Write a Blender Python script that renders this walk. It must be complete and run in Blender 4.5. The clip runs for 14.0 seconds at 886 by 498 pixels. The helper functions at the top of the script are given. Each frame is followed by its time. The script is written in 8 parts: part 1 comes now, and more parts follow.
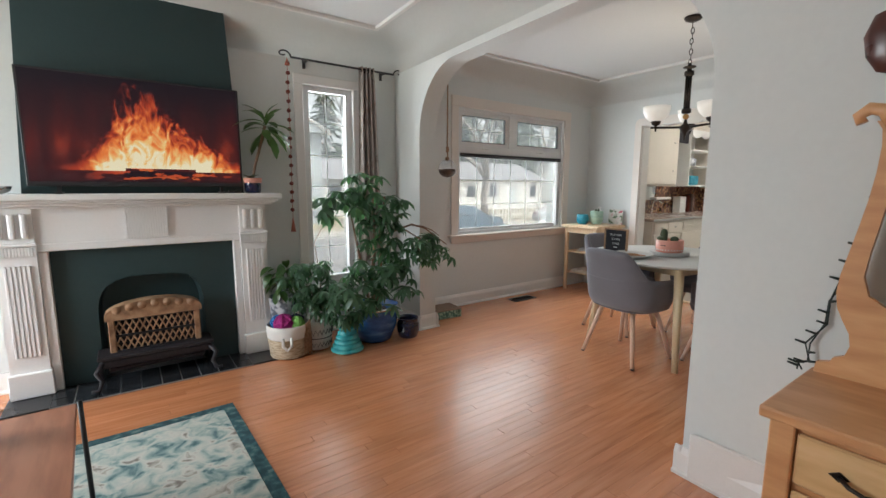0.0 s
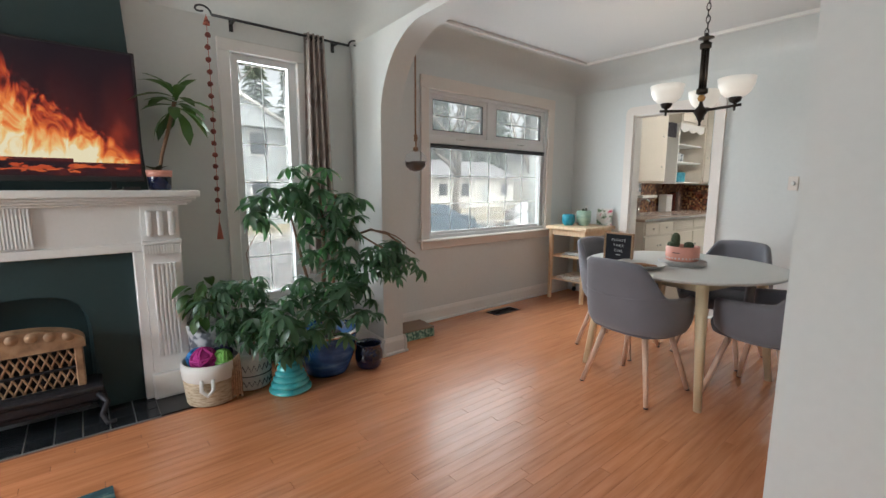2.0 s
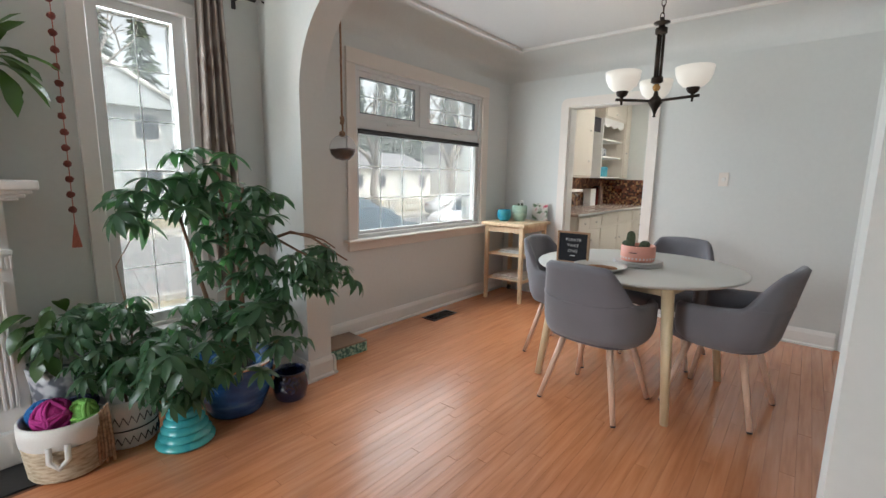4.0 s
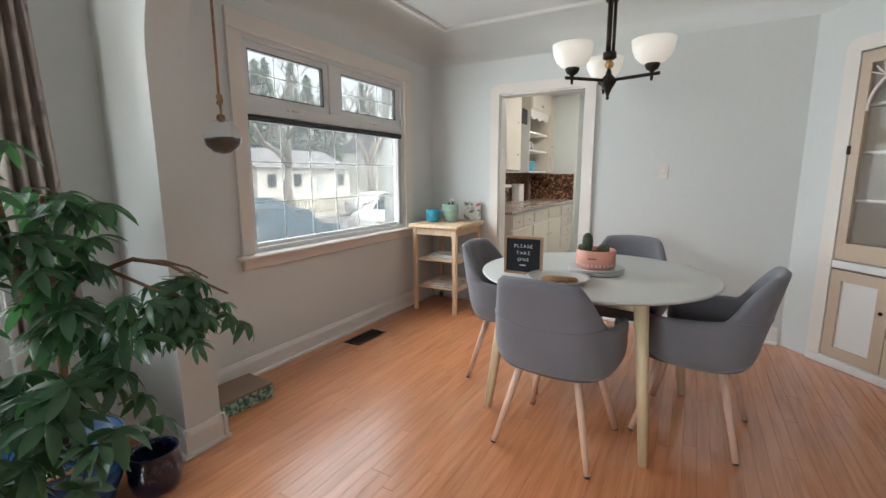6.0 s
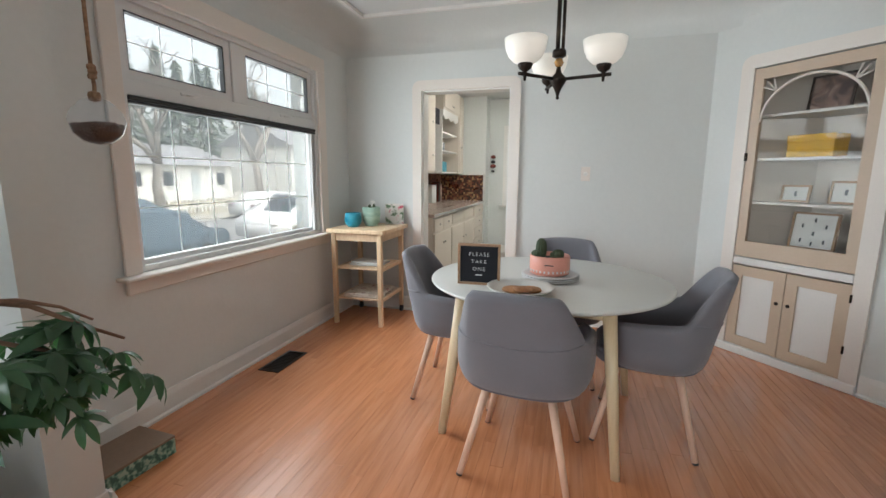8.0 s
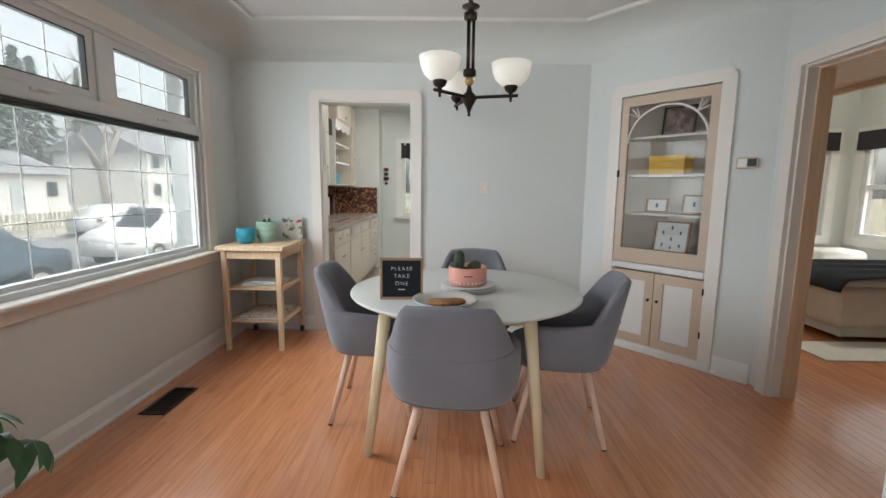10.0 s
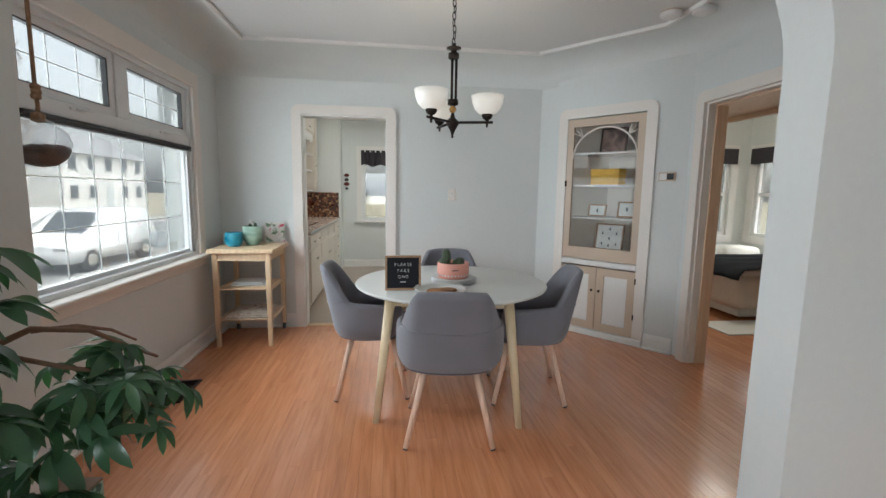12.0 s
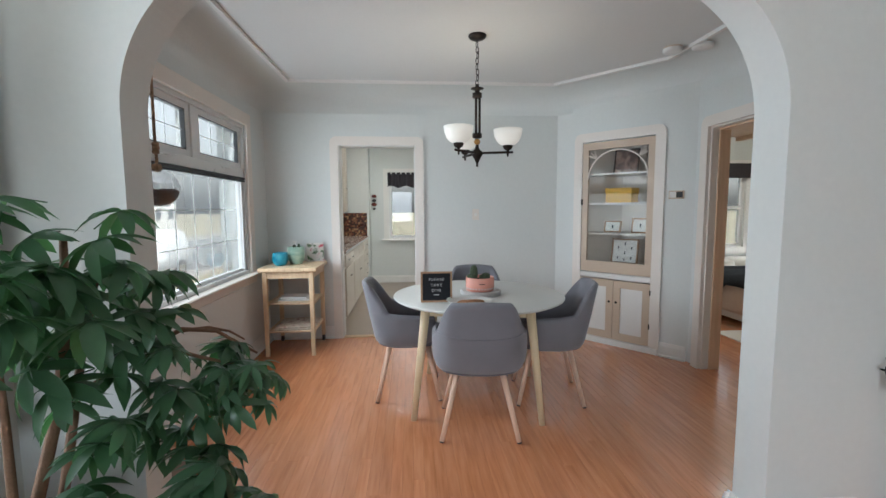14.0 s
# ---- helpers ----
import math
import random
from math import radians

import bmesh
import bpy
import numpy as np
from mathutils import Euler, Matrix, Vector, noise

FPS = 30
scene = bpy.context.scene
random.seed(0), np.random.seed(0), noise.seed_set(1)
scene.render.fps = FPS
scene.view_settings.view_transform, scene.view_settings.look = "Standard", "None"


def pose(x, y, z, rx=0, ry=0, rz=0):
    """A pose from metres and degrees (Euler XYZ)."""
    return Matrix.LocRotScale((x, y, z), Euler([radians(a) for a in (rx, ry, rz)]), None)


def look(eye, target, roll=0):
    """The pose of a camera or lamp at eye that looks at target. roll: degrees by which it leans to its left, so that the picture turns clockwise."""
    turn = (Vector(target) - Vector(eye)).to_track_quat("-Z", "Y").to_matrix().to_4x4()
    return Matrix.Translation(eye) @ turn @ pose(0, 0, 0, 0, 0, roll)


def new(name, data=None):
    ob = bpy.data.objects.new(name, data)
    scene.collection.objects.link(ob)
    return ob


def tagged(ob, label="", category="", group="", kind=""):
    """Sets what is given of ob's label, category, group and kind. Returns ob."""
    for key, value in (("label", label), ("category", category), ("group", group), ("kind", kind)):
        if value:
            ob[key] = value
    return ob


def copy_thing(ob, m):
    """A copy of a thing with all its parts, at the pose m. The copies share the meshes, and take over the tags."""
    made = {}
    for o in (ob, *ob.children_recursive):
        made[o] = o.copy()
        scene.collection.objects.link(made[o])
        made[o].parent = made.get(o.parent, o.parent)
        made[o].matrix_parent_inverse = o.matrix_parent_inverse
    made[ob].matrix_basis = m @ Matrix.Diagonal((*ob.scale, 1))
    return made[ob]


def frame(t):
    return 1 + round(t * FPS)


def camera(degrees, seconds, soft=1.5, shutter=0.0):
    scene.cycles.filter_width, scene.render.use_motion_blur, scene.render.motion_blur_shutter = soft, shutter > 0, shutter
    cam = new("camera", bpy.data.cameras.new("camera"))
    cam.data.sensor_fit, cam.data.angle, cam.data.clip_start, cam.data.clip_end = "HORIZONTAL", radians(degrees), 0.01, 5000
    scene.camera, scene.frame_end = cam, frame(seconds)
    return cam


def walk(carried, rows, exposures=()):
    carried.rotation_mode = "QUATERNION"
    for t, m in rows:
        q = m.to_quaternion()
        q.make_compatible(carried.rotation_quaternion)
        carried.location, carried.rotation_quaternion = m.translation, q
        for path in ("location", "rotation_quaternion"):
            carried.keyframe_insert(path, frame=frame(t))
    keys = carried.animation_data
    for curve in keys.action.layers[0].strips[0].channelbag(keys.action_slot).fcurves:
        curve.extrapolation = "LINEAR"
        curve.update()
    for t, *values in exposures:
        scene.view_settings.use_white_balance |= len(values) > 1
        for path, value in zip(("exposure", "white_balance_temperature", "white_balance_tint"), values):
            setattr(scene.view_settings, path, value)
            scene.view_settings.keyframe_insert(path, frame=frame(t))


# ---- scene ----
cam = camera(90.6, 14.0)
PATH = [
    (0, (0.012, 0.224, 1.293), (1.169, 1.831, 1.014), 0.2),
    (0.5, (0.11, 0.377, 1.301), (1.269, 1.982, 1.017), -0.1),
    (1, (0.25, 0.511, 1.297), (1.428, 2.102, 1.009), -0.2),
    (1.5, (0.373, 0.628, 1.292), (1.576, 2.199, 1.003), 0.2),
    (2, (0.437, 0.766, 1.274), (1.695, 2.295, 0.989), 0.2),
    (2.5, (0.485, 0.898, 1.28), (1.803, 2.374, 0.988), 0.0),
    (3, (0.563, 0.993, 1.277), (1.935, 2.418, 0.976), 0.1),
    (3.2, (0.566, 1.032, 1.28), (1.975, 2.418, 0.976), 0.4),
    (5.5, (0.972, 1.481, 1.269), (2.629, 2.551, 0.938), -0.1),
    (6, (1.087, 1.556, 1.273), (2.803, 2.529, 0.945), -0.2),
    (6.5, (1.161, 1.632, 1.279), (2.935, 2.494, 0.947), -0.2),
    (7, (1.175, 1.738, 1.29), (2.997, 2.491, 0.954), -0.1),
    (7.5, (1.177, 1.839, 1.283), (3.04, 2.486, 0.952), 0.1),
    (8, (1.224, 1.916, 1.278), (3.124, 2.449, 0.951), 0.4),
    (8.5, (1.294, 1.964, 1.278), (3.226, 2.378, 0.967), 0.7),
    (9, (1.332, 1.991, 1.271), (3.291, 2.272, 0.982), 0.8),
    (11.3, (0.933, 2.28, 1.318), (2.905, 2.083, 1.05), 0.9),
    (11.5, (0.893, 2.308, 1.321), (2.864, 2.097, 1.055), 1.0),
    (12, (0.778, 2.385, 1.319), (2.747, 2.145, 1.066), 0.9),
    (12.5, (0.643, 2.449, 1.341), (2.611, 2.195, 1.096), 0.8),
    (13, (0.545, 2.491, 1.351), (2.516, 2.247, 1.107), 0.7),
    (13.5, (0.485, 2.495, 1.365), (2.463, 2.302, 1.145), 0.2),
    (14, (0.445, 2.476, 1.37), (2.432, 2.328, 1.186), -0.3),
]
# exposure in stops, white balance in kelvin and tint
EXPOSURES = [(0.0, 3.86, 6150, 7), (3.0, 3.93, 6150, 7), (6.5, 3.97, 6100, 6), (9.0, 3.92, 6100, 6), (11.5, 3.75, 6000, 5), (14.0, 3.80, 5800, 5)]
walk(cam, [(t, look(eye, target, roll)) for t, eye, target, roll in PATH], EXPOSURES)

# ---- world and large lights ----
world = bpy.data.worlds.new("sky")
scene.world = world
world.use_nodes = True
wn = world.node_tree.nodes
sky = wn.new("ShaderNodeTexSky")
sky.sky_type = "NISHITA"
sky.sun_disc = False
sky.sun_elevation = radians(60)
sky.sun_rotation = radians(195)
sky.air_density, sky.dust_density, sky.ozone_density = 1.0, 5.0, 0.6
wn["Background"].inputs["Strength"].default_value = 0.15
overcast = wn.new("ShaderNodeHueSaturation")
overcast.inputs["Saturation"].default_value = 0.25
world.node_tree.links.new(sky.outputs[0], overcast.inputs["Color"])
world.node_tree.links.new(overcast.outputs[0], wn["Background"].inputs["Color"])
sun = new("sun", bpy.data.lights.new("sun", "SUN"))
sun.data.energy, sun.data.angle, sun.data.color = 0.48, radians(30), (1.0, 0.95, 0.87)
sun.matrix_world = look((-6, -22, 40), (0, 0, 0))

# area lamps stand in for sky light in the front wall's window openings; the living room's side opening and its lamp are
# added as fill, which the walk never faces
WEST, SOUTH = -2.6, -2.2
ADDED_OPENING = (2.25, 3.75, 0.8, 2.1)
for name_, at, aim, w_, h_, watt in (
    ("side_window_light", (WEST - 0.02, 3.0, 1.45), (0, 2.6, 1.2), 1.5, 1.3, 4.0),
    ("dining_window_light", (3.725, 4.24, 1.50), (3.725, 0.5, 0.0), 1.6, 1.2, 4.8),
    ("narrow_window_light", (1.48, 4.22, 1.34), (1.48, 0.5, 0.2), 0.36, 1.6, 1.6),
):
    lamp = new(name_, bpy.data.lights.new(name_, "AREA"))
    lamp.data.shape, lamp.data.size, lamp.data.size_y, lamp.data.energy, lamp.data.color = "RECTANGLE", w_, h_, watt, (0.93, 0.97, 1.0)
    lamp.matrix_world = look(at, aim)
SHADE_GLOW, BULB, ROOM_LAMP = 0.020, 0.08, 1.9


# ---- materials ----
def link(m, a, b):
    m.node_tree.links.new(a, b)


def mat(name, base, rough=0.5, metal=0.0, var=0.12, scale=6.0, fine=60.0, bump=0.05, stretch=(1, 1, 1), spread=0.0, spec=0.5, coat=0.0, sheen=0.0, rvar=0.12):
    """A painted, woven or wooden surface: base colour varied at two scales, roughness variation, fine relief."""
    m = bpy.data.materials.new(name)
    m.use_nodes = True
    n = m.node_tree.nodes
    p = n["Principled BSDF"]
    co = n.new("ShaderNodeTexCoord")
    mp = n.new("ShaderNodeMapping")
    mp.inputs["Scale"].default_value = stretch
    link(m, co.outputs["Object"], mp.inputs["Vector"])
    n1 = n.new("ShaderNodeTexNoise")
    n1.inputs["Scale"].default_value, n1.inputs["Detail"].default_value = scale, 4
    n2 = n.new("ShaderNodeTexNoise")
    n2.inputs["Scale"].default_value, n2.inputs["Detail"].default_value = fine, 5
    for q in (n1, n2):
        link(m, mp.outputs[0], q.inputs["Vector"])
    add = n.new("ShaderNodeMath")
    add.operation = "ADD"
    link(m, n1.outputs[0], add.inputs[0])
    link(m, n2.outputs[0], add.inputs[1])
    last = add.outputs[0]
    if spread:
        oi = n.new("ShaderNodeObjectInfo")
        mu = n.new("ShaderNodeMath")
        mu.operation = "MULTIPLY_ADD"
        mu.inputs[1].default_value = spread
        link(m, oi.outputs["Random"], mu.inputs[0])
        link(m, last, mu.inputs[2])
        geo = n.new("ShaderNodeNewGeometry")
        mu2 = n.new("ShaderNodeMath")
        mu2.operation = "MULTIPLY_ADD"
        mu2.inputs[1].default_value = spread
        link(m, geo.outputs["Random Per Island"], mu2.inputs[0])
        link(m, mu.outputs[0], mu2.inputs[2])
        last = mu2.outputs[0]
    mr = n.new("ShaderNodeMapRange")
    mr.inputs["From Min"].default_value = 0.55
    mr.inputs["From Max"].default_value = 1.45 + 2 * spread
    mr.inputs["To Min"].default_value, mr.inputs["To Max"].default_value = 1 - var, 1 + var
    link(m, last, mr.inputs["Value"])
    mix = n.new("ShaderNodeMix")
    mix.data_type, mix.blend_type = "RGBA", "MULTIPLY"
    mix.inputs["Factor"].default_value = 1.0
    mix.inputs["A"].default_value = (*base, 1)
    comb = n.new("ShaderNodeCombineColor")
    for k in range(3):
        link(m, mr.outputs[0], comb.inputs[k])
    link(m, comb.outputs[0], mix.inputs["B"])
    link(m, mix.outputs["Result"], p.inputs["Base Color"])
    rr = n.new("ShaderNodeMapRange")
    rr.inputs["To Min"].default_value, rr.inputs["To Max"].default_value = max(0.02, rough - rvar), min(1, rough + rvar)
    link(m, n1.outputs[0], rr.inputs["Value"])
    link(m, rr.outputs[0], p.inputs["Roughness"])
    p.inputs["Metallic"].default_value = metal
    p.inputs["Specular IOR Level"].default_value = spec
    p.inputs["Coat Weight"].default_value = coat
    p.inputs["Coat Roughness"].default_value = 0.15
    p.inputs["Sheen Weight"].default_value = sheen
    if bump:
        b = n.new("ShaderNodeBump")
        b.inputs["Strength"].default_value, b.inputs["Distance"].default_value = bump, 0.01
        link(m, n2.outputs[0], b.inputs["Height"])
        link(m, b.outputs[0], p.inputs["Normal"])
    return m


def ramp_mat(name, stops, rough, scale, detail=8, stretch=(1, 1, 1), distortion=0.0, bump=0.1, spread=0.0):
    """Noise run through a colour ramp: wood grain, worn weave, marbled glaze."""
    m = bpy.data.materials.new(name)
    m.use_nodes = True
    n = m.node_tree.nodes
    p = n["Principled BSDF"]
    co = n.new("ShaderNodeTexCoord")
    mp = n.new("ShaderNodeMapping")
    mp.inputs["Scale"].default_value = stretch
    link(m, co.outputs["Object"], mp.inputs["Vector"])
    src = mp.outputs[0]
    if spread:
        oi = n.new("ShaderNodeObjectInfo")
        geo = n.new("ShaderNodeNewGeometry")
        sm = n.new("ShaderNodeMath")
        link(m, oi.outputs["Random"], sm.inputs[0])
        link(m, geo.outputs["Random Per Island"], sm.inputs[1])
        sc = n.new("ShaderNodeVectorMath")
        sc.operation = "SCALE"
        sc.inputs[0].default_value = (37, 19, 53)
        link(m, sm.outputs[0], sc.inputs["Scale"])
        ad = n.new("ShaderNodeVectorMath")
        link(m, src, ad.inputs[0])
        link(m, sc.outputs[0], ad.inputs[1])
        src = ad.outputs[0]
    t = n.new("ShaderNodeTexNoise")
    t.inputs["Scale"].default_value, t.inputs["Detail"].default_value, t.inputs["Distortion"].default_value = scale, detail, distortion
    link(m, src, t.inputs["Vector"])
    r = n.new("ShaderNodeValToRGB")
    while len(r.color_ramp.elements) < len(stops):
        r.color_ramp.elements.new(0.5)
    for e, (at, c) in zip(r.color_ramp.elements, stops):
        e.position, e.color = at, (*c, 1)
    link(m, t.outputs[0], r.inputs[0])
    out = r.outputs[0]
    if spread:
        hs = n.new("ShaderNodeHueSaturation")
        mr = n.new("ShaderNodeMapRange")
        mr.inputs["From Max"].default_value = 2.0
        mr.inputs["To Min"].default_value, mr.inputs["To Max"].default_value = 1 - spread, 1 + spread
        link(m, sm.outputs[0], mr.inputs["Value"])
        link(m, mr.outputs[0], hs.inputs["Value"])
        link(m, out, hs.inputs["Color"])
        out = hs.outputs[0]
    link(m, out, p.inputs["Base Color"])
    rr = n.new("ShaderNodeMapRange")
    rr.inputs["To Min"].default_value, rr.inputs["To Max"].default_value = max(0.03, rough - 0.12), rough + 0.12
    t2 = n.new("ShaderNodeTexNoise")
    t2.inputs["Scale"].default_value = 3.0
    link(m, co.outputs["Object"], t2.inputs["Vector"])
    link(m, t2.outputs[0], rr.inputs["Value"])
    link(m, rr.outputs[0], p.inputs["Roughness"])
    b = n.new("ShaderNodeBump")
    b.inputs["Strength"].default_value, b.inputs["Distance"].default_value = bump, 0.004
    link(m, t.outputs[0], b.inputs["Height"])
    link(m, b.outputs[0], p.inputs["Normal"])
    return m


def glass_mat(name, tint, haze=0.0, rough=0.02):
    """Thin window glass: clear, dimmed by tint, haze veils it as glare would, with a clean gloss."""
    m = bpy.data.materials.new(name)
    m.use_nodes = True
    n = m.node_tree.nodes
    n.remove(n["Principled BSDF"])
    tr = n.new("ShaderNodeBsdfTransparent")
    tr.inputs[0].default_value = (*tint, 1)
    veil = n.new("ShaderNodeBsdfTranslucent")
    veil.inputs[0].default_value = (0.85, 0.87, 0.88, 1)
    mx = n.new("ShaderNodeMixShader")
    mx.inputs[0].default_value = haze
    link(m, tr.outputs[0], mx.inputs[1])
    link(m, veil.outputs[0], mx.inputs[2])
    gl = n.new("ShaderNodeBsdfGlossy")
    gl.inputs["Roughness"].default_value = rough
    lw = n.new("ShaderNodeLayerWeight")
    pw = n.new("ShaderNodeMath")
    pw.operation = "POWER"
    pw.inputs[1].default_value = 4.0
    link(m, lw.outputs["Facing"], pw.inputs[0])
    fr = n.new("ShaderNodeMath")
    fr.operation = "MULTIPLY_ADD"
    fr.inputs[1].default_value, fr.inputs[2].default_value = 0.7, 0.05
    link(m, pw.outputs[0], fr.inputs[0])
    m2 = n.new("ShaderNodeMixShader")
    link(m, fr.outputs[0], m2.inputs[0])
    link(m, mx.outputs[0], m2.inputs[1])
    link(m, gl.outputs[0], m2.inputs[2])
    link(m, m2.outputs[0], n["Material Output"].inputs["Surface"])
    return m


def glow_mat(name, colour, strength):
    m = bpy.data.materials.new(name)
    m.use_nodes = True
    p = m.node_tree.nodes["Principled BSDF"]
    p.inputs["Base Color"].default_value = (*colour, 1)
    p.inputs["Emission Color"].default_value = (*colour, 1)
    p.inputs["Emission Strength"].default_value = strength
    return m


M = {}
M["wall"] = mat("wall_paint", (0.665, 0.680, 0.662), 0.75, var=0.03, scale=1.3, fine=35, bump=0.08, spec=0.2)
M["ceil"] = mat("ceiling_paint", (0.67, 0.67, 0.66), 0.7, var=0.025, scale=1.1, fine=45, bump=0.08)
M["trim"] = mat("trim_paint", (0.76, 0.74, 0.71), 0.38, var=0.035, scale=4, fine=90, bump=0.02)
M["cream"] = mat("cream_trim", (0.74, 0.68, 0.62), 0.42, var=0.035, scale=4, fine=90, bump=0.02)
M["vinyl"] = mat("window_vinyl", (0.72, 0.72, 0.71), 0.32, var=0.02, scale=4, fine=90, bump=0.01)
M["tan"] = mat("tan_paint", (0.55, 0.43, 0.32), 0.4, var=0.05, scale=5, fine=80, bump=0.02)
M["mantel"] = mat("mantel_paint", (0.78, 0.77, 0.75), 0.33, var=0.03, scale=4, fine=70, bump=0.02)
M["green"] = mat("dark_green_paint", (0.018, 0.042, 0.044), 0.55, var=0.10, scale=2.5, fine=50, bump=0.05)
M["black"] = mat("black_metal", (0.02, 0.02, 0.021), 0.45, var=0.2, scale=9, fine=80, bump=0.05)
M["bronze"] = mat("oil_rubbed_bronze", (0.035, 0.027, 0.022), 0.38, metal=0.8, var=0.3, scale=20, fine=90)
M["chrome"] = mat("chrome", (0.7, 0.7, 0.7), 0.15, metal=1.0, var=0.05)
M["floor"] = ramp_mat("strip_oak", [(0.22, (0.46, 0.172, 0.072)), (0.5, (0.60, 0.238, 0.104)), (0.78, (0.68, 0.298, 0.140))], 0.20, 4.0, stretch=(0.8, 10, 10), bump=0.04, spread=0.14)
M["floor"].node_tree.nodes["Principled BSDF"].inputs["Specular IOR Level"].default_value = 0.85
M["floor"].node_tree.nodes["Principled BSDF"].inputs["Coat Weight"].default_value = 0.5
M["floor"].node_tree.nodes["Principled BSDF"].inputs["Coat Roughness"].default_value = 0.27
M["joint"] = mat("floor_joint", (0.16, 0.06, 0.028), 0.8)
M["pine"] = ramp_mat("pale_pine", [(0.3, (0.60, 0.42, 0.25)), (0.55, (0.70, 0.52, 0.33)), (0.75, (0.76, 0.59, 0.39))], 0.42, 4.0, stretch=(8, 8, 1.2), bump=0.05)
M["beech"] = ramp_mat("beech_leg", [(0.3, (0.62, 0.39, 0.27)), (0.6, (0.71, 0.47, 0.34))], 0.4, 5.0, stretch=(9, 9, 1), bump=0.04)
M["ash"] = ramp_mat("ash_leg", [(0.3, (0.62, 0.48, 0.29)), (0.6, (0.70, 0.56, 0.36))], 0.4, 5.0, stretch=(9, 9, 1), bump=0.04)
M["honey"] = ramp_mat("honey_pine", [(0.3, (0.52, 0.245, 0.105)), (0.55, (0.62, 0.32, 0.145)), (0.75, (0.69, 0.385, 0.19))], 0.3, 3.5, stretch=(7, 1.2, 7), bump=0.04)
M["pale_front"] = ramp_mat("yellow_pine_front", [(0.3, (0.60, 0.36, 0.16)), (0.55, (0.70, 0.45, 0.22)), (0.75, (0.77, 0.53, 0.29))], 0.32, 3.5, stretch=(7, 1.2, 7), bump=0.04)
M["walnut"] = ramp_mat("reddish_wood", [(0.3, (0.26, 0.10, 0.055)), (0.6, (0.38, 0.165, 0.095))], 0.33, 3.5, stretch=(8, 1.2, 8), bump=0.05)
# tan grain that carries the hall's warm lamplight in its colour
M["lamplit_wood"] = ramp_mat("lamplit_tan_wood", [(0.3, (0.60, 0.41, 0.26)), (0.6, (0.68, 0.48, 0.32))], 0.35, 3.5, stretch=(9, 9, 1), bump=0.05)
M["fabric"] = mat("grey_fabric", (0.182, 0.177, 0.196), 0.92, var=0.14, scale=5, fine=420, bump=0.25, sheen=0.25, spec=0.2)
M["fabric_seat"] = mat("dark_seat_fabric", (0.10, 0.098, 0.112), 0.92, var=0.14, scale=5, fine=420, bump=0.25, sheen=0.2, spec=0.2)
M["table"] = mat("white_laminate", (0.66, 0.655, 0.62), 0.34, var=0.02, scale=3, fine=60, bump=0.0, rvar=0.02)
M["tile_black"] = mat("black_tile", (0.018, 0.020, 0.023), 0.18, var=0.25, scale=7, fine=60, spread=0.4)
M["grout"] = mat("grout", (0.22, 0.22, 0.22), 0.85)
M["slab"] = mat("black_slab", (0.022, 0.022, 0.024), 0.3, var=0.15)
# tint holds down the bright outdoors; haze stands for glare on the panes
M["glass"] = glass_mat("window_glass", (0.36, 0.355, 0.342), 0.012)
M["cabglass"] = glass_mat("cabinet_glass", (0.94, 0.94, 0.93), 0.0)
M["lead"] = mat("glazing_bar", (0.70, 0.71, 0.70), 0.4)
M["casing"] = mat("warm_white_casing", (0.76, 0.705, 0.65), 0.4, var=0.035, scale=4, fine=90, bump=0.02)


# ---- mesh helpers ----
def part(name, bm, material, parent=None, label="", smooth=False):
    """One bmesh becomes one mesh object under its thing."""
    me = bpy.data.meshes.new(name)
    bmesh.ops.recalc_face_normals(bm, faces=bm.faces)
    if smooth:
        for f in bm.faces:
            f.smooth = True
    bm.to_mesh(me)
    bm.free()
    me.materials.append(material)
    ob = new(name, me)
    if parent is not None:
        ob.parent = parent
    if label:
        ob["label"] = label
    return ob


def thing(name, at, turn=0.0, label="", category="", group="", kind=""):
    ob = new(name)
    ob.empty_display_size = 0.1
    ob.matrix_world = pose(*at, 0, 0, turn)
    return tagged(ob, label, category, group, kind)


def box(bm, x0, x1, y0, y1, z0, z1, bevel=0.0, seg=1):
    """An axis-aligned block, its edges eased by bevel."""
    c = [(x, y, z) for z in (z0, z1) for x, y in ((x0, y0), (x1, y0), (x1, y1), (x0, y1))]
    v = [bm.verts.new(p) for p in c]
    fs = [bm.faces.new([v[i] for i in q]) for q in ((0, 3, 2, 1), (4, 5, 6, 7), (0, 1, 5, 4), (1, 2, 6, 5), (2, 3, 7, 6), (3, 0, 4, 7))]
    if bevel:
        bmesh.ops.bevel(bm, geom=list({e for f in fs for e in f.edges}), offset=bevel, segments=seg, affect="EDGES", profile=0.5)
    return bm


def boxes(*items):
    bm = bmesh.new()
    for it in items:
        box(bm, *it)
    return bm


def rod(bm, a, b, r0, r1=None, seg=12):
    """A tapered round bar from a to b."""
    a, b = Vector(a), Vector(b)
    r1 = r0 if r1 is None else r1
    d = (b - a).normalized()
    u = d.orthogonal().normalized()
    w = d.cross(u)
    ring = []
    for c, r in ((a, r0), (b, r1)):
        ring.append([bm.verts.new(c + (u * math.cos(k * math.tau / seg) + w * math.sin(k * math.tau / seg)) * r) for k in range(seg)])
    for k in range(seg):
        f = bm.faces.new((ring[0][k], ring[0][(k + 1) % seg], ring[1][(k + 1) % seg], ring[1][k]))
        f.smooth = True
    bm.faces.new(list(reversed(ring[0])))
    bm.faces.new(ring[1])
    return bm


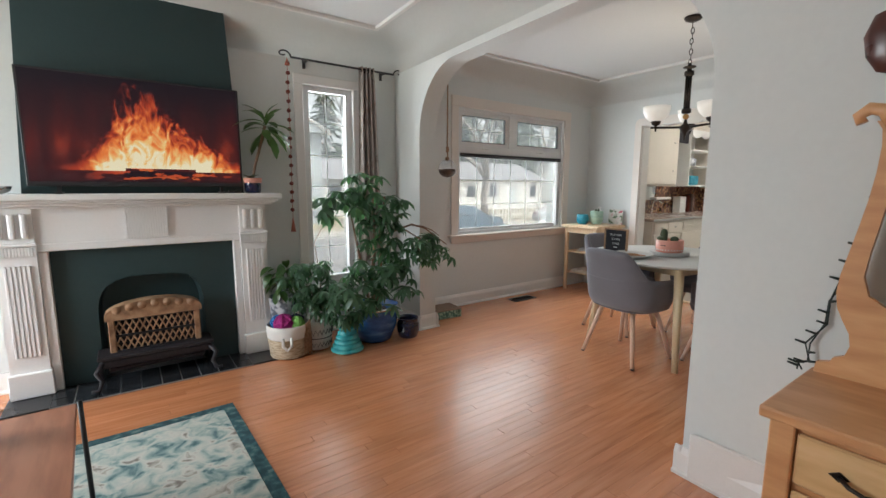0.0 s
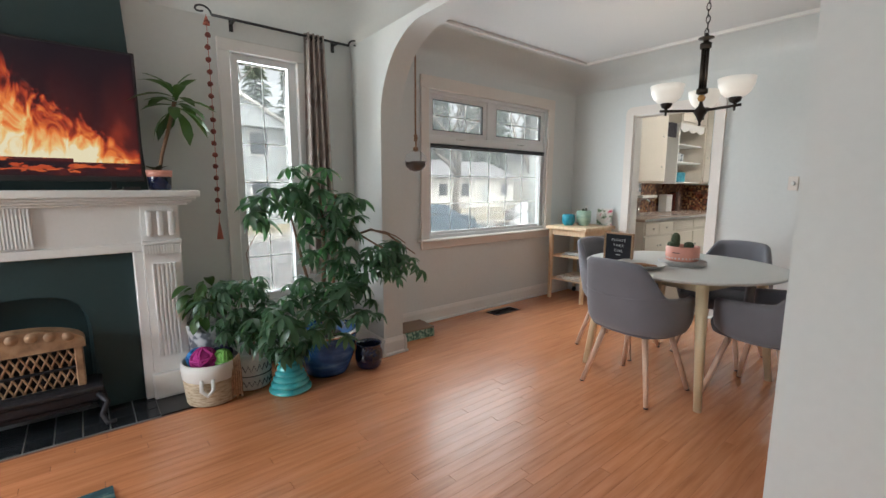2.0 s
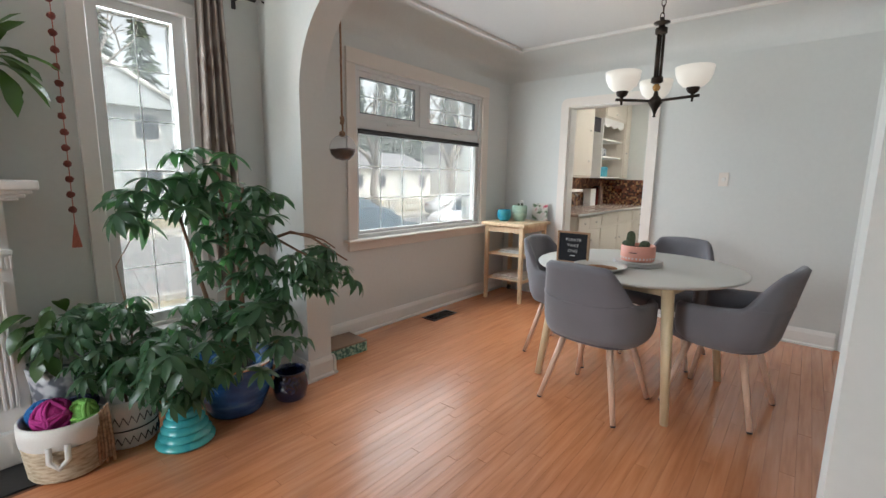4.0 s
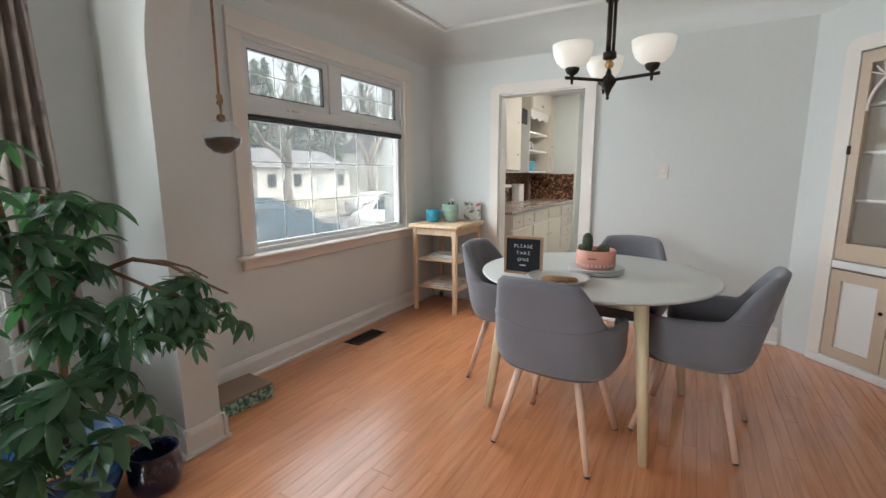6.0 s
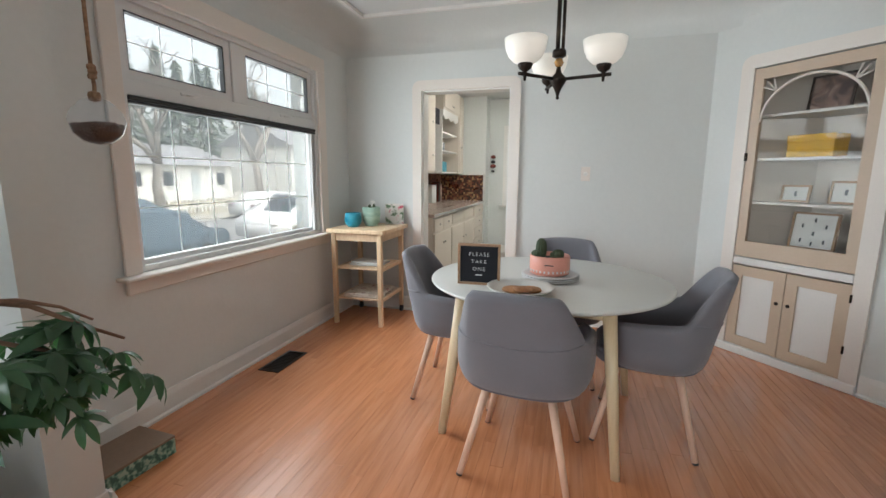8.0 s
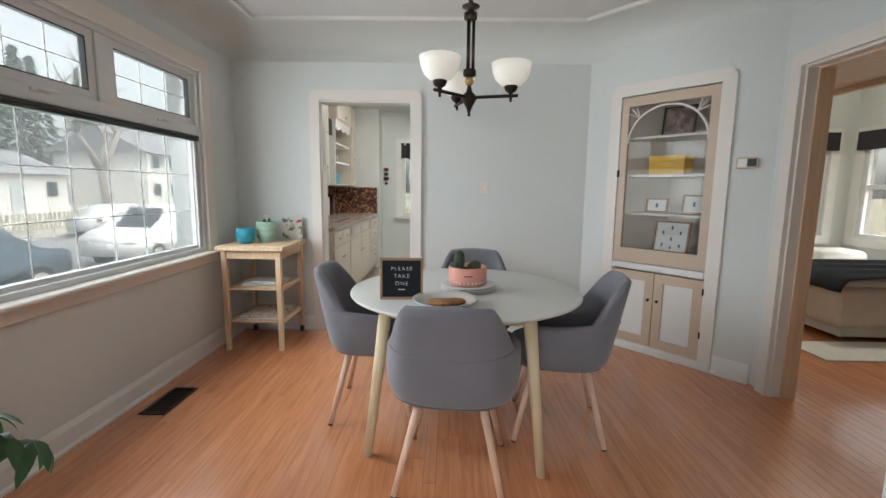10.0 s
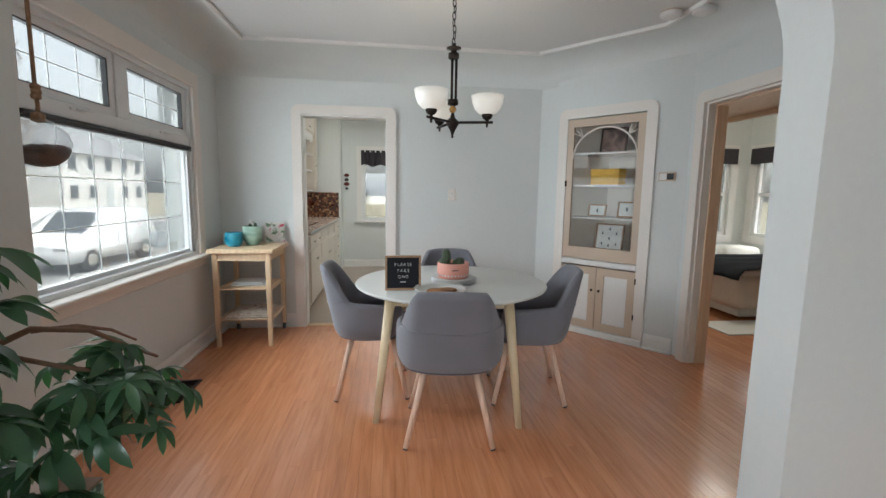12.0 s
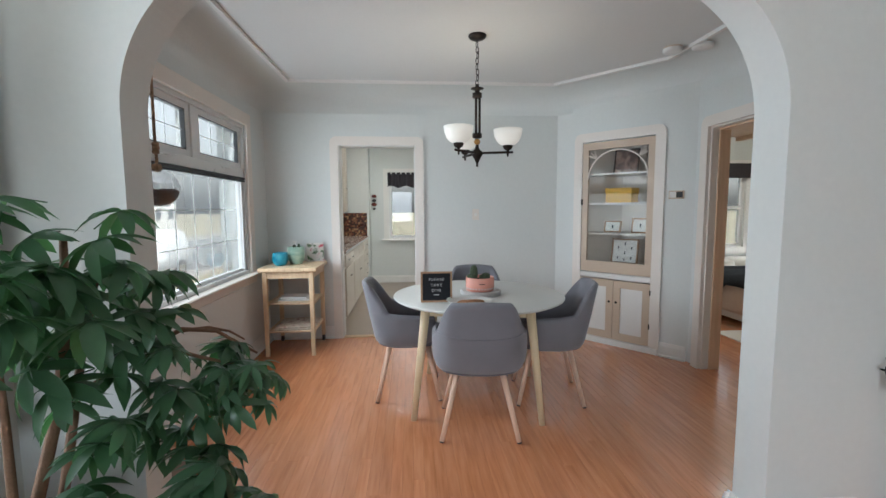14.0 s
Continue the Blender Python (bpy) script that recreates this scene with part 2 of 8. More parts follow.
def tube(bm, pts, r, seg=8, r_end=None):
    """A round bar swept along points."""
    pts = [Vector(p) for p in pts]
    rings = []
    u = None
    for i, p in enumerate(pts):
        d = (pts[min(i + 1, len(pts) - 1)] - pts[max(i - 1, 0)]).normalized()
        u = d.orthogonal().normalized() if u is None else (u - d * u.dot(d)).normalized()
        w = d.cross(u)
        rad = r if r_end is None else r + (r_end - r) * i / (len(pts) - 1)
        rings.append([bm.verts.new(p + (u * math.cos(k * math.tau / seg) + w * math.sin(k * math.tau / seg)) * rad) for k in range(seg)])
    for a, b in zip(rings, rings[1:]):
        for k in range(seg):
            f = bm.faces.new((a[k], a[(k + 1) % seg], b[(k + 1) % seg], b[k]))
            f.smooth = True
    bm.faces.new(list(reversed(rings[0])))
    bm.faces.new(rings[-1])
    return bm


def lathe(bm, profile, seg=28, at=(0, 0, 0)):
    """A turned shape from (radius, height) pairs."""
    rings = []
    for r, z in profile:
        if r < 1e-5:
            rings.append([bm.verts.new((at[0], at[1], at[2] + z))])
        else:
            rings.append([bm.verts.new((at[0] + r * math.cos(k * math.tau / seg), at[1] + r * math.sin(k * math.tau / seg), at[2] + z)) for k in range(seg)])
    for a, b in zip(rings, rings[1:]):
        for k in range(seg):
            l = (k + 1) % seg
            vs = [a[0], b[l], b[k]] if len(a) == 1 else [a[k], a[l], b[0]] if len(b) == 1 else [a[k], a[l], b[l], b[k]]
            if len(a) == 1 and len(b) == 1:
                continue
            f = bm.faces.new(vs)
            f.smooth = True
    return bm


def slab(bm, outline, place, depth):
    """A flat outline (u, v) set into space by place(u, v, d) and given depth."""
    a = [bm.verts.new(place(u, v, 0)) for u, v in outline]
    b = [bm.verts.new(place(u, v, depth)) for u, v in outline]
    n = len(a)
    bm.faces.new(a)
    bm.faces.new(list(reversed(b)))
    for k in range(n):
        bm.faces.new((a[k], b[k], b[(k + 1) % n], a[(k + 1) % n]))
    return bm


def frame_slab(bm, outer, inner, place, depth):
    """A ring between two outlines with equally many points, given depth."""
    n = len(outer)
    v = [[bm.verts.new(place(u, w, d)) for u, w in o] for o in (outer, inner) for d in (0, depth)]
    for k in range(n):
        l = (k + 1) % n
        for a, b in ((0, 2), (2, 3), (3, 1), (1, 0)):
            bm.faces.new((v[a][k], v[a][l], v[b][l], v[b][k]))
    return bm


def rounded(u0, u1, v0, v1, r, seg=5, bottom=True):
    """A rectangle's outline with rounded corners (only the top ones if bottom is False)."""
    pts = []
    for cu, cv, a0, rr in ((u1 - r, v1 - r, 0, r), (u0 + r, v1 - r, 90, r), (u0 + r, v0 + r, 180, r), (u1 - r, v0 + r, 270, r)):
        if a0 >= 180 and not bottom:
            sx = u0 if a0 == 180 else u1
            pts += [(sx, v0)] * 1
            continue
        for k in range(seg + 1):
            t = radians(a0 + 90 * k / seg)
            pts.append((cu + rr * math.cos(t), cv + rr * math.sin(t)))
    return pts


def setting(name, bm, material, label, category, smooth=False):
    return tagged(part(name, bm, material, None, "", smooth), label, category, "", "structure")


# ---- plan ----
FRONT = 3.95            # inner face of the street wall
CEIL = 2.58
KX = 5.10               # dining face of the kitchen wall
BACK = 0.03             # dining face of the bedroom wall
PX, PY = 5.10, 0.90     # where the slanted cabinet wall starts and ends
QX, QY = 4.08, 0.04


def arch_x(y):
    """Living-room face of the arch wall, slightly out of square."""
    return 1.985 + (y - 1.1) * 0.052


THICK = 0.17


def wall_with_holes(name, u0, u1, v0, v1, holes, place, depth, material, label):
    """A wall panel cut round rectangular openings, built as butted blocks with real reveals."""
    us = sorted({u0, u1, *[h[0] for h in holes], *[h[1] for h in holes]})
    bm = bmesh.new()
    for a, b in zip(us, us[1:]):
        mid = (a + b) / 2
        spans = [(v0, v1)]
        for h in holes:
            if h[0] < mid < h[1]:
                spans = [s for lo, hi in spans for s in ((lo, min(hi, h[2])), (max(lo, h[3]), hi)) if s[1] - s[0] > 1e-4]
        for lo, hi in spans:
            slab(bm, [(a, lo), (b, lo), (b, hi), (a, hi)], place, depth)
    return setting(name, bm, material, label, "wall")


# openings: u0, u1, v0, v1
DWIN = (2.88, 4.57, 0.79, 2.12)
NWIN = (1.26, 1.70, 0.45, 2.13)
KDOOR = (2.415, 3.205, 0.0, 2.025)
BDOOR = (3.02, 3.90, 0.0, 2.02)
KWIN = (6.76, 7.10, 1.15, 2.05)
KWIN2 = (2.10, 2.86, 0.83, 2.0)

wall_with_holes("wall_front", WEST - 0.2, 8.9, -1.0, 2.9, [DWIN, NWIN, KWIN], lambda u, v, d: (u, FRONT + d, v), 0.24, M["wall"], "white painted plaster street wall with two windows")
wall_with_holes("wall_kitchen", PY - 0.06, FRONT, 0, 2.9, [KDOOR], lambda u, v, d: (KX + d, u, v), 0.14, M["wall"], "white plaster wall with the cased kitchen opening")
wall_with_holes("wall_bedroom", 2.0, QX, 0, 2.9, [BDOOR], lambda u, v, d: (u, BACK - d, v), 0.14, M["wall"], "white plaster wall with the bedroom doorway")
# unseen opening added for the side fill lamp
wall_with_holes("wall_west", SOUTH, FRONT, 0, 2.9, [ADDED_OPENING], lambda u, v, d: (WEST - d, u, v), 0.15, M["wall"], "plain white living room side wall")
wall_with_holes("wall_south", WEST, 2.2, 0, 2.9, [], lambda u, v, d: (u, SOUTH - d, v), 0.15, M["wall"], "plain white living room rear wall")

# arch wall
Y0, Y1 = 1.088, 3.492
SPRING, RISE, CORNER = 1.72, 0.545, 0.53


def arch_z(y):
    u = max(0.0, CORNER - min(y - Y0, Y1 - y)) / CORNER
    return SPRING + RISE * math.sqrt(max(0.0, 1 - u * u))


bm = bmesh.new()
turns = [CORNER * (1 - math.cos(math.pi * k / 56)) for k in range(29)]
ys = [Y0 + q for q in turns] + [Y1 - q for q in reversed(turns)]
prof = [(SOUTH, 0.0)] + [(Y0, 0.0)] + [(y, arch_z(y)) for y in ys] + [(Y1, 0.0), (FRONT, 0.0)]
lower = prof
cols = []
for y, z in lower:
    x = arch_x(y)
    cols.append([bm.verts.new(p) for p in ((x, y, z), (x, y, 2.9), (x + THICK, y, 2.9), (x + THICK, y, z))])
for a, b in zip(cols, cols[1:]):
    same = abs(a[0].co.y - b[0].co.y) < 1e-6
    for i, j in ((0, 1), (2, 3), (3, 0)):
        if same and (i, j) != (3, 0):
            continue
        bm.faces.new((a[i], a[j], b[j], b[i]))
rim = [e for e in bm.edges if len(e.link_faces) == 2 and abs(e.calc_face_angle(0)) > 1.2 and e.verts[0].co.z + e.verts[1].co.z > 0.01]
bmesh.ops.bevel(bm, geom=rim, offset=0.014, segments=3, affect="EDGES", profile=0.5)
setting("wall_arch", bm, M["wall"], "white plaster partition with a wide basket-handle arch", "wall")

# slanted corner wall with the opening of the china cabinet
DL = math.hypot(PX - QX, PY - QY)
EX, EY = (QX - PX) / DL, (QY - PY) / DL      # along the wall, away from the kitchen
NX, NY = EY, -EX                              # into the wall (away from the room)
if NX * 1 + NY * -1 < 0:
    NX, NY = -NX, -NY


def slant(u, v, d):
    return (PX + EX * u + NX * d, PY + EY * u + NY * d, v)


CAB = (0.30, 1.02, 0.0, 2.025)
wall_with_holes("wall_slant", -0.02, DL + 0.1, 0, 2.9, [CAB], slant, 0.05, M["wall"], "slanted white plaster corner wall around the built-in cabinet")

# ceilings with coved edges and a raised bead
bm = boxes((WEST - 0.1, 2.2, SOUTH - 0.1, FRONT + 0.1, CEIL, CEIL + 0.1))
setting("ceiling_living", bm, M["ceil"], "white plaster ceiling over the living room", "ceiling")
bm = boxes((2.2, KX + 0.1, BACK - 0.1, FRONT + 0.1, CEIL, CEIL + 0.1))
setting("ceiling_dining", bm, M["ceil"], "white plaster ceiling over the dining area", "ceiling")


def inset_poly(poly, d):
    """A convex polygon (counter-clockwise) drawn in by d."""
    n = len(poly)
    out = []
    for k in range(n):
        a, b, c = (Vector(poly[(k + j) % n]) for j in (-1, 0, 1))
        e1, e2 = (b - a).normalized(), (c - b).normalized()
        n1, n2 = Vector((-e1.y, e1.x)), Vector((-e2.y, e2.x))
        m = (n1 + n2) / (1 + n1.dot(n2))
        out.append(b + m * d)
    return out


def cove(name, poly, reach, drop):
    bm = bmesh.new()
    rings = []
    for k in range(-1, 13):
        t = radians(90 * max(k, 0) / 12)
        ring = inset_poly(poly, reach * (1 - math.cos(t)) ** 1.15 + 0.001)
        z = CEIL - 0.001 - drop * (1 - math.sin(t)) - (0.04 if k < 0 else 0)
        rings.append([bm.verts.new((p.x, p.y, z)) for p in ring])
    for a, b in zip(rings, rings[1:]):
        for k in range(len(poly)):
            f = bm.faces.new((a[k], a[(k + 1) % len(poly)], b[(k + 1) % len(poly)], b[k]))
            f.smooth = True
    setting(name, bm, M["wall"], "white plaster cove between wall and ceiling", "cove")
    bm = bmesh.new()
    o, i = inset_poly(poly, reach - 0.004), inset_poly(poly, reach + 0.026)
    prof = [(o, CEIL - 0.001), (o, CEIL - 0.026), (i, CEIL - 0.026), (i, CEIL - 0.001)]
    vs = [[bm.verts.new((p.x, p.y, z)) for p in r] for r, z in prof]
    for a, b in zip(vs, vs[1:]):
        for k in range(len(poly)):
            bm.faces.new((a[k], a[(k + 1) % len(poly)], b[(k + 1) % len(poly)], b[k]))
    setting("trim_" + name, bm, M["trim"], "narrow white ceiling bead", "trim")


cove("cove_dining", [(arch_x(BACK) + THICK, BACK), (QX, BACK), (PX, PY), (KX, FRONT), (arch_x(FRONT) + THICK, FRONT)], 0.33, 0.20)
cove("cove_living", [(WEST, SOUTH), (arch_x(SOUTH), SOUTH), (arch_x(FRONT), FRONT), (WEST, FRONT)], 0.33, 0.22)

# floors
setting("floor", boxes((WEST - 0.1, 5.2, SOUTH - 0.1, FRONT + 0.05, -0.15, -0.006)), M["joint"], "dark bed of the oak strip floor", "floor")


# ---- trim: baseboards, casings ----
def baseboard(name, a, b, inward, h=0.13, t=0.018):
    """A moulded skirting from a to b; inward points into the room."""
    a, b, n = Vector((*a, 0)), Vector((*b, 0)), Vector((*inward, 0)).normalized()
    bm = bmesh.new()
    prof = [(0, 0), (t + 0.012, 0), (t + 0.012, 0.014), (t, 0.022), (t, h - 0.03), (t * 0.55, h - 0.008), (t * 0.4, h), (0, h)]
    va = [bm.verts.new(a + n * p + Vector((0, 0, z))) for p, z in prof]
    vb = [bm.verts.new(b + n * p + Vector((0, 0, z))) for p, z in prof]
    for k in range(len(prof)):
        l = (k + 1) % len(prof)
        bm.faces.new((va[k], va[l], vb[l], vb[k]))
    bm.faces.new(va)
    bm.faces.new(list(reversed(vb)))
    setting(name, bm, M["trim"], "white painted skirting board", "baseboard")


AW = arch_x
baseboard("baseboard_dining_front", (AW(FRONT) + THICK, FRONT), (KX, FRONT), (0, -1))
baseboard("baseboard_dining_kitchen_a", (KX, KDOOR[1] + 0.085), (KX, FRONT), (-1, 0))
baseboard("baseboard_dining_kitchen_b", (KX, PY + 0.02), (KX, KDOOR[0] - 0.085), (-1, 0))
baseboard("baseboard_living_front_a", (0.86, FRONT), (AW(FRONT), FRONT), (0, -1))
baseboard("baseboard_living_front_b", (WEST, FRONT), (-0.65, FRONT), (0, -1))
baseboard("baseboard_pier_living", (AW(Y1) - 0.001, Y1 - 0.03), (AW(FRONT), FRONT), (-1, 0))
baseboard("baseboard_pier_reveal", (AW(Y1) - 0.018, Y1), (AW(Y1) + THICK + 0.018, Y1), (0, -1))
baseboard("baseboard_pier_dining", (AW(Y1) + THICK, Y1 - 0.03), (AW(FRONT) + THICK, FRONT), (1, 0))
baseboard("baseboard_jamb_living", (AW(SOUTH), SOUTH), (AW(Y0), Y0 + 0.03), (-1, 0))
baseboard("baseboard_jamb_reveal", (AW(Y0) - 0.018, Y0), (AW(Y0) + THICK + 0.018, Y0), (0, 1))
baseboard("baseboard_jamb_dining", (AW(BACK) + THICK, BACK), (AW(Y0) + THICK, Y0 + 0.03), (1, 0))
baseboard("baseboard_bedroom_wall", (AW(BACK) + THICK, BACK), (BDOOR[0] - 0.09, BACK), (0, 1))
baseboard("baseboard_slant", slant(1.11, 0, 0)[:2], slant(DL, 0, 0)[:2], (-NX, -NY))
baseboard("baseboard_west", (WEST, SOUTH), (WEST, FRONT), (1, 0))
baseboard("baseboard_south", (WEST, SOUTH), (AW(SOUTH), SOUTH), (0, 1))


def casing(name, u0, u1, v1, w, place, depth, material, label, v0=0.0):
    """A door casing with rounded upper outer corners."""
    r = 0.07
    outer = [(u1 + w, v0)] + [(u1 + w - r + r * math.cos(radians(a)), v1 + w - r + r * math.sin(radians(a))) for a in range(0, 91, 15)]
    outer += [(u0 - w + r + r * math.cos(radians(a)), v1 + w - r + r * math.sin(radians(a))) for a in range(90, 181, 15)] + [(u0 - w, v0)]
    inner = [(u1, v0)] + [(u1, v1)] * 7 + [(u0, v1)] * 7 + [(u0, v0)]
    bm = bmesh.new()
    n = len(outer)
    for d0, d1, ins in ((0, depth, 0.0),):
        v = [[bm.verts.new(place(u, z, d)) for u, z in o] for o in (outer, inner) for d in (d0, d1)]
        for k in range(n - 1):
            for a, b in ((0, 2), (2, 3), (3, 1), (1, 0)):
                try:
                    bm.faces.new((v[a][k], v[a][k + 1], v[b][k + 1], v[b][k]))
                except ValueError:
                    pass
        for k in (0, n - 1):
            bm.faces.new((v[0][k], v[2][k], v[3][k], v[1][k]))
    bmesh.ops.remove_doubles(bm, verts=bm.verts, dist=1e-5)
    bmesh.ops.dissolve_degenerate(bm, edges=bm.edges, dist=1e-6)
    setting(name, bm, material, label, "door casing")


casing("trim_kitchen_opening", KDOOR[0], KDOOR[1], KDOOR[3], 0.085, lambda u, v, d: (KX - d, u, v), 0.028, M["casing"], "warm white painted casing with rounded corners")
casing("trim_kitchen_opening_inner", KDOOR[0], KDOOR[1], KDOOR[3], 0.085, lambda u, v, d: (KX + 0.14 + d, u, v), 0.02, M["casing"], "white painted casing, kitchen side")
casing("trim_bedroom_door", BDOOR[0], BDOOR[1], BDOOR[3], 0.085, lambda u, v, d: (u, BACK + d, v), 0.03, M["cream"], "cream painted bedroom door casing")
setting("trim_kitchen_jamb", boxes((KX - 0.001, KX + 0.141, KDOOR[0], KDOOR[0] + 0.012, 0, 2.013), (KX - 0.001, KX + 0.141, KDOOR[1] - 0.012, KDOOR[1], 0, 2.013), (KX - 0.001, KX + 0.141, KDOOR[0], KDOOR[1], 2.013, 2.025)), M["trim"], "white painted jamb lining", "jamb")
for nm, m_, ya, yb, lab in (("trim_bedroom_jamb", M["cream"], BACK - 0.06, BACK + 0.001, "cream painted door jamb"), ("trim_bedroom_stop", M["lamplit_wood"], BACK - 0.15, BACK - 0.06, "tan wood-grained inner door jamb")):
    q_ = 0.015 if m_ is M["cream"] else 0.027
    setting(nm, boxes((BDOOR[1] - q_, BDOOR[1], ya, yb, 0, BDOOR[3] - q_), (BDOOR[0], BDOOR[0] + q_, ya, yb, 0, BDOOR[3] - q_), (BDOOR[0], BDOOR[1], ya, yb, BDOOR[3] - q_, BDOOR[3])), m_, lab, "jamb")
setting("threshold", boxes((KX - 0.01, KX + 0.05, KDOOR[0] + 0.012, KDOOR[1] - 0.012, -0.002, 0.012, 0.004)), M["pine"], "pale wooden kitchen threshold strip", "threshold")


# ---- windows ----
def pane_grid(win, name, x0, x1, z0, z1, y, nx, nz, material):
    bm = bmesh.new()
    box(bm, x0, x1, y, y + 0.004, z0, z1)
    p = part(name, bm, material, win)
    p.visible_shadow = False
    for k in range(1, nx):
        x = x0 + (x1 - x0) * k / nx
        part("glazing_bar", boxes((x - 0.0022, x + 0.0022, y - 0.006, y - 0.002, z0, z1)), M["lead"], win)
    for k in range(1, nz):
        z = z0 + (z1 - z0) * k / nz
        part("glazing_bar", boxes((x0, x1, y - 0.0055, y - 0.002, z - 0.0022, z + 0.0022)), M["lead"], win)


w1 = thing("window_1", (0, 0, 0), 0, "large white picture window under two small awning sashes", "window", "", "structure")
gy = FRONT + 0.05
x0, x1, z0, z1 = DWIN
bm = bmesh.new()
frame_slab(bm, [(x0, z0), (x1, z0), (x1, z1), (x0, z1)], [(x0 + 0.03, z0 + 0.03), (x1 - 0.03, z0 + 0.03), (x1 - 0.03, z1 - 0.03), (x0 + 0.03, z1 - 0.03)], lambda u, v, d: (u, FRONT + 0.005 + d, v), 0.13)
part("window_frame", bm, M["vinyl"], w1)
part("transom", boxes((x0 + 0.03, x1 - 0.03, FRONT + 0.012, FRONT + 0.12, 1.655, 1.73, 0.004)), M["vinyl"], w1)
part("mullion", boxes((3.635, 3.735, FRONT + 0.016, FRONT + 0.12, 1.73, z1 - 0.03, 0.004)), M["vinyl"], w1)
for a, b in ((2.91, 3.635), (3.735, 4.54)):
    bm = bmesh.new()
    frame_slab(bm, [(a, 1.73), (b, 1.73), (b, 2.09), (a, 2.09)], [(a + 0.045, 1.775), (b - 0.045, 1.775), (b - 0.045, 2.048), (a + 0.045, 2.048)], lambda u, v, d: (u, FRONT + 0.03 + d, v), 0.05)
    sash = part("sash", bm, M["vinyl"], w1)
    bm = bmesh.new()
    frame_slab(bm, [(a + 0.045, 1.775), (b - 0.045, 1.775), (b - 0.045, 2.048), (a + 0.045, 2.048)], [(a + 0.053, 1.783), (b - 0.053, 1.783), (b - 0.053, 2.040), (a + 0.053, 2.040)], lambda u, v, d: (u, FRONT + 0.034 + d, v), 0.03)
    part("gasket", bm, M["black"], sash)
    pane_grid(w1, "pane", a + 0.05, b - 0.05, 1.78, 2.043, gy + 0.01, 3, 2, M["glass"])
    cx = (a + b) / 2
    bm = boxes((cx - 0.05, cx + 0.05, FRONT + 0.000, FRONT + 0.014, 1.70, 1.716, 0.004))
    tube(bm, [(cx - 0.02, FRONT, 1.708), (cx + 0.01, FRONT - 0.025, 1.706), (cx + 0.06, FRONT - 0.028, 1.712)], 0.006)
    part("crank_handle", bm, M["vinyl"], w1)
part("rolled_blind", boxes((x0 + 0.032, x1 - 0.032, FRONT + 0.0, FRONT + 0.045, 1.615, 1.628, 0.003), (x0 + 0.032, x1 - 0.032, FRONT - 0.004, FRONT + 0.045, 1.632, 1.653, 0.006)), M["black"], w1, "dark gathered blind with a slim rail")
bm = bmesh.new()
frame_slab(bm, [(x0 + 0.03, z0 + 0.03), (x1 - 0.03, z0 + 0.03), (x1 - 0.03, 1.655), (x0 + 0.03, 1.655)], [(x0 + 0.06, z0 + 0.055), (x1 - 0.075, z0 + 0.055), (x1 - 0.075, 1.63), (x0 + 0.06, 1.63)], lambda u, v, d: (u, FRONT + 0.04 + d, v), 0.05)
part("lower_sash", bm, M["vinyl"], w1)
for k in range(3):
    part("track", boxes((x1 - 0.070 + 0.014 * k, x1 - 0.064 + 0.014 * k, FRONT + 0.02, FRONT + 0.04, z0 + 0.03, 1.65)), M["vinyl"], w1)
pane_grid(w1, "pane", x0 + 0.06, x1 - 0.075, z0 + 0.055, 1.63, gy + 0.02, 6, 3, M["glass"])
part("window_sill", boxes((x0 - 0.13, x1 + 0.15, FRONT - 0.075, FRONT + 0.005, z0 - 0.022, z0, 0.006)), M["cream"], w1)
part("apron", boxes((x0 - 0.09, x1 + 0.11, FRONT - 0.022, FRONT, z0 - 0.022 - 0.075, z0 - 0.022, 0.006)), M["cream"], w1)
part("casing", boxes((x0 - 0.09, x0, FRONT - 0.02, FRONT, z0, z1, 0.004), (x1, x1 + 0.11, FRONT - 0.02, FRONT, z0, z1, 0.004), (x0 - 0.09, x1 + 0.11, FRONT - 0.022, FRONT, z1, z1 + 0.11, 0.004)), M["cream"], w1)

w2 = thing("window_2", (0, 0, 0), 0, "tall narrow white window beside the fireplace", "window", "", "structure")
x0, x1, z0, z1 = NWIN
bm = bmesh.new()
frame_slab(bm, [(x0, z0), (x1, z0), (x1, z1), (x0, z1)], [(x0 + 0.055, z0 + 0.055), (x1 - 0.055, z0 + 0.055), (x1 - 0.055, z1 - 0.045), (x0 + 0.055, z1 - 0.045)], lambda u, v, d: (u, FRONT + 0.02 + d, v), 0.10)
part("window_frame", bm, M["vinyl"], w2)
pane_grid(w2, "pane", x0 + 0.05, x1 - 0.05, z0 + 0.05, z1 - 0.04, gy + 0.02, 2, 6, M["glass"])
part("casing", boxes((x0 - 0.075, x0, FRONT - 0.02, FRONT, z0 - 0.02, z1, 0.004), (x1, x1 + 0.075, FRONT - 0.02, FRONT, z0 - 0.02, z1, 0.004), (x0 - 0.075, x1 + 0.075, FRONT - 0.022, FRONT, z1, z1 + 0.075, 0.004)), M["trim"], w2)
part("window_sill", boxes((x0 - 0.09, x1 + 0.09, FRONT - 0.06, FRONT + 0.02, z0 - 0.045, z0 - 0.02, 0.006)), M["trim"], w2)


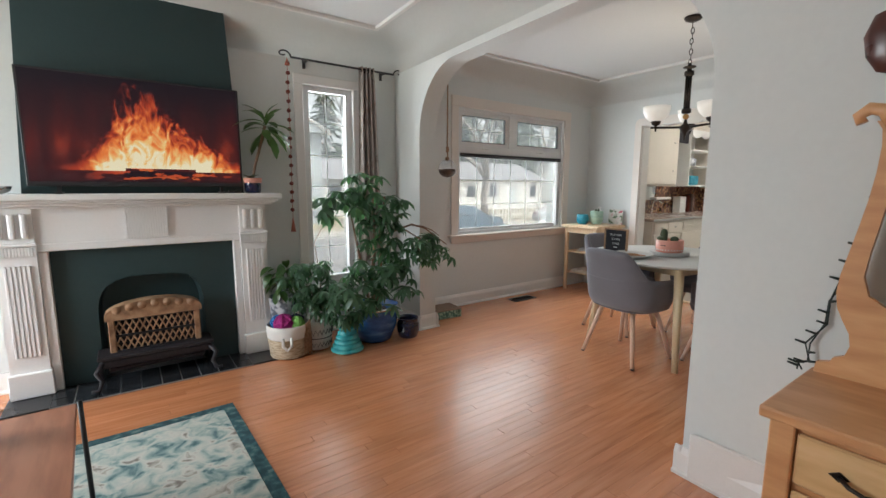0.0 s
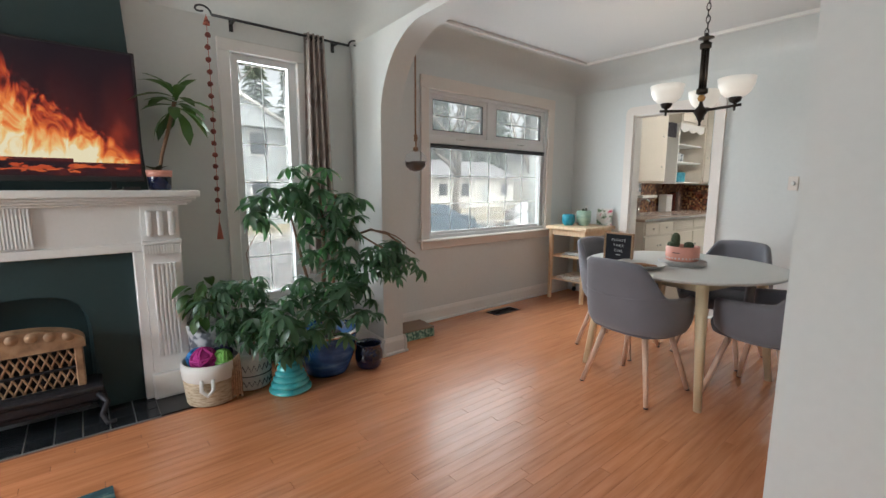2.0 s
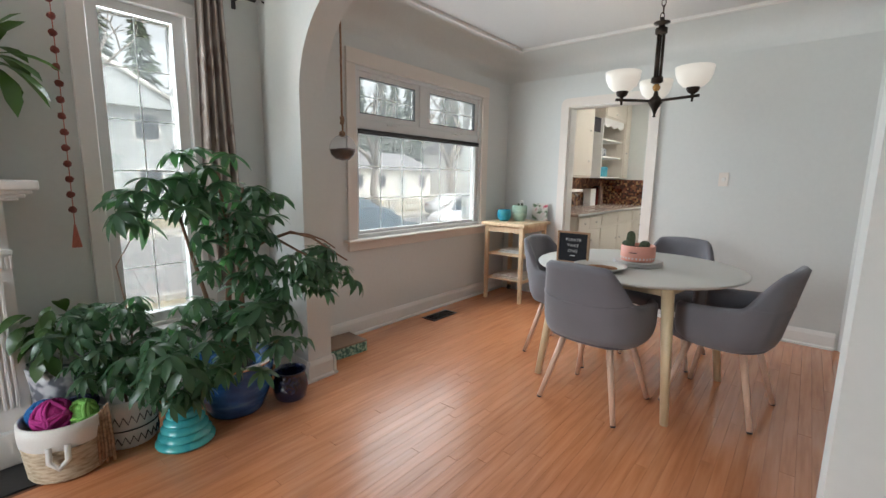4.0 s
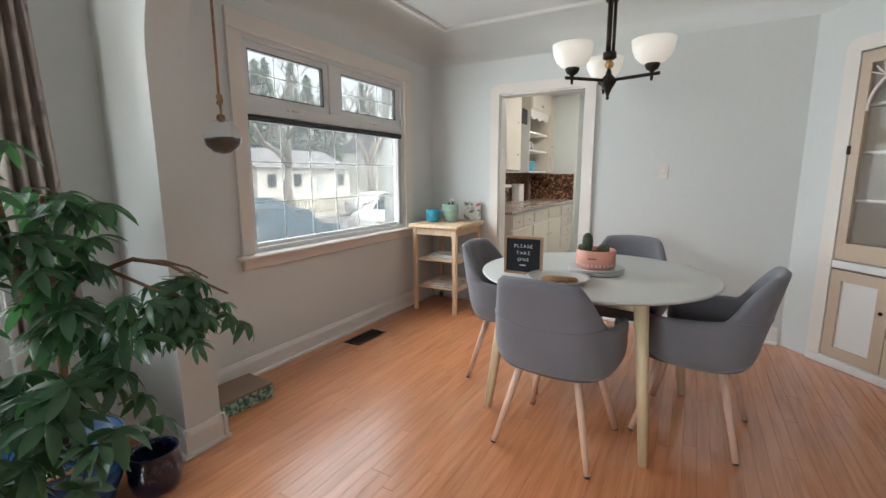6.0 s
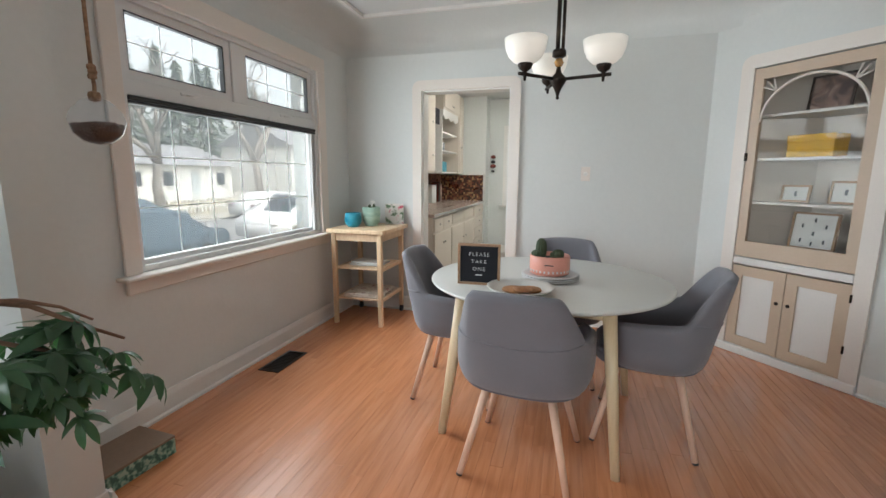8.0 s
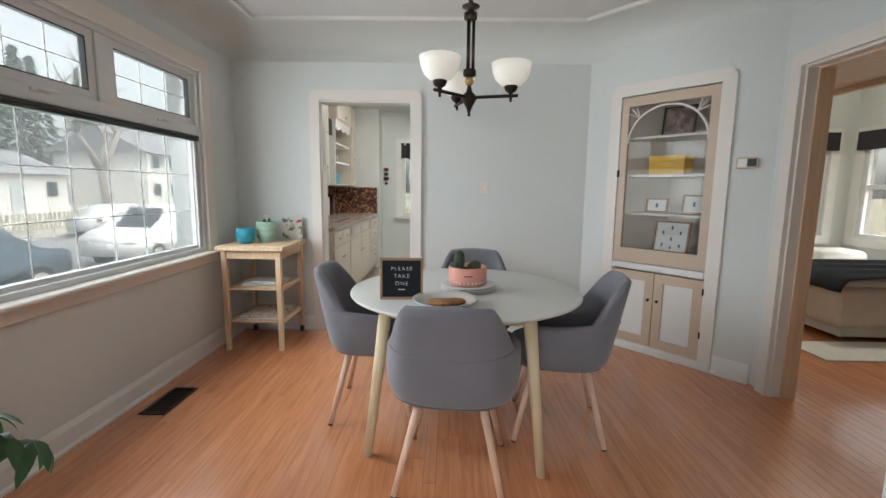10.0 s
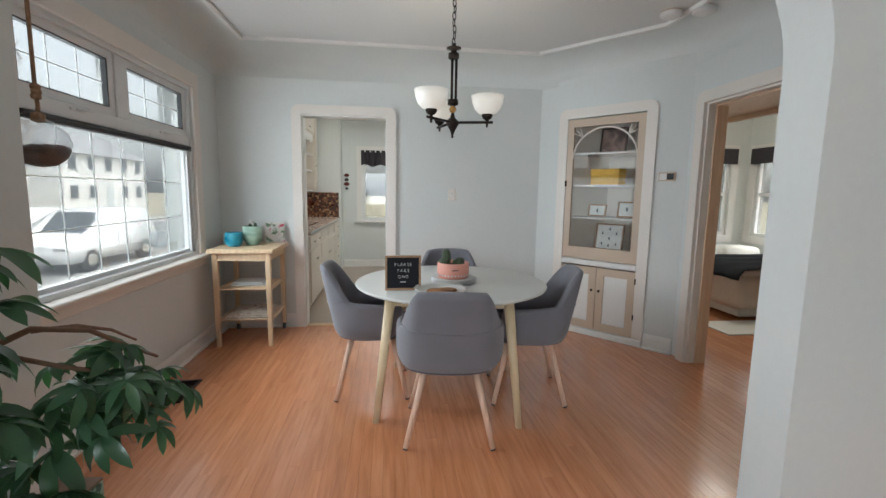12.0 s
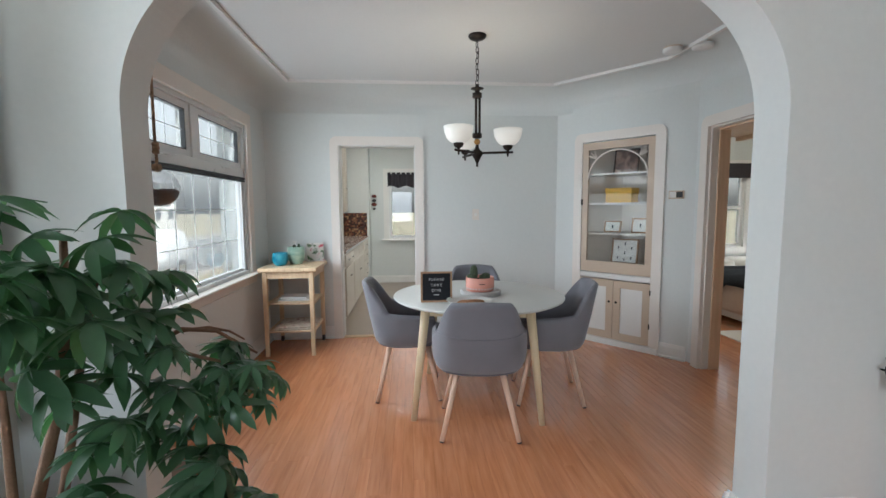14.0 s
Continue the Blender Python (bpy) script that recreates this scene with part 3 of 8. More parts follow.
# ---- fireplace ----
breast = bmesh.new()
lo, hi = (-0.50, 0.755), (-0.43, 0.68)
front, back = 3.86, FRONT
v = [breast.verts.new(p) for p in ((lo[0], front, 1.15), (lo[1], front, 1.15), (hi[1], front, CEIL), (hi[0], front, CEIL), (lo[0], back, 1.15), (lo[1], back, 1.15), (hi[1], back, CEIL), (hi[0], back, CEIL))]
for q in ((0, 1, 2, 3), (4, 7, 6, 5), (0, 3, 7, 4), (1, 5, 6, 2), (0, 4, 5, 1)):
    breast.faces.new([v[k] for k in q])
setting("chimney_breast", breast, M["green"], "dark green painted chimney breast tapering upward", "chimney breast")

fp = thing("fireplace", (0.12, 3.80, 0), 0, "white painted fluted mantelpiece around a dark green hearth panel", "fireplace")
F = 3.80


def fy(a, b):
    return a - F, b - F


def fluted(name, par, u0, u1, z0, z1, y0, y1, n, groove):
    """A board with vertical flutes cut in its face."""
    w = (u1 - u0) / n
    board = part(name, boxes((u0, u1, y0 + groove, y1, z0, z1)), M["mantel"], par)
    for k in range(n):
        reed = boxes((u0 + w * k + w * 0.2, u0 + w * (k + 1) - w * 0.2, y0, y0 + groove, z0, z1, 0.0015))
        if par is fp:
            part("reed", reed, M["mantel"], board)
        else:
            part("reed", reed, M["mantel"], par)
    return board


yb = FRONT - F
part("mantel_shelf", boxes((-0.865, 0.865, 3.69 - F, yb, 1.205, 1.245, 0.008, 2)), M["mantel"], fp)
bm = bmesh.new()
for y, zt, zb in ((3.715, 1.205, 1.188), (3.735, 1.188, 1.172), (3.755, 1.172, 1.158)):
    e = (3.80 - y)
    box(bm, -0.76 - e, 0.76 + e, y - F, yb, zb, zt, 0.005)
part("crown_moulding", bm, M["mantel"], fp)
part("frieze", boxes((-0.75, 0.75, 3.785 - F, yb, 0.945, 1.158)), M["mantel"], fp)
fluted("centre_block", fp, -0.125, 0.115, 0.955, 1.155, 3.765 - F, 3.785 - F, 17, 0.006)
part("architrave", boxes((-0.57, 0.57, 3.775 - F, yb, 0.895, 0.945, 0.006)), M["mantel"], fp)
for s in (-1, 1):
    a, b = sorted((s * 0.57, s * 0.755))
    pil = part("pilaster", boxes((a, b, 3.77 - F, yb, 0.16, 1.158)), M["mantel"], fp)
    fluted("fluted_panel", pil, a + 0.03, b - 0.03, 0.26, 0.82, 3.758 - F, 3.77 - F, 6, 0.010)
    fluted("reeded_band", pil, a - 0.005, b + 0.005, 0.875, 0.93, 3.752 - F, 3.77 - F, 14, 0.006)
    part("capital", boxes((a - 0.008, b + 0.008, 3.75 - F, 3.77 - F, 0.935, 0.955, 0.004), *[(a + 0.02 + k * 0.054, a + 0.055 + k * 0.054, 3.748 - F, 3.77 - F, 0.98, 1.13, 0.012, 2) for k in range(3)]), M["mantel"], pil)
    part("plinth", boxes((a - 0.012, b + 0.012, 3.745 - F, yb, 0.004, 0.16, 0.006)), M["mantel"], fp)
    c, d = sorted((s * 0.52, s * 0.57))
    part("jamb_moulding", boxes((c, d, 3.785 - F, yb, 0.004, 0.895, 0.005)), M["mantel"], fp)
# green panel with the arched firebox opening
n = 16
ox, ow, oz, oh = -0.005, 0.31, 0.42, 0.27
arc = [(ox + ow, 0.004)] + [(ox + ow * (abs(math.cos(t)) ** 0.55) * (1 if math.cos(t) >= 0 else -1), oz + oh * math.sin(t) ** 0.75) for t in [math.pi * k / n for k in range(n + 1)]] + [(ox - ow, 0.004)]
out = [(0.52, 0.004)] + [(0.52 * max(-1, min(1, 1.6 * math.cos(math.pi * k / n))), 0.895 if 0 < k < n else 0.42) for k in range(n + 1)] + [(-0.52, 0.004)]
bm = bmesh.new()
va = [bm.verts.new((u, 3.83 - F, z)) for u, z in out]
vi = [bm.verts.new((u, 3.83 - F, z)) for u, z in arc]
vd = [bm.verts.new((u * 0.94, yb - 0.008, z)) for u, z in arc]
for k in range(len(arc) - 1):
    bm.faces.new((va[k], va[k + 1], vi[k + 1], vi[k]))
    bm.faces.new((vi[k], vi[k + 1], vd[k + 1], vd[k]))
bm.faces.new(vd)
part("green_panel", bm, M["green"], fp, "dark green painted hearth surround")
wall_front = bpy.data.objects["wall_front"]

setting("hearth_slab", boxes((-0.66, -0.45, 3.53, 3.79, -0.10, 0.003), (0.68, 0.86, 3.53, 3.79, -0.10, 0.003)), M["slab"], "black hearth slabs beside the tiles", "hearth")
hearth = setting("hearth", boxes((-0.45, 0.68, 3.53, 3.95, -0.10, -0.001)), M["grout"], "black tiled hearth with pale joints", "hearth")
bm = bmesh.new()
box(bm, 0.003, 0.110, 0.003, 0.110, 0, 0.004, 0.0015)
tile_me = part("tile", bm, M["tile_black"], hearth)
tile_me.location = (-0.45, 3.53, -0.001)
for i in range(10):
    for j in range(3):
        if i or j:
            t = new("tile", tile_me.data)
            t.parent = hearth
            t.location = (-0.45 + 0.113 * i, 3.53 + 0.113 * j, -0.001)

# gas heater in the firebox
M["clay"] = ramp_mat("fired_clay", [(0.3, (0.16, 0.085, 0.04)), (0.55, (0.36, 0.21, 0.115)), (0.75, (0.46, 0.31, 0.18))], 0.6, 14, bump=0.3)
M["iron"] = mat("cast_iron", (0.022, 0.020, 0.024), 0.5, metal=0.3, var=0.3, scale=12, fine=70, bump=0.2)
gas = thing("gas_heater", (0.115, 3.74, 0.003), 0, "antique cast iron gas heater with a tan lattice front", "heater")
bm = boxes((-0.34, 0.34, -0.10, 0.12, 0.13, 0.19, 0.015, 2), (-0.36, 0.36, -0.115, 0.12, 0.19, 0.215, 0.006), (-0.30, 0.30, -0.08, 0.10, 0.10, 0.13, 0.008))
part("base", bm, M["iron"], gas, "black cast iron tray")
for s in (-1, 1):
    bm = bmesh.new()
    tube(bm, [(s * 0.33, -0.09, 0.17), (s * 0.37, -0.12, 0.12), (s * 0.34, -0.13, 0.06), (s * 0.36, -0.16, 0.015), (s * 0.40, -0.17, 0.02)], 0.018, 8, 0.012)
    part("foot", bm, M["iron"], gas)
    bm = bmesh.new()
    tube(bm, [(s * 0.33, 0.08, 0.17), (s * 0.36, 0.09, 0.08), (s * 0.35, 0.08, 0.0)], 0.018, 8, 0.012)
    part("foot", bm, M["iron"], gas)
    bm = bmesh.new()
    box(bm, s * 0.265 - 0.02, s * 0.265 + 0.02, -0.045, 0.06, 0.215, 0.46, 0.006)
    part("side_post", bm, M["clay"], gas)
bm = bmesh.new()
outl = [(-0.30, 0.44)] + [(0.30 * -math.cos(math.pi * k / 14), 0.47 + 0.09 * math.sin(math.pi * k / 14)) for k in range(15)] + [(0.30, 0.44)]
slab(bm, outl, lambda u, v, d: (u, -0.06 + d, v), 0.11)
hood = part("hood", bm, M["clay"], gas, "embossed tan clay crown")
for k in range(7):
    u = -0.21 + 0.07 * k
    bm = bmesh.new()
    lathe(bm, [(0.0, 0.012), (0.018, 0.008), (0.026, 0.0)], 10)
    bmesh.ops.transform(bm, matrix=pose(u, -0.06, 0.485 + 0.03 * math.cos(u * 6), 90), verts=bm.verts)
    part("boss", bm, M["clay"], hood)
part("firebrick", boxes((-0.245, 0.245, 0.0, 0.04, 0.215, 0.44)), M["iron"], gas)
for half in (0.225, 0.335):
    bm = bmesh.new()
    for k in range(13):
        u = -0.24 + 0.04 * k
        for d in (-1, 1):
            rod(bm, (u - d * 0.025, -0.03, half), (u + d * 0.025, -0.03, half + 0.095), 0.006, seg=5)
    part("lattice", bm, M["clay"], gas, "diamond lattice of tan clay")
part("rail", boxes((-0.25, 0.25, -0.04, -0.02, 0.318, 0.332, 0.003), (-0.25, 0.25, -0.04, -0.02, 0.215, 0.227, 0.003), (-0.25, 0.25, -0.04, -0.02, 0.43, 0.442, 0.003)), M["iron"], gas)

for ch_ in gas.children_recursive:
    if ch_.type == "MESH" and ch_.parent == gas:
        ch_.data.transform(Matrix.Diagonal((0.92, 0.95, 0.97, 1)))

# television with a log fire on its screen
tv = thing("television", (0.137, 3.79, 1.245), 0, "flat black television showing a burning log fire on the mantel", "television")
part("housing", boxes((-0.592, 0.592, -0.015, 0.03, 0.045, 0.735, 0.004)), M["black"], tv)
for s in (-1, 1):
    part("foot", boxes((s * 0.45 - 0.02, s * 0.45 + 0.02, -0.06, 0.05, 0.0, 0.012, 0.003), (s * 0.45 - 0.01, s * 0.45 + 0.01, -0.005, 0.02, 0.010, 0.05)), M["black"], tv)


def fire_mat():
    """Picture of flames on the screen: rising tongues over a dark log, in the screen's own plane."""
    m = bpy.data.materials.new("screen_fire")
    m.use_nodes = True
    n = m.node_tree.nodes
    p = n["Principled BSDF"]
    p.inputs["Base Color"].default_value = (0.01, 0.01, 0.012, 1)
    p.inputs["Roughness"].default_value = 0.3
    p.inputs["Specular IOR Level"].default_value = 0.2
    co = n.new("ShaderNodeTexCoord")
    sep = n.new("ShaderNodeSeparateXYZ")
    link(m, co.outputs["Object"], sep.inputs[0])

    def mth(op, a, b=None, c=None):
        q = n.new("ShaderNodeMath")
        q.operation = op
        for k, val in enumerate((a, b, c)):
            if val is None:
                continue
            if isinstance(val, (int, float)):
                q.inputs[k].default_value = val
            else:
                link(m, val, q.inputs[k])
        return q.outputs[0]

    def tex(scale, stretch, dist, detail=5):
        mp = n.new("ShaderNodeMapping")
        mp.inputs["Scale"].default_value = stretch
        link(m, co.outputs["Object"], mp.inputs[0])
        t = n.new("ShaderNodeTexNoise")
        t.inputs["Scale"].default_value, t.inputs["Distortion"].default_value, t.inputs["Detail"].default_value = scale, dist, detail
        link(m, mp.outputs[0], t.inputs["Vector"])
        return t.outputs[0]

    X, Z = sep.outputs["X"], sep.outputs["Z"]
    flame = tex(13.0, (1.0, 1.0, 0.5), 1.9, 8)
    # heart of the fire: wide and low, with a tall tongue a little off the middle
    h1 = mth("POWER", 2.718, mth("MULTIPLY", mth("POWER", mth("DIVIDE", mth("ABSOLUTE", mth("ADD", X, 0.0)), 0.20), 2.0), -1.0))
    h2 = mth("POWER", 2.718, mth("MULTIPLY", mth("POWER", mth("DIVIDE", mth("ABSOLUTE", mth("ADD", X, -0.12)), 0.42), 4.0), -1.0))
    top = mth("ADD", mth("MULTIPLY", h1, 0.27), mth("MULTIPLY", h2, 0.17))
    rise = mth("DIVIDE", mth("SUBTRACT", Z, 0.16), mth("MAXIMUM", top, 0.02))
    body = mth("SUBTRACT", mth("MULTIPLY_ADD", flame, 1.9, 0.15), mth("MAXIMUM", rise, 0.0))
    below = mth("GREATER_THAN", Z, 0.145)
    glow = mth("MULTIPLY", mth("MULTIPLY", mth("MAXIMUM", body, 0.0), below), mth("MINIMUM", mth("MULTIPLY_ADD", h2, 1.1, 0.0), 1.0))
    back = mth("MULTIPLY", mth("POWER", tex(3.0, (2.2, 1, 0.6), 0.4), 2.5), 0.55)
    edge = mth("SUBTRACT", 1.0, mth("MINIMUM", mth("MULTIPLY", mth("ABSOLUTE", mth("SUBTRACT", Z, 0.30)), 2.6), 1.0))
    logs = tex(14.0, (0.5, 1, 1.6), 0.3)
    low = mth("LESS_THAN", mth("ABSOLUTE", mth("SUBTRACT", Z, 0.135)), 0.028)
    inlog = mth("MULTIPLY", low, mth("LESS_THAN", mth("ABSOLUTE", mth("SUBTRACT", X, 0.09)), 0.2))
    tot = mth("MULTIPLY", mth("ADD", mth("MULTIPLY", glow, 1.0), mth("MULTIPLY", mth("MULTIPLY", back, edge), 0.85)), mth("SUBTRACT", 1.0, mth("MULTIPLY", inlog, 0.92)))
    emb = mth("MULTIPLY", mth("MULTIPLY", mth("GREATER_THAN", logs, 0.56), mth("LESS_THAN", mth("ABSOLUTE", mth("SUBTRACT", Z, 0.15)), 0.06)), mth("MULTIPLY", h2, 0.35))
    tot = mth("ADD", tot, emb)
    r = n.new("ShaderNodeValToRGB")
    st = [(0.0, (0.012, 0.006, 0.010)), (0.12, (0.10, 0.014, 0.012)), (0.33, (0.50, 0.055, 0.02)), (0.58, (0.95, 0.24, 0.05)), (0.85, (1.0, 0.62, 0.22)), (1.0, (1.0, 0.85, 0.55))]
    while len(r.color_ramp.elements) < len(st):
        r.color_ramp.elements.new(0.5)
    for e, (at, c) in zip(r.color_ramp.elements, st):
        e.position, e.color = at, (*c, 1)
    link(m, tot, r.inputs[0])
    link(m, r.outputs[0], p.inputs["Emission Color"])
    p.inputs["Emission Strength"].default_value = TV_GLOW
    return m


TV_GLOW = 0.052
part("screen", boxes((-0.578, 0.578, -0.0165, -0.0155, 0.075, 0.722)), fire_mat(), tv, "glowing screen with orange flames over logs")


# ---- dining chairs ----
def chair_shell(inner):
    """Upholstered tub: rounded back sweeping down into low arms."""
    bm = bmesh.new()
    N, K = 84, 14
    grid = []
    for i in range(N + 1):
        a = -128 + 256 * i / N
        t = abs(a)
        s = min(1, max(0, (t - 40) / 24))
        s = s * s * (3 - 2 * s)
        topz = 0.842 - 0.200 * s - 0.025 * max(0, (t - 64) / 64)
        topz -= 0.010 * min(1, t / 40) ** 2
        sx, cy = math.sin(radians(a)), -math.cos(radians(a))
        p = 2.7
        nrm = (abs(sx / 0.292) ** p + abs(cy / 0.262) ** p) ** (-1 / p)
        col = []
        for k in range(K + 1):
            f = k / K
            z = 0.392 + (topz - 0.392) * f
            h = min(1, max(0, (z - 0.392) / 0.13))
            grow = 0.76 + 0.24 * math.sqrt(1 - (1 - h) ** 2)
            lean = -0.075 * max(0, (z - 0.50)) / 0.345 * (1 - s) if cy < 0 else 0
            narrow = 1 - 0.10 * max(0, (z - 0.60) / 0.24) ** 1.2
            th = 0.0
            r = nrm * grow
            if inner:
                r -= 0.055 - 0.014 * f
                z = max(z, 0.46)
            col.append((sx * r * narrow, cy * r + lean, z))
        grid.append(col)
    return grid


def make_chair():
    ch = thing("dining_chair", (0, 0, 0), 0, "grey fabric tub dining chair on splayed beech legs", "chair", "chairs round the table")
    o, i = chair_shell(False), chair_shell(True)
    bm = bmesh.new()
    vo = [[bm.verts.new(p) for p in c] for c in o]
    vi = [[bm.verts.new(p) for p in c] for c in i]
    N, K = len(vo) - 1, len(vo[0]) - 1
    for a in range(N):
        for k in range(K):
            bm.faces.new((vo[a][k], vo[a + 1][k], vo[a + 1][k + 1], vo[a][k + 1]))
            bm.faces.new((vi[a][k], vi[a][k + 1], vi[a + 1][k + 1], vi[a + 1][k]))
        mids = []
        for q in (a, a + 1):
            m = (vo[q][K].co + vi[q][K].co) / 2 + Vector((0, 0, 0.016))
            mids.append(m)
        if a == 0:
            prev = bm.verts.new(mids[0])
            first = prev
        nxt = bm.verts.new(mids[1])
        bm.faces.new((vo[a][K], vo[a + 1][K], nxt, prev))
        bm.faces.new((prev, nxt, vi[a + 1][K], vi[a][K]))
        prev = nxt
    for q, cap in ((0, first), (N, prev)):
        for k in range(K):
            bm.faces.new((vo[q][k], vo[q][k + 1], vi[q][k + 1], vi[q][k]))
        bm.faces.new((vo[q][K], cap, vi[q][K]))
    bmesh.ops.remove_doubles(bm, verts=bm.verts, dist=1e-4)
    part("backrest", bm, M["fabric"], ch, "curved grey back running into the arms", True)
    # underside bowl
    bm = bmesh.new()
    rings = []
    for f, z in ((1.0, 0.3925), (0.9, 0.387), (0.75, 0.385), (0.0, 0.384)):
        ring = []
        for k in range(40):
            a = math.tau * k / 40
            sx, cy = math.sin(a), -math.cos(a)
            nrm = (abs(sx / 0.292) ** 2.7 + abs(cy / 0.262) ** 2.7) ** (-1 / 2.7)
            ring.append(bm.verts.new((sx * nrm * 0.762 * f, cy * nrm * 0.762 * f, z)))
        rings.append(ring)
    for a, b in zip(rings, rings[1:]):
        for k in range(40):
            bm.faces.new((a[k], a[(k + 1) % 40], b[(k + 1) % 40], b[k]))
    bmesh.ops.remove_doubles(bm, verts=bm.verts, dist=1e-4)
    part("seat_frame", bm, M["fabric"], ch, "", True)
    bm = bmesh.new()
    rings = []
    for f, z in ((0.86, 0.405), (0.90, 0.44), (0.89, 0.468), (0.80, 0.482), (0.0, 0.486)):
        ring = []
        for k in range(40):
            a = math.tau * k / 40
            sx, cy = math.sin(a), -math.cos(a)
            nrm = (abs(sx / 0.292) ** 3 + abs(cy / 0.275) ** 3) ** (-1 / 3)
            ring.append(bm.verts.new((sx * nrm * f, cy * nrm * f + 0.012, z)))
        rings.append(ring)
    for a, b in zip(rings, rings[1:]):
        for k in range(40):
            bm.faces.new((a[k], a[(k + 1) % 40], b[(k + 1) % 40], b[k]))
    bmesh.ops.remove_doubles(bm, verts=bm.verts, dist=1e-4)
    part("seat", bm, M["fabric_seat"], ch, "dark grey seat cushion", True)
    # piping across the back
    bm = bmesh.new()
    pts = []
    for k in range(21):
        a = radians(-58 + 116 * k / 20)
        sx, cy = math.sin(a), -math.cos(a)
        nrm = (abs(sx / 0.292) ** 2.7 + abs(cy / 0.262) ** 2.7) ** (-1 / 2.7)
        z = 0.652 - 0.018 * math.cos(a * 1.5)
        s = min(1, max(0, (abs(math.degrees(a)) - 40) / 24))
        s = s * s * (3 - 2 * s)
        pts.append((sx * nrm * 1.0 * 0.995, cy * nrm - 0.075 * (z - 0.5) / 0.345 * (1 - s) - 0.001, z))
    tube(bm, pts, 0.003, 6)
    part("piping", bm, M["fabric"], ch)
    for sx in (-1, 1):
        for sy in (-1, 1):
            top, foot = Vector((sx * 0.135, sy * 0.13, 0.392)), Vector((sx * 0.228, sy * 0.225, 0.0))
            bm = bmesh.new()
            rod(bm, foot + (top - foot) * 0.02, top, 0.0135, 0.0185, 14)
            leg = part("leg", bm, M["beech"], ch, "tapered beech leg")
            bm = bmesh.new()
            rod(bm, foot, foot + (top - foot) * 0.022, 0.013, 0.0136, 12)
            part("foot_pad", bm, M["black"], leg)
            bm = bmesh.new()
            rod(bm, top - (top - foot) * 0.035, top + Vector((0, 0, 0.004)), 0.0195, 0.0195, 12)
            part("ferrule", bm, M["black"], leg)
    return ch


chair = make_chair()
chair.matrix_world = pose(3.10, 2.057, 0, 0, 0, -96)
copy_thing(chair, pose(3.523, 1.483, 0, 0, 0, -9))
copy_thing(chair, pose(3.69, 2.498, 0, 0, 0, 180))
copy_thing(chair, pose(4.11, 1.92, 0, 0, 0, 86))

# ---- round table ----
tb = thing("dining_table", (3.53, 1.995, 0), -9.3, "round white table on angled ash legs", "table")
R = 0.605
bm = bmesh.new()
lathe(bm, [(0, 0.738), (R - 0.02, 0.738), (R - 0.004, 0.746), (R, 0.752), (R - 0.002, 0.758), (R - 0.008, 0.76), (0, 0.76)], 96)
part("tabletop", bm, M["table"], tb)
bm = bmesh.new()
for s in (-1, 1):
    box(bm, -0.34, 0.34, s * 0.33 - 0.011, s * 0.33 + 0.011, 0.672, 0.738, 0.002)
    box(bm, s * 0.33 - 0.011, s * 0.33 + 0.011, -0.319, 0.319, 0.672, 0.738, 0.002)
part("apron", bm, M["ash"], tb)
for sx in (-1, 1):
    for sy in (-1, 1):
        bm = bmesh.new()
        a, b = Vector((sx * 0.41, sy * 0.41, 0)), Vector((sx * 0.335, sy * 0.335, 0.738))
        for c, h in ((a, 0.019), (b, 0.031)):
            for k in range(12):
                t = math.tau * k / 12
                q = 3.0
                nr = (abs(math.cos(t)) ** q + abs(math.sin(t)) ** q) ** (-1 / q)
                bm.verts.new(c + Vector((math.cos(t) * nr * h, math.sin(t) * nr * h, 0)))
        bm.verts.ensure_lookup_table()
        vs = list(bm.verts)
        for k in range(12):
            l = (k + 1) % 12
            bm.faces.new((vs[k], vs[l], vs[12 + l], vs[12 + k])).smooth = True
        bm.faces.new(list(reversed(vs[:12])))
        bm.faces.new(vs[12:])
        part("leg", bm, M["ash"], tb)

# ---- kitchen cart ----
cart = thing("serving_cart", (4.79, 3.605, 0), 0, "pale pine kitchen cart with two open shelves", "cart")
part("top", boxes((-0.29, 0.29, -0.26, 0.26, 0.80, 0.835, 0.004)), M["pine"], cart)
part("top_frame", boxes((-0.255, 0.255, -0.225, -0.205, 0.735, 0.80), (-0.255, 0.255, 0.205, 0.225, 0.735, 0.80), (-0.255, -0.235, -0.205, 0.205, 0.735, 0.80), (0.235, 0.255, -0.205, 0.205, 0.735, 0.80)), M["pine"], cart)
for sx in (-1, 1):
    for sy in (-1, 1):
        x, y = sx * 0.2425, sy * 0.21
        z = 0.0 if sx < 0 else 0.06
        bm = bmesh.new()
        box(bm, x - 0.021, x + 0.021, y - 0.021, y + 0.021, z, 0.80, 0.004)
        for vv in bm.verts:
            if vv.co.z < z + 0.02:
                vv.co.x = x + (vv.co.x - x) * 0.82
                vv.co.y = y + (vv.co.y - y) * 0.82
        leg = part("leg", bm, M["pine"], cart)
        if sx > 0:
            bm = bmesh.new()
            rod(bm, (x, y - 0.012, 0.026), (x, y + 0.012, 0.026), 0.026, seg=16)
            box(bm, x - 0.012, x + 0.012, y - 0.014, y + 0.014, 0.04, 0.064)
            part("caster", bm, M["black"], leg)
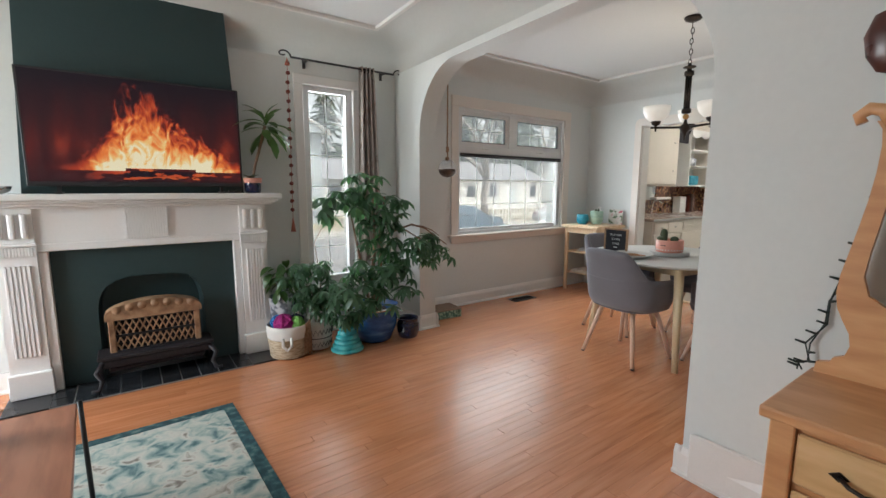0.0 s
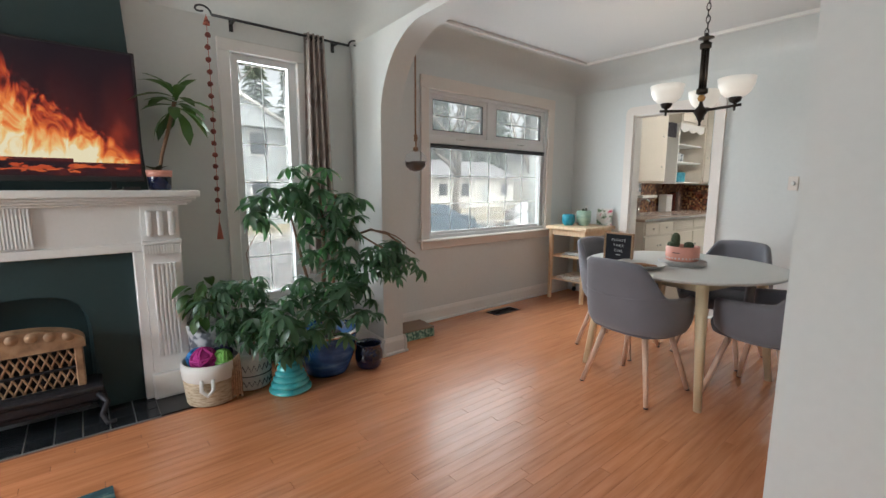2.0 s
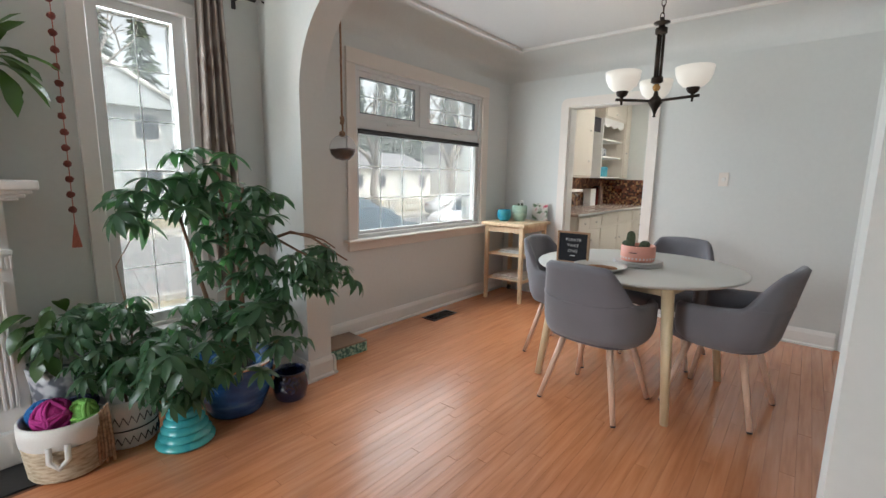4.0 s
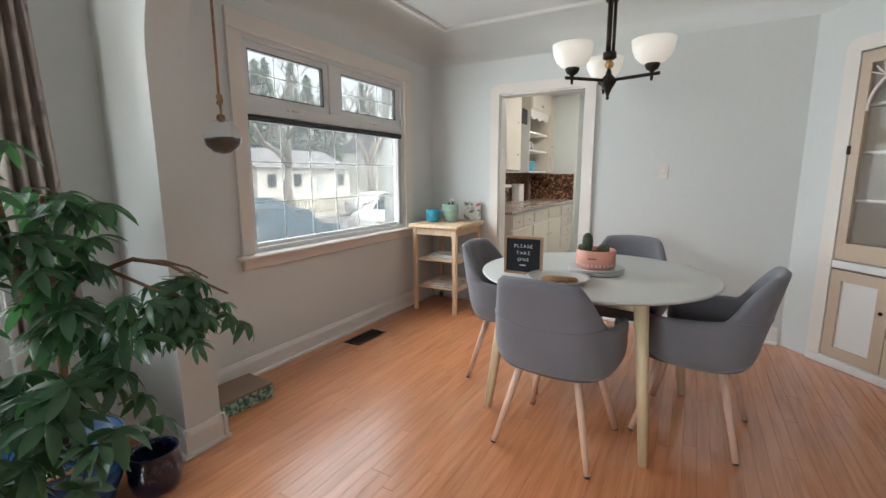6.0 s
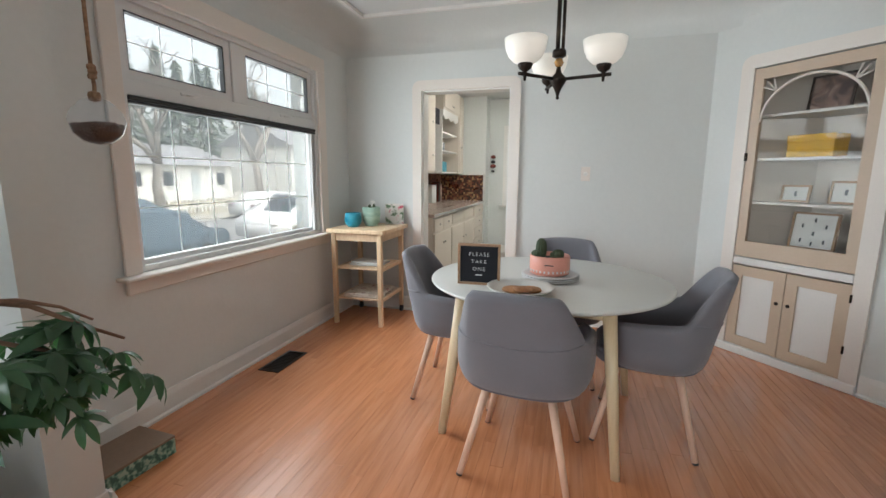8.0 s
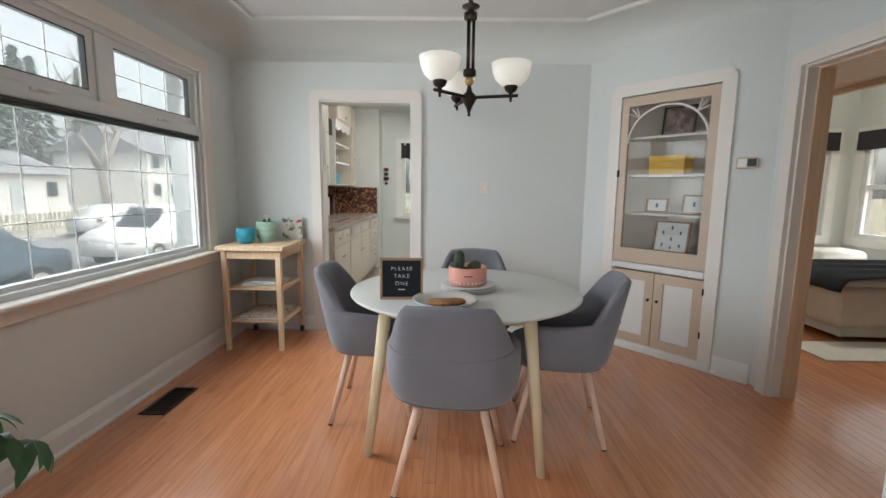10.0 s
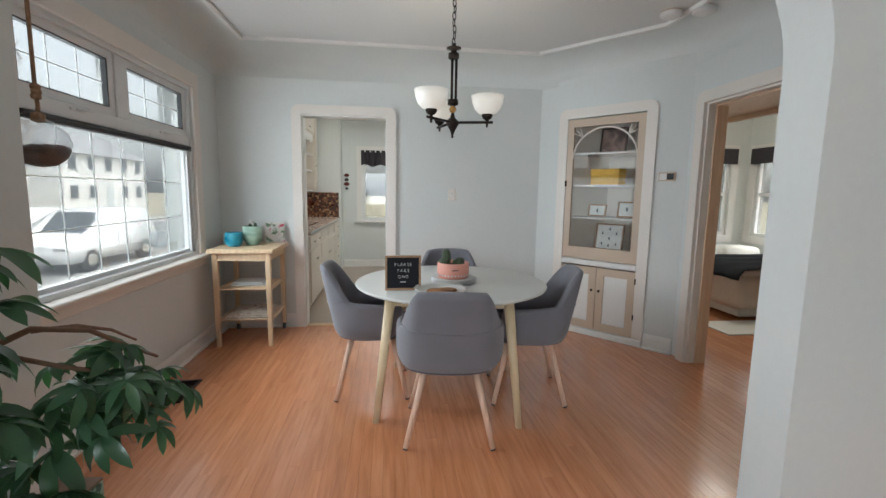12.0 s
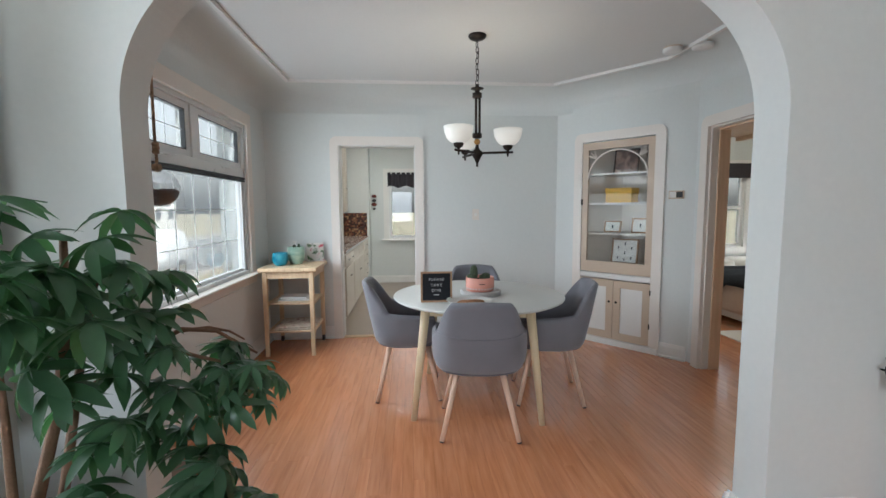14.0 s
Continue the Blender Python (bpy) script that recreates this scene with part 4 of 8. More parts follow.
for z in (0.225, 0.49):
    sh = part("shelf_rail", boxes((-0.23, 0.23, -0.215, -0.195, z - 0.02, z + 0.012, 0.002)), M["pine"], cart)
    part("shelf_rail", boxes((-0.23, 0.23, 0.195, 0.215, z - 0.02, z + 0.012, 0.002)), M["pine"], cart)
    for k in range(8):
        x = -0.225 + 0.06 * k
        part("slat", boxes((x, x + 0.038, -0.195, 0.195, z - 0.008, z + 0.006, 0.002)), M["pine"], sh)


# ---- built-in corner cabinet ----
ANG = math.degrees(math.atan2(EY, EX))
CU = 0.660
cab = thing("corner_cabinet", slant(CU, 0, 0), ANG, "built-in corner china cabinet, tan frames and white panels, glazed upper door", "cabinet")
# local axes: x along the wall away from the kitchen, room side is +y or -y
SIDE = -1 if (Matrix.Rotation(radians(ANG), 2) @ Vector((0, 1))).dot(Vector((NX, NY))) > 0 else 1
CW = 0.355


def cb(x0, x1, d0, d1, z0, z1, bevel=0.0):
    """A block in the cabinet's axes; d is depth, negative towards the room."""
    a, b = sorted((-SIDE * d0, -SIDE * d1))
    return (x0, x1, a, b, z0, z1, bevel)


casing("trim_cabinet", CU - CW, CU + CW, 2.025, 0.088, lambda u, v, d: slant(u, v, -d), 0.022, M["casing"], "warm white casing with rounded corners round the cabinet")
part("base", boxes(cb(-CW - 0.088, CW + 0.088, -0.03, 0.02, 0.0, 0.06, 0.006)), M["trim"], cab, "white plinth")
bm = bmesh.new()
pl = [(-CW, 0.05), (CW, 0.05), (CW, 0.12), (0.12, 0.42), (-0.12, 0.42), (-CW, 0.12)]
n = len(pl)
va = [bm.verts.new((u, -SIDE * d, 0.09)) for u, d in pl]
vb = [bm.verts.new((u, -SIDE * d, 2.02)) for u, d in pl]
for k in range(1, n):
    bm.faces.new((va[k], va[(k + 1) % n], vb[(k + 1) % n], vb[k]))
bm.faces.new(va)
bm.faces.new(vb)
part("body", bm, M["cabin"] if "cabin" in M else M["cream"], cab, "pale beige interior")
for z in (0.80, 1.117, 1.418, 1.712):
    bm = bmesh.new()
    slab(bm, [(-CW + 0.005, 0.045), (CW - 0.005, 0.045), (CW - 0.005, 0.115), (0.115, 0.41), (-0.115, 0.41), (-CW + 0.005, 0.115)], lambda u, v, d: (u, -SIDE * v, z - 0.018 + d), 0.018)
    part("shelf", bm, M["trim"], cab)
# upper door
UD = (0.725, 2.015)
bm = bmesh.new()
gx, gz0, gz1 = CW - 0.062, 0.835, 1.945
frame_slab(bm, [(-CW + 0.003, UD[0]), (CW - 0.003, UD[0]), (CW - 0.003, UD[1]), (-CW + 0.003, UD[1])], [(-gx, gz0), (gx, gz0), (gx, gz1), (-gx, gz1)], lambda u, v, d: (u, -SIDE * (-0.012 + d), v), 0.028)
ud = part("glass_door", bm, M["tan"], cab, "tan framed glass door with an arched fret top")
p = part("pane", boxes(cb(-gx, gx, 0.004, 0.007, gz0, gz1)), M["cabglass"], ud)
p.visible_shadow = False
bm = bmesh.new()
arcp = [(-gx * math.cos(math.pi * k / 24), 0, 1.66 + 0.27 * math.sin(math.pi * k / 24)) for k in range(25)]
tube(bm, [(a[0], SIDE * 0.002, a[2]) for a in arcp], 0.009, 8)
part("arched_fret", bm, M["cream"], ud)
for s in (-1, 1):
    for k, (du, dz) in enumerate(((0.02, 0.075), (0.05, 0.06), (0.075, 0.035))):
        bm = bmesh.new()
        cx, cz = s * (gx - 0.085), 1.66 + 0.27 * 0.72
        rod(bm, (cx, SIDE * 0.002, cz), (cx + s * du * 1.25, SIDE * 0.002, cz + dz * 1.1), 0.0055, seg=6)
        part("fret_ray", bm, M["cream"], ud)
part("hinge", boxes(cb(-CW - 0.004, -CW + 0.012, -0.026, -0.010, 1.40, 1.455, 0.002)), M["bronze"], ud)
part("drawer", boxes(cb(-CW + 0.003, CW - 0.003, -0.022, 0.01, 0.668, 0.718, 0.004), cb(-0.06, 0.06, -0.030, -0.022, 0.684, 0.692, 0.002)), M["trim"], cab, "shallow white drawer under the glass door")
for s in (-1, 1):
    a, b = sorted((s * 0.003, s * (CW - 0.003)))
    bm = bmesh.new()
    frame_slab(bm, [(a, 0.065), (b, 0.065), (b, 0.655), (a, 0.655)], [(a + 0.068, 0.135), (b - 0.068, 0.135), (b - 0.068, 0.585), (a + 0.068, 0.585)], lambda u, v, d: (u, -SIDE * (-0.014 + d), v), 0.024)
    ld = part("door", bm, M["tan"], cab, "tan framed lower door")
    part("panel", boxes(cb(a + 0.068, b - 0.068, 0.0, 0.008, 0.135, 0.585)), M["trim"], ld, "white inset panel")
    bm = bmesh.new()
    lathe(bm, [(0.0, 0.018), (0.011, 0.014), (0.012, 0.008), (0.006, 0.0)], 12)
    bmesh.ops.transform(bm, matrix=pose(s * 0.035, SIDE * 0.014, 0.44, 90 * (-SIDE)), verts=bm.verts)
    part("knob", bm, M["bronze"], ld)
for z in (0.23, 0.55):
    part("side_hinge", boxes(cb(CW - 0.006, CW + 0.006, -0.026, -0.012, z, z + 0.05, 0.002)), M["bronze"], cab)

M["yellow"] = mat("yellow_card", (0.72, 0.42, 0.015), 0.5, var=0.08, scale=20, fine=90)
M["paper"] = mat("white_paper", (0.72, 0.72, 0.70), 0.7, var=0.03)
M["ink"] = mat("dark_ink", (0.05, 0.06, 0.075), 0.7, var=0.4, scale=40)
M["framewood"] = mat("frame_wood", (0.33, 0.19, 0.10), 0.45, var=0.2, scale=20, fine=90)
M["darkframe"] = mat("dark_frame", (0.045, 0.03, 0.025), 0.45, var=0.2)
M["abstract"] = ramp_mat("abstract_print", [(0.35, (0.10, 0.07, 0.07)), (0.5, (0.30, 0.20, 0.17)), (0.65, (0.45, 0.36, 0.31))], 0.5, 9, distortion=1.5, bump=0.02)


def cab_at(u, d, z):
    q = cab.matrix_world @ Vector((u, -SIDE * d, z))
    return (q.x, q.y, q.z)


def picture(u, d, z, w, h, wood, art, label, beetles=()):
    pf = thing("picture_frame", cab_at(u, d, z), ANG + (180 if SIDE > 0 else 0), label, "picture frame", "frames in the cabinet")
    tilt = pose(0, 0, 0, -9)

    def add(name, bm, m, par):
        bmesh.ops.transform(bm, matrix=tilt, verts=bm.verts)
        return part(name, bm, m, par)
    bm = bmesh.new()
    frame_slab(bm, [(-w / 2, 0.002), (w / 2, 0.002), (w / 2, h), (-w / 2, h)], [(-w / 2 + 0.014, 0.016), (w / 2 - 0.014, 0.016), (w / 2 - 0.014, h - 0.014), (-w / 2 + 0.014, h - 0.014)], lambda a, b, e: (a, -0.008 + e, b), 0.02)
    add("frame", bm, wood, pf)
    add("print", boxes((-w / 2 + 0.012, w / 2 - 0.012, 0.0, 0.008, 0.014, h - 0.012)), art, pf)
    for x, y, s in beetles:
        bm = bmesh.new()
        pts = [(s * (0.24 + 0.30 * (k in (2, 4, 10, 12))) * math.cos(math.tau * k / 14), s * 0.5 * math.sin(math.tau * k / 14) * (1.15 if k in (3, 11) else 1)) for k in range(14)]
        slab(bm, [(x * w / 2 + a, h * y + b) for a, b in pts], lambda a, b, e: (a, -0.002 + e, b), 0.002)
        add("drawn_insect", bm, M["ink"], pf)
    return pf


picture(-0.04, 0.28, 1.713, 0.25, 0.25, M["darkframe"], M["abstract"], "dark framed abstract print on the top shelf")
picture(-0.106, 0.16, 1.118, 0.175, 0.12, M["framewood"], M["paper"], "small framed insect print on white paper", [(0.0, 0.5, 0.034)])
picture(0.172, 0.16, 1.118, 0.17, 0.15, M["framewood"], M["paper"], "small wooden framed insect print", [(0.0, 0.52, 0.034)])
picture(0.005, 0.20, 0.801, 0.27, 0.255, M["framewood"], M["paper"], "framed print of seven insects", [(0, 0.80, 0.028), (-0.5, 0.64, 0.026), (0.5, 0.64, 0.026), (0, 0.44, 0.028), (-0.5, 0.24, 0.026), (0.5, 0.24, 0.026), (0, 0.17, 0.024)])
yb_ = thing("storage_box", cab_at(-0.02, 0.17, 1.4185), ANG, "bright yellow lidded box on the cabinet shelf", "box")
part("carton", boxes((-0.132, 0.132, -0.085, 0.085, 0.0, 0.10, 0.003)), M["yellow"], yb_)
part("lid", boxes((-0.135, 0.135, -0.088, 0.088, 0.0975, 0.145, 0.003)), M["yellow"], yb_)

# ---- thermostat, wall switch, smoke alarms, floor register ----
th = thing("thermostat", slant(1.205, 1.48, -0.001), ANG, "small wall thermostat with a dark screen", "thermostat")
part("case", boxes(cb(-0.062, 0.062, -0.026, 0.0, -0.036, 0.036, 0.005)), M["tan"], th)
part("face_plate", boxes(cb(-0.052, 0.0, -0.0285, -0.0255, -0.026, 0.026, 0.001)), M["trim"], th, "white face")
part("display", boxes(cb(0.004, 0.055, -0.028, -0.025, -0.024, 0.026)), M["black"], th)
sw = thing("light_switch", (KX, 1.779, 1.305), 0, "white rotary dimmer switch plate on the wall", "switch")
part("plate", boxes((-0.010, 0.0, -0.036, 0.036, -0.058, 0.058, 0.003)), M["cream"], sw)
bm = bmesh.new()
rod(bm, (-0.008, 0, 0), (-0.024, 0, 0), 0.017, 0.014, 18)
part("dial", bm, M["trim"], sw)
al = None
for x, y, r in ((3.76, 0.47, 0.07), (3.66, 0.30, 0.075)):
    al = thing("smoke_alarm", (x, y, CEIL), 0, "round white smoke alarm on the ceiling", "smoke alarm", "ceiling alarms")
    bm = bmesh.new()
    lathe(bm, [(0, -0.042), (r * 0.75, -0.042), (r * 0.95, -0.034), (r, -0.022), (r, -0.012)], 32)
    part("cover", bm, M["trim"], al, "", True)
    bm = bmesh.new()
    lathe(bm, [(r * 0.9, -0.013), (r * 0.92, -0.012), (r * 0.92, 0.0)], 32)
    part("base_ring", bm, M["tan"], al)
vent = thing("floor_register", (3.70, 3.755, 0.0), 0, "dark metal floor heating register", "vent")
bm = bmesh.new()
frame_slab(bm, [(-0.17, -0.075), (0.17, -0.075), (0.17, 0.075), (-0.17, 0.075)], [(-0.15, -0.055), (0.15, -0.055), (0.15, 0.055), (-0.15, 0.055)], lambda u, v, d: (u, v, 0.001 + d), 0.005)
part("frame", bm, M["bronze"], vent)
part("duct", boxes((-0.15, 0.15, -0.055, 0.055, 0.0005, 0.0012)), M["black"], vent)
for k in range(14):
    part("slat", boxes((-0.145 + 0.0215 * k, -0.137 + 0.0215 * k, -0.055, 0.055, 0.0012, 0.005)), M["bronze"], vent)
wr = thing("wall_register", (AW(0.88), 0.88, 0.14), 2.6, "white painted wall register in the skirting", "vent")
part("plate", boxes((-0.018, 0.0, -0.17, 0.17, -0.13, 0.08, 0.006)), M["trim"], wr)

# ---- chandelier ----
M["shade"] = bpy.data.materials.new("frosted_shade")
M["shade"].use_nodes = True
_n = M["shade"].node_tree.nodes
_p = _n["Principled BSDF"]
_p.inputs["Base Color"].default_value = (0.85, 0.82, 0.76, 1)
_p.inputs["Roughness"].default_value = 0.45
_p.inputs["Emission Color"].default_value = (1.0, 0.90, 0.76, 1)
_p.inputs["Emission Strength"].default_value = SHADE_GLOW
M["amber"] = mat("amber_glass", (0.45, 0.24, 0.07), 0.12, var=0.2, coat=0.6)
cx, cy = 3.62, 1.99
cl = thing("chandelier", (cx, cy, CEIL), 0, "bronze chandelier with three lit frosted glass bowls", "chandelier")
bm = bmesh.new()
lathe(bm, [(0, 0), (0.062, 0), (0.064, -0.008), (0.055, -0.022), (0.03, -0.034), (0.0, -0.036)], 28)
part("canopy", bm, M["bronze"], cl)
zc = -0.036
for k in range(8):
    bm = bmesh.new()
    L = 0.048
    pts = []
    for q in range(17):
        a = math.tau * q / 16
        pts.append((0.011 * math.cos(a), 0, -L / 2 + (L / 2) * math.sin(a) * 1.0))
    tube(bm, pts, 0.003, 6)
    bmesh.ops.transform(bm, matrix=pose(0.003 * math.sin(k * 2.1), 0.003 * math.cos(k * 1.7), zc, 0, 0, 90 * (k % 2) + 25), verts=bm.verts)
    part("chain_link", bm, M["bronze"], cl)
    zc -= 0.0385
bm = bmesh.new()
lathe(bm, [(0, -0.335), (0.012, -0.335), (0.014, -0.355), (0.045, -0.362), (0.046, -0.368), (0.018, -0.376), (0.018, -0.392), (0.034, -0.396), (0.034, -0.425), (0.026, -0.432), (0, -0.432)], 24)
part("collar", bm, M["bronze"], cl)
for k in range(3):
    bm = bmesh.new()
    a = math.tau * k / 3 + 0.4
    rod(bm, (0.017 * math.cos(a), 0.017 * math.sin(a), -0.43), (0.017 * math.cos(a), 0.017 * math.sin(a), -0.68), 0.0085)
    part("column_rod", bm, M["bronze"], cl)
bm = bmesh.new()
lathe(bm, [(0, -0.675), (0.032, -0.675), (0.034, -0.685), (0.034, -0.705), (0.02, -0.712), (0, -0.712)], 24)
part("lower_collar", bm, M["bronze"], cl)
bm = bmesh.new()
lathe(bm, [(0, -0.712), (0.016, -0.718), (0.024, -0.735), (0.016, -0.752), (0, -0.758)], 20)
part("glass_bead", bm, M["amber"], cl, "amber glass bead")
bm = bmesh.new()
lathe(bm, [(0, -0.757), (0.010, -0.757), (0.016, -0.785), (0.042, -0.812), (0.040, -0.825), (0.020, -0.858), (0.010, -0.882), (0.006, -0.898), (0.010, -0.906), (0.0, -0.914)], 24)
part("hub", bm, M["bronze"], cl)
for k, deg in enumerate((256, 136, 16)):
    a = radians(deg)
    ux, uy = math.cos(a), math.sin(a)
    r = 0.218
    bm = bmesh.new()
    rod(bm, (0.03 * ux, 0.03 * uy, -0.815), (r * 1.17 * ux, r * 1.17 * uy, -0.815), 0.0085)
    arm = part("arm", bm, M["bronze"], cl)
    bm = bmesh.new()
    lathe(bm, [(0, -0.03), (0.006, -0.03), (0.008, -0.005), (0.010, 0.012), (0.028, 0.024), (0.036, 0.042), (0.034, 0.05), (0, 0.05)], 20, (r * ux, r * uy, -0.815))
    part("cup", bm, M["bronze"], arm)
    bm = bmesh.new()
    lathe(bm, [(0.03, 0.047), (0.056, 0.056), (0.080, 0.080), (0.095, 0.116), (0.102, 0.160), (0.098, 0.160), (0.091, 0.116), (0.076, 0.084), (0.054, 0.061), (0.03, 0.052)], 32, (r * ux, r * uy, -0.815))
    part("shade", bm, M["shade"], cl, "lit frosted glass bowl shade", True)
    bl = new("bulb_light", bpy.data.lights.new("bulb_light", "POINT"))
    bl.data.energy, bl.data.color, bl.data.shadow_soft_size = BULB, (1.0, 0.86, 0.68), 0.04
    bl.location = (cx + r * ux, cy + r * uy, CEIL - 0.815 + 0.12)

# ---- things on the table ----
M["pink"] = mat("pink_glaze", (0.66, 0.29, 0.22), 0.45, var=0.08, scale=12, fine=80)
M["soil"] = mat("dark_soil", (0.03, 0.02, 0.014), 0.95, var=0.5, scale=40, fine=160, bump=0.8)
M["cactus"] = mat("cactus_skin", (0.055, 0.075, 0.035), 0.7, var=0.35, scale=30, fine=180, bump=0.5)
M["plate"] = mat("speckled_plate", (0.62, 0.61, 0.60), 0.35, var=0.12, scale=50, fine=200)
M["cork"] = ramp_mat("brown_cookie", [(0.3, (0.22, 0.09, 0.035)), (0.6, (0.42, 0.20, 0.08))], 0.7, 18, bump=0.3)
M["felt"] = mat("black_felt", (0.012, 0.012, 0.016), 0.9, var=0.25, scale=30, fine=200, bump=0.3)
TZ = 0.76
lb = thing("letter_board", (3.275, 2.31, TZ), -88, "small black felt letter board reading please take one", "sign")
bm = bmesh.new()
W, H = 0.205, 0.20
frame_slab(bm, [(-W / 2, 0), (W / 2, 0), (W / 2, H), (-W / 2, H)], [(-W / 2 + 0.011, 0.011), (W / 2 - 0.011, 0.011), (W / 2 - 0.011, H - 0.011), (-W / 2 + 0.011, H - 0.011)], lambda u, v, d: (u, -0.01 + d, v), 0.02)
part("frame", bm, M["framewood"], lb, "light oak frame")
part("felt_panel", boxes((-W / 2 + 0.009, W / 2 - 0.009, -0.002, 0.006, 0.009, H - 0.009)), M["felt"], lb)
part("stand", boxes((-0.012, 0.012, 0.01, 0.06, 0.0, 0.008, 0.002)), M["framewood"], lb)
M["white_plastic"] = mat("white_letters", (0.8, 0.8, 0.8), 0.4, var=0.02)
for txt, z in (("PLEASE", 0.140), ("TAKE", 0.104), ("ONE", 0.068)):
    cu = bpy.data.curves.new("letters", "FONT")
    cu.body, cu.size, cu.align_x, cu.extrude, cu.space_character = txt, 0.026, "CENTER", 0.0006, 1.3
    cu.offset = -0.0004
    cu.materials.append(M["white_plastic"])
    tmp = bpy.data.objects.new("letters", cu)
    me = bpy.data.meshes.new_from_object(tmp)
    me.name = "letters"
    bpy.data.objects.remove(tmp)
    ob = new("letters", me)
    ob.parent = lb
    ob.matrix_local = pose(0, -0.0035, z, 90, 0, 0)
part("dash", boxes((-0.016, 0.016, -0.0045, -0.002, 0.045, 0.049)), M["white_plastic"], lb)

pl_ = None
for k in range(3):
    pt = thing("plate", (3.50, 1.98, TZ + 0.010 * k), 0, "pale speckled dinner plate in a stack", "plate", "stack of plates")
    bm = bmesh.new()
    lathe(bm, [(0, 0.0), (0.08, 0.0), (0.135, 0.006), (0.145, 0.0095), (0.143, 0.0135), (0.13, 0.0115), (0.08, 0.0065), (0, 0.0065)], 40)
    part("dish", bm, M["plate"], pt)
pot = thing("planter_bowl", (3.51, 1.985, TZ + 0.0275), 0, "round pink ceramic planter with small cacti", "planter")
bm = bmesh.new()
lathe(bm, [(0, 0), (0.088, 0), (0.098, 0.006), (0.101, 0.03), (0.101, 0.092), (0.097, 0.098), (0.091, 0.094), (0.090, 0.075), (0, 0.075)], 48)
part("bowl", bm, M["pink"], pot)
for k in range(30):
    a = math.tau * k / 30
    part("dimple", boxes((-0.004, 0.004, -0.0015, 0.0015, -0.006, 0.006, 0.001)), M["plate"], pot).matrix_local = pose(0.1015 * math.cos(a), 0.1015 * math.sin(a), 0.022, 0, 0, math.degrees(a) + 90)
bm = bmesh.new()
lathe(bm, [(0, 0.0805), (0.05, 0.079), (0.0895, 0.0765)], 32)
part("soil", bm, M["soil"], pot)
part("dash_mark", boxes((-0.022, 0.022, -0.001, 0.001, -0.0025, 0.0025)), M["black"], pot).matrix_local = pose(-0.1015, 0, 0.058, 0, 0, 90)


def cactus(at, h, r):
    ob = thing("cactus", at, random.uniform(0, 90), "small dark green ribbed cactus in the pink planter", "cactus", "cacti in the planter")
    bm = bmesh.new()
    seg = 24
    prof = [(0.75, 0), (1.0, 0.25), (1.02, 0.6), (0.85, 0.85), (0.4, 0.98), (0, 1.0)]
    rings = []
    for f, z in prof:
        rings.append([bm.verts.new(((r * f * (1 + 0.13 * (k % 2))) * math.cos(k * math.tau / seg), (r * f * (1 + 0.13 * (k % 2))) * math.sin(k * math.tau / seg), h * z)) for k in range(seg)])
    for a, b in zip(rings, rings[1:]):
        for k in range(seg):
            bm.faces.new((a[k], a[(k + 1) % seg], b[(k + 1) % seg], b[k]))
    bmesh.ops.remove_doubles(bm, verts=bm.verts, dist=1e-5)
    part("stem", bm, M["cactus"], ob)


pz = TZ + 0.0275 + 0.078
cactus((3.50, 2.03, pz), 0.105, 0.024)
cactus((3.495, 2.045, pz + 0.0), 0.045, 0.03)
cactus((3.50, 1.945, pz), 0.05, 0.026)
cactus((3.53, 1.965, pz), 0.03, 0.02)
bw = thing("serving_plate", (3.185, 2.10, TZ), 0, "shallow white dish holding a brown baked round", "dish")
bm = bmesh.new()
lathe(bm, [(0, 0), (0.09, 0), (0.13, 0.014), (0.152, 0.028), (0.150, 0.031), (0.126, 0.018), (0.088, 0.005), (0, 0.005)], 48)
part("dish", bm, M["table"], bw)
bk = thing("baked_round", (3.18, 2.095, TZ + 0.0055), 0, "flat brown baked rounds heaped in the white dish", "baked goods")
for dx, dy, rr, zz in ((0.0, 0.03, 0.058, 0), (0.02, -0.04, 0.05, 0), (-0.03, -0.01, 0.046, 0.011)):
    bm = bmesh.new()
    lathe(bm, [(0, 0), (rr * 0.92, 0.001), (rr, 0.006), (rr * 0.9, 0.013), (0, 0.016)], 28, (dx, dy, zz))
    part("round", bm, M["cork"], bk, "", True)

# ---- on the cart ----
M["turq"] = ramp_mat("turquoise_glaze", [(0.3, (0.02, 0.17, 0.26)), (0.5, (0.035, 0.30, 0.42)), (0.7, (0.10, 0.40, 0.50))], 0.3, 14, bump=0.1)
M["celadon"] = ramp_mat("celadon_glaze", [(0.3, (0.24, 0.38, 0.30)), (0.55, (0.36, 0.50, 0.40)), (0.75, (0.50, 0.60, 0.50))], 0.3, 9, stretch=(1, 1, 3), bump=0.1)
b1 = thing("ceramic_pot", (4.72, 3.72, 0.835), 0, "turquoise glazed round pot on the cart", "pot")
bm = bmesh.new()
lathe(bm, [(0, 0), (0.045, 0), (0.066, 0.025), (0.074, 0.065), (0.068, 0.115), (0.066, 0.122), (0.060, 0.122), (0.066, 0.065), (0.055, 0.02), (0, 0.015)], 36)
part("vessel", bm, M["turq"], b1)
b2 = thing("ceramic_planter", (4.84, 3.60, 0.835), 0, "pale green streaked planter pot on the cart", "pot")
bm = bmesh.new()
lathe(bm, [(0, 0), (0.055, 0), (0.058, 0.015), (0.076, 0.04), (0.080, 0.09), (0.080, 0.165), (0.075, 0.168), (0.072, 0.16), (0.072, 0.05), (0, 0.04)], 36)
part("vessel", bm, M["celadon"], b2)
bm = bmesh.new()
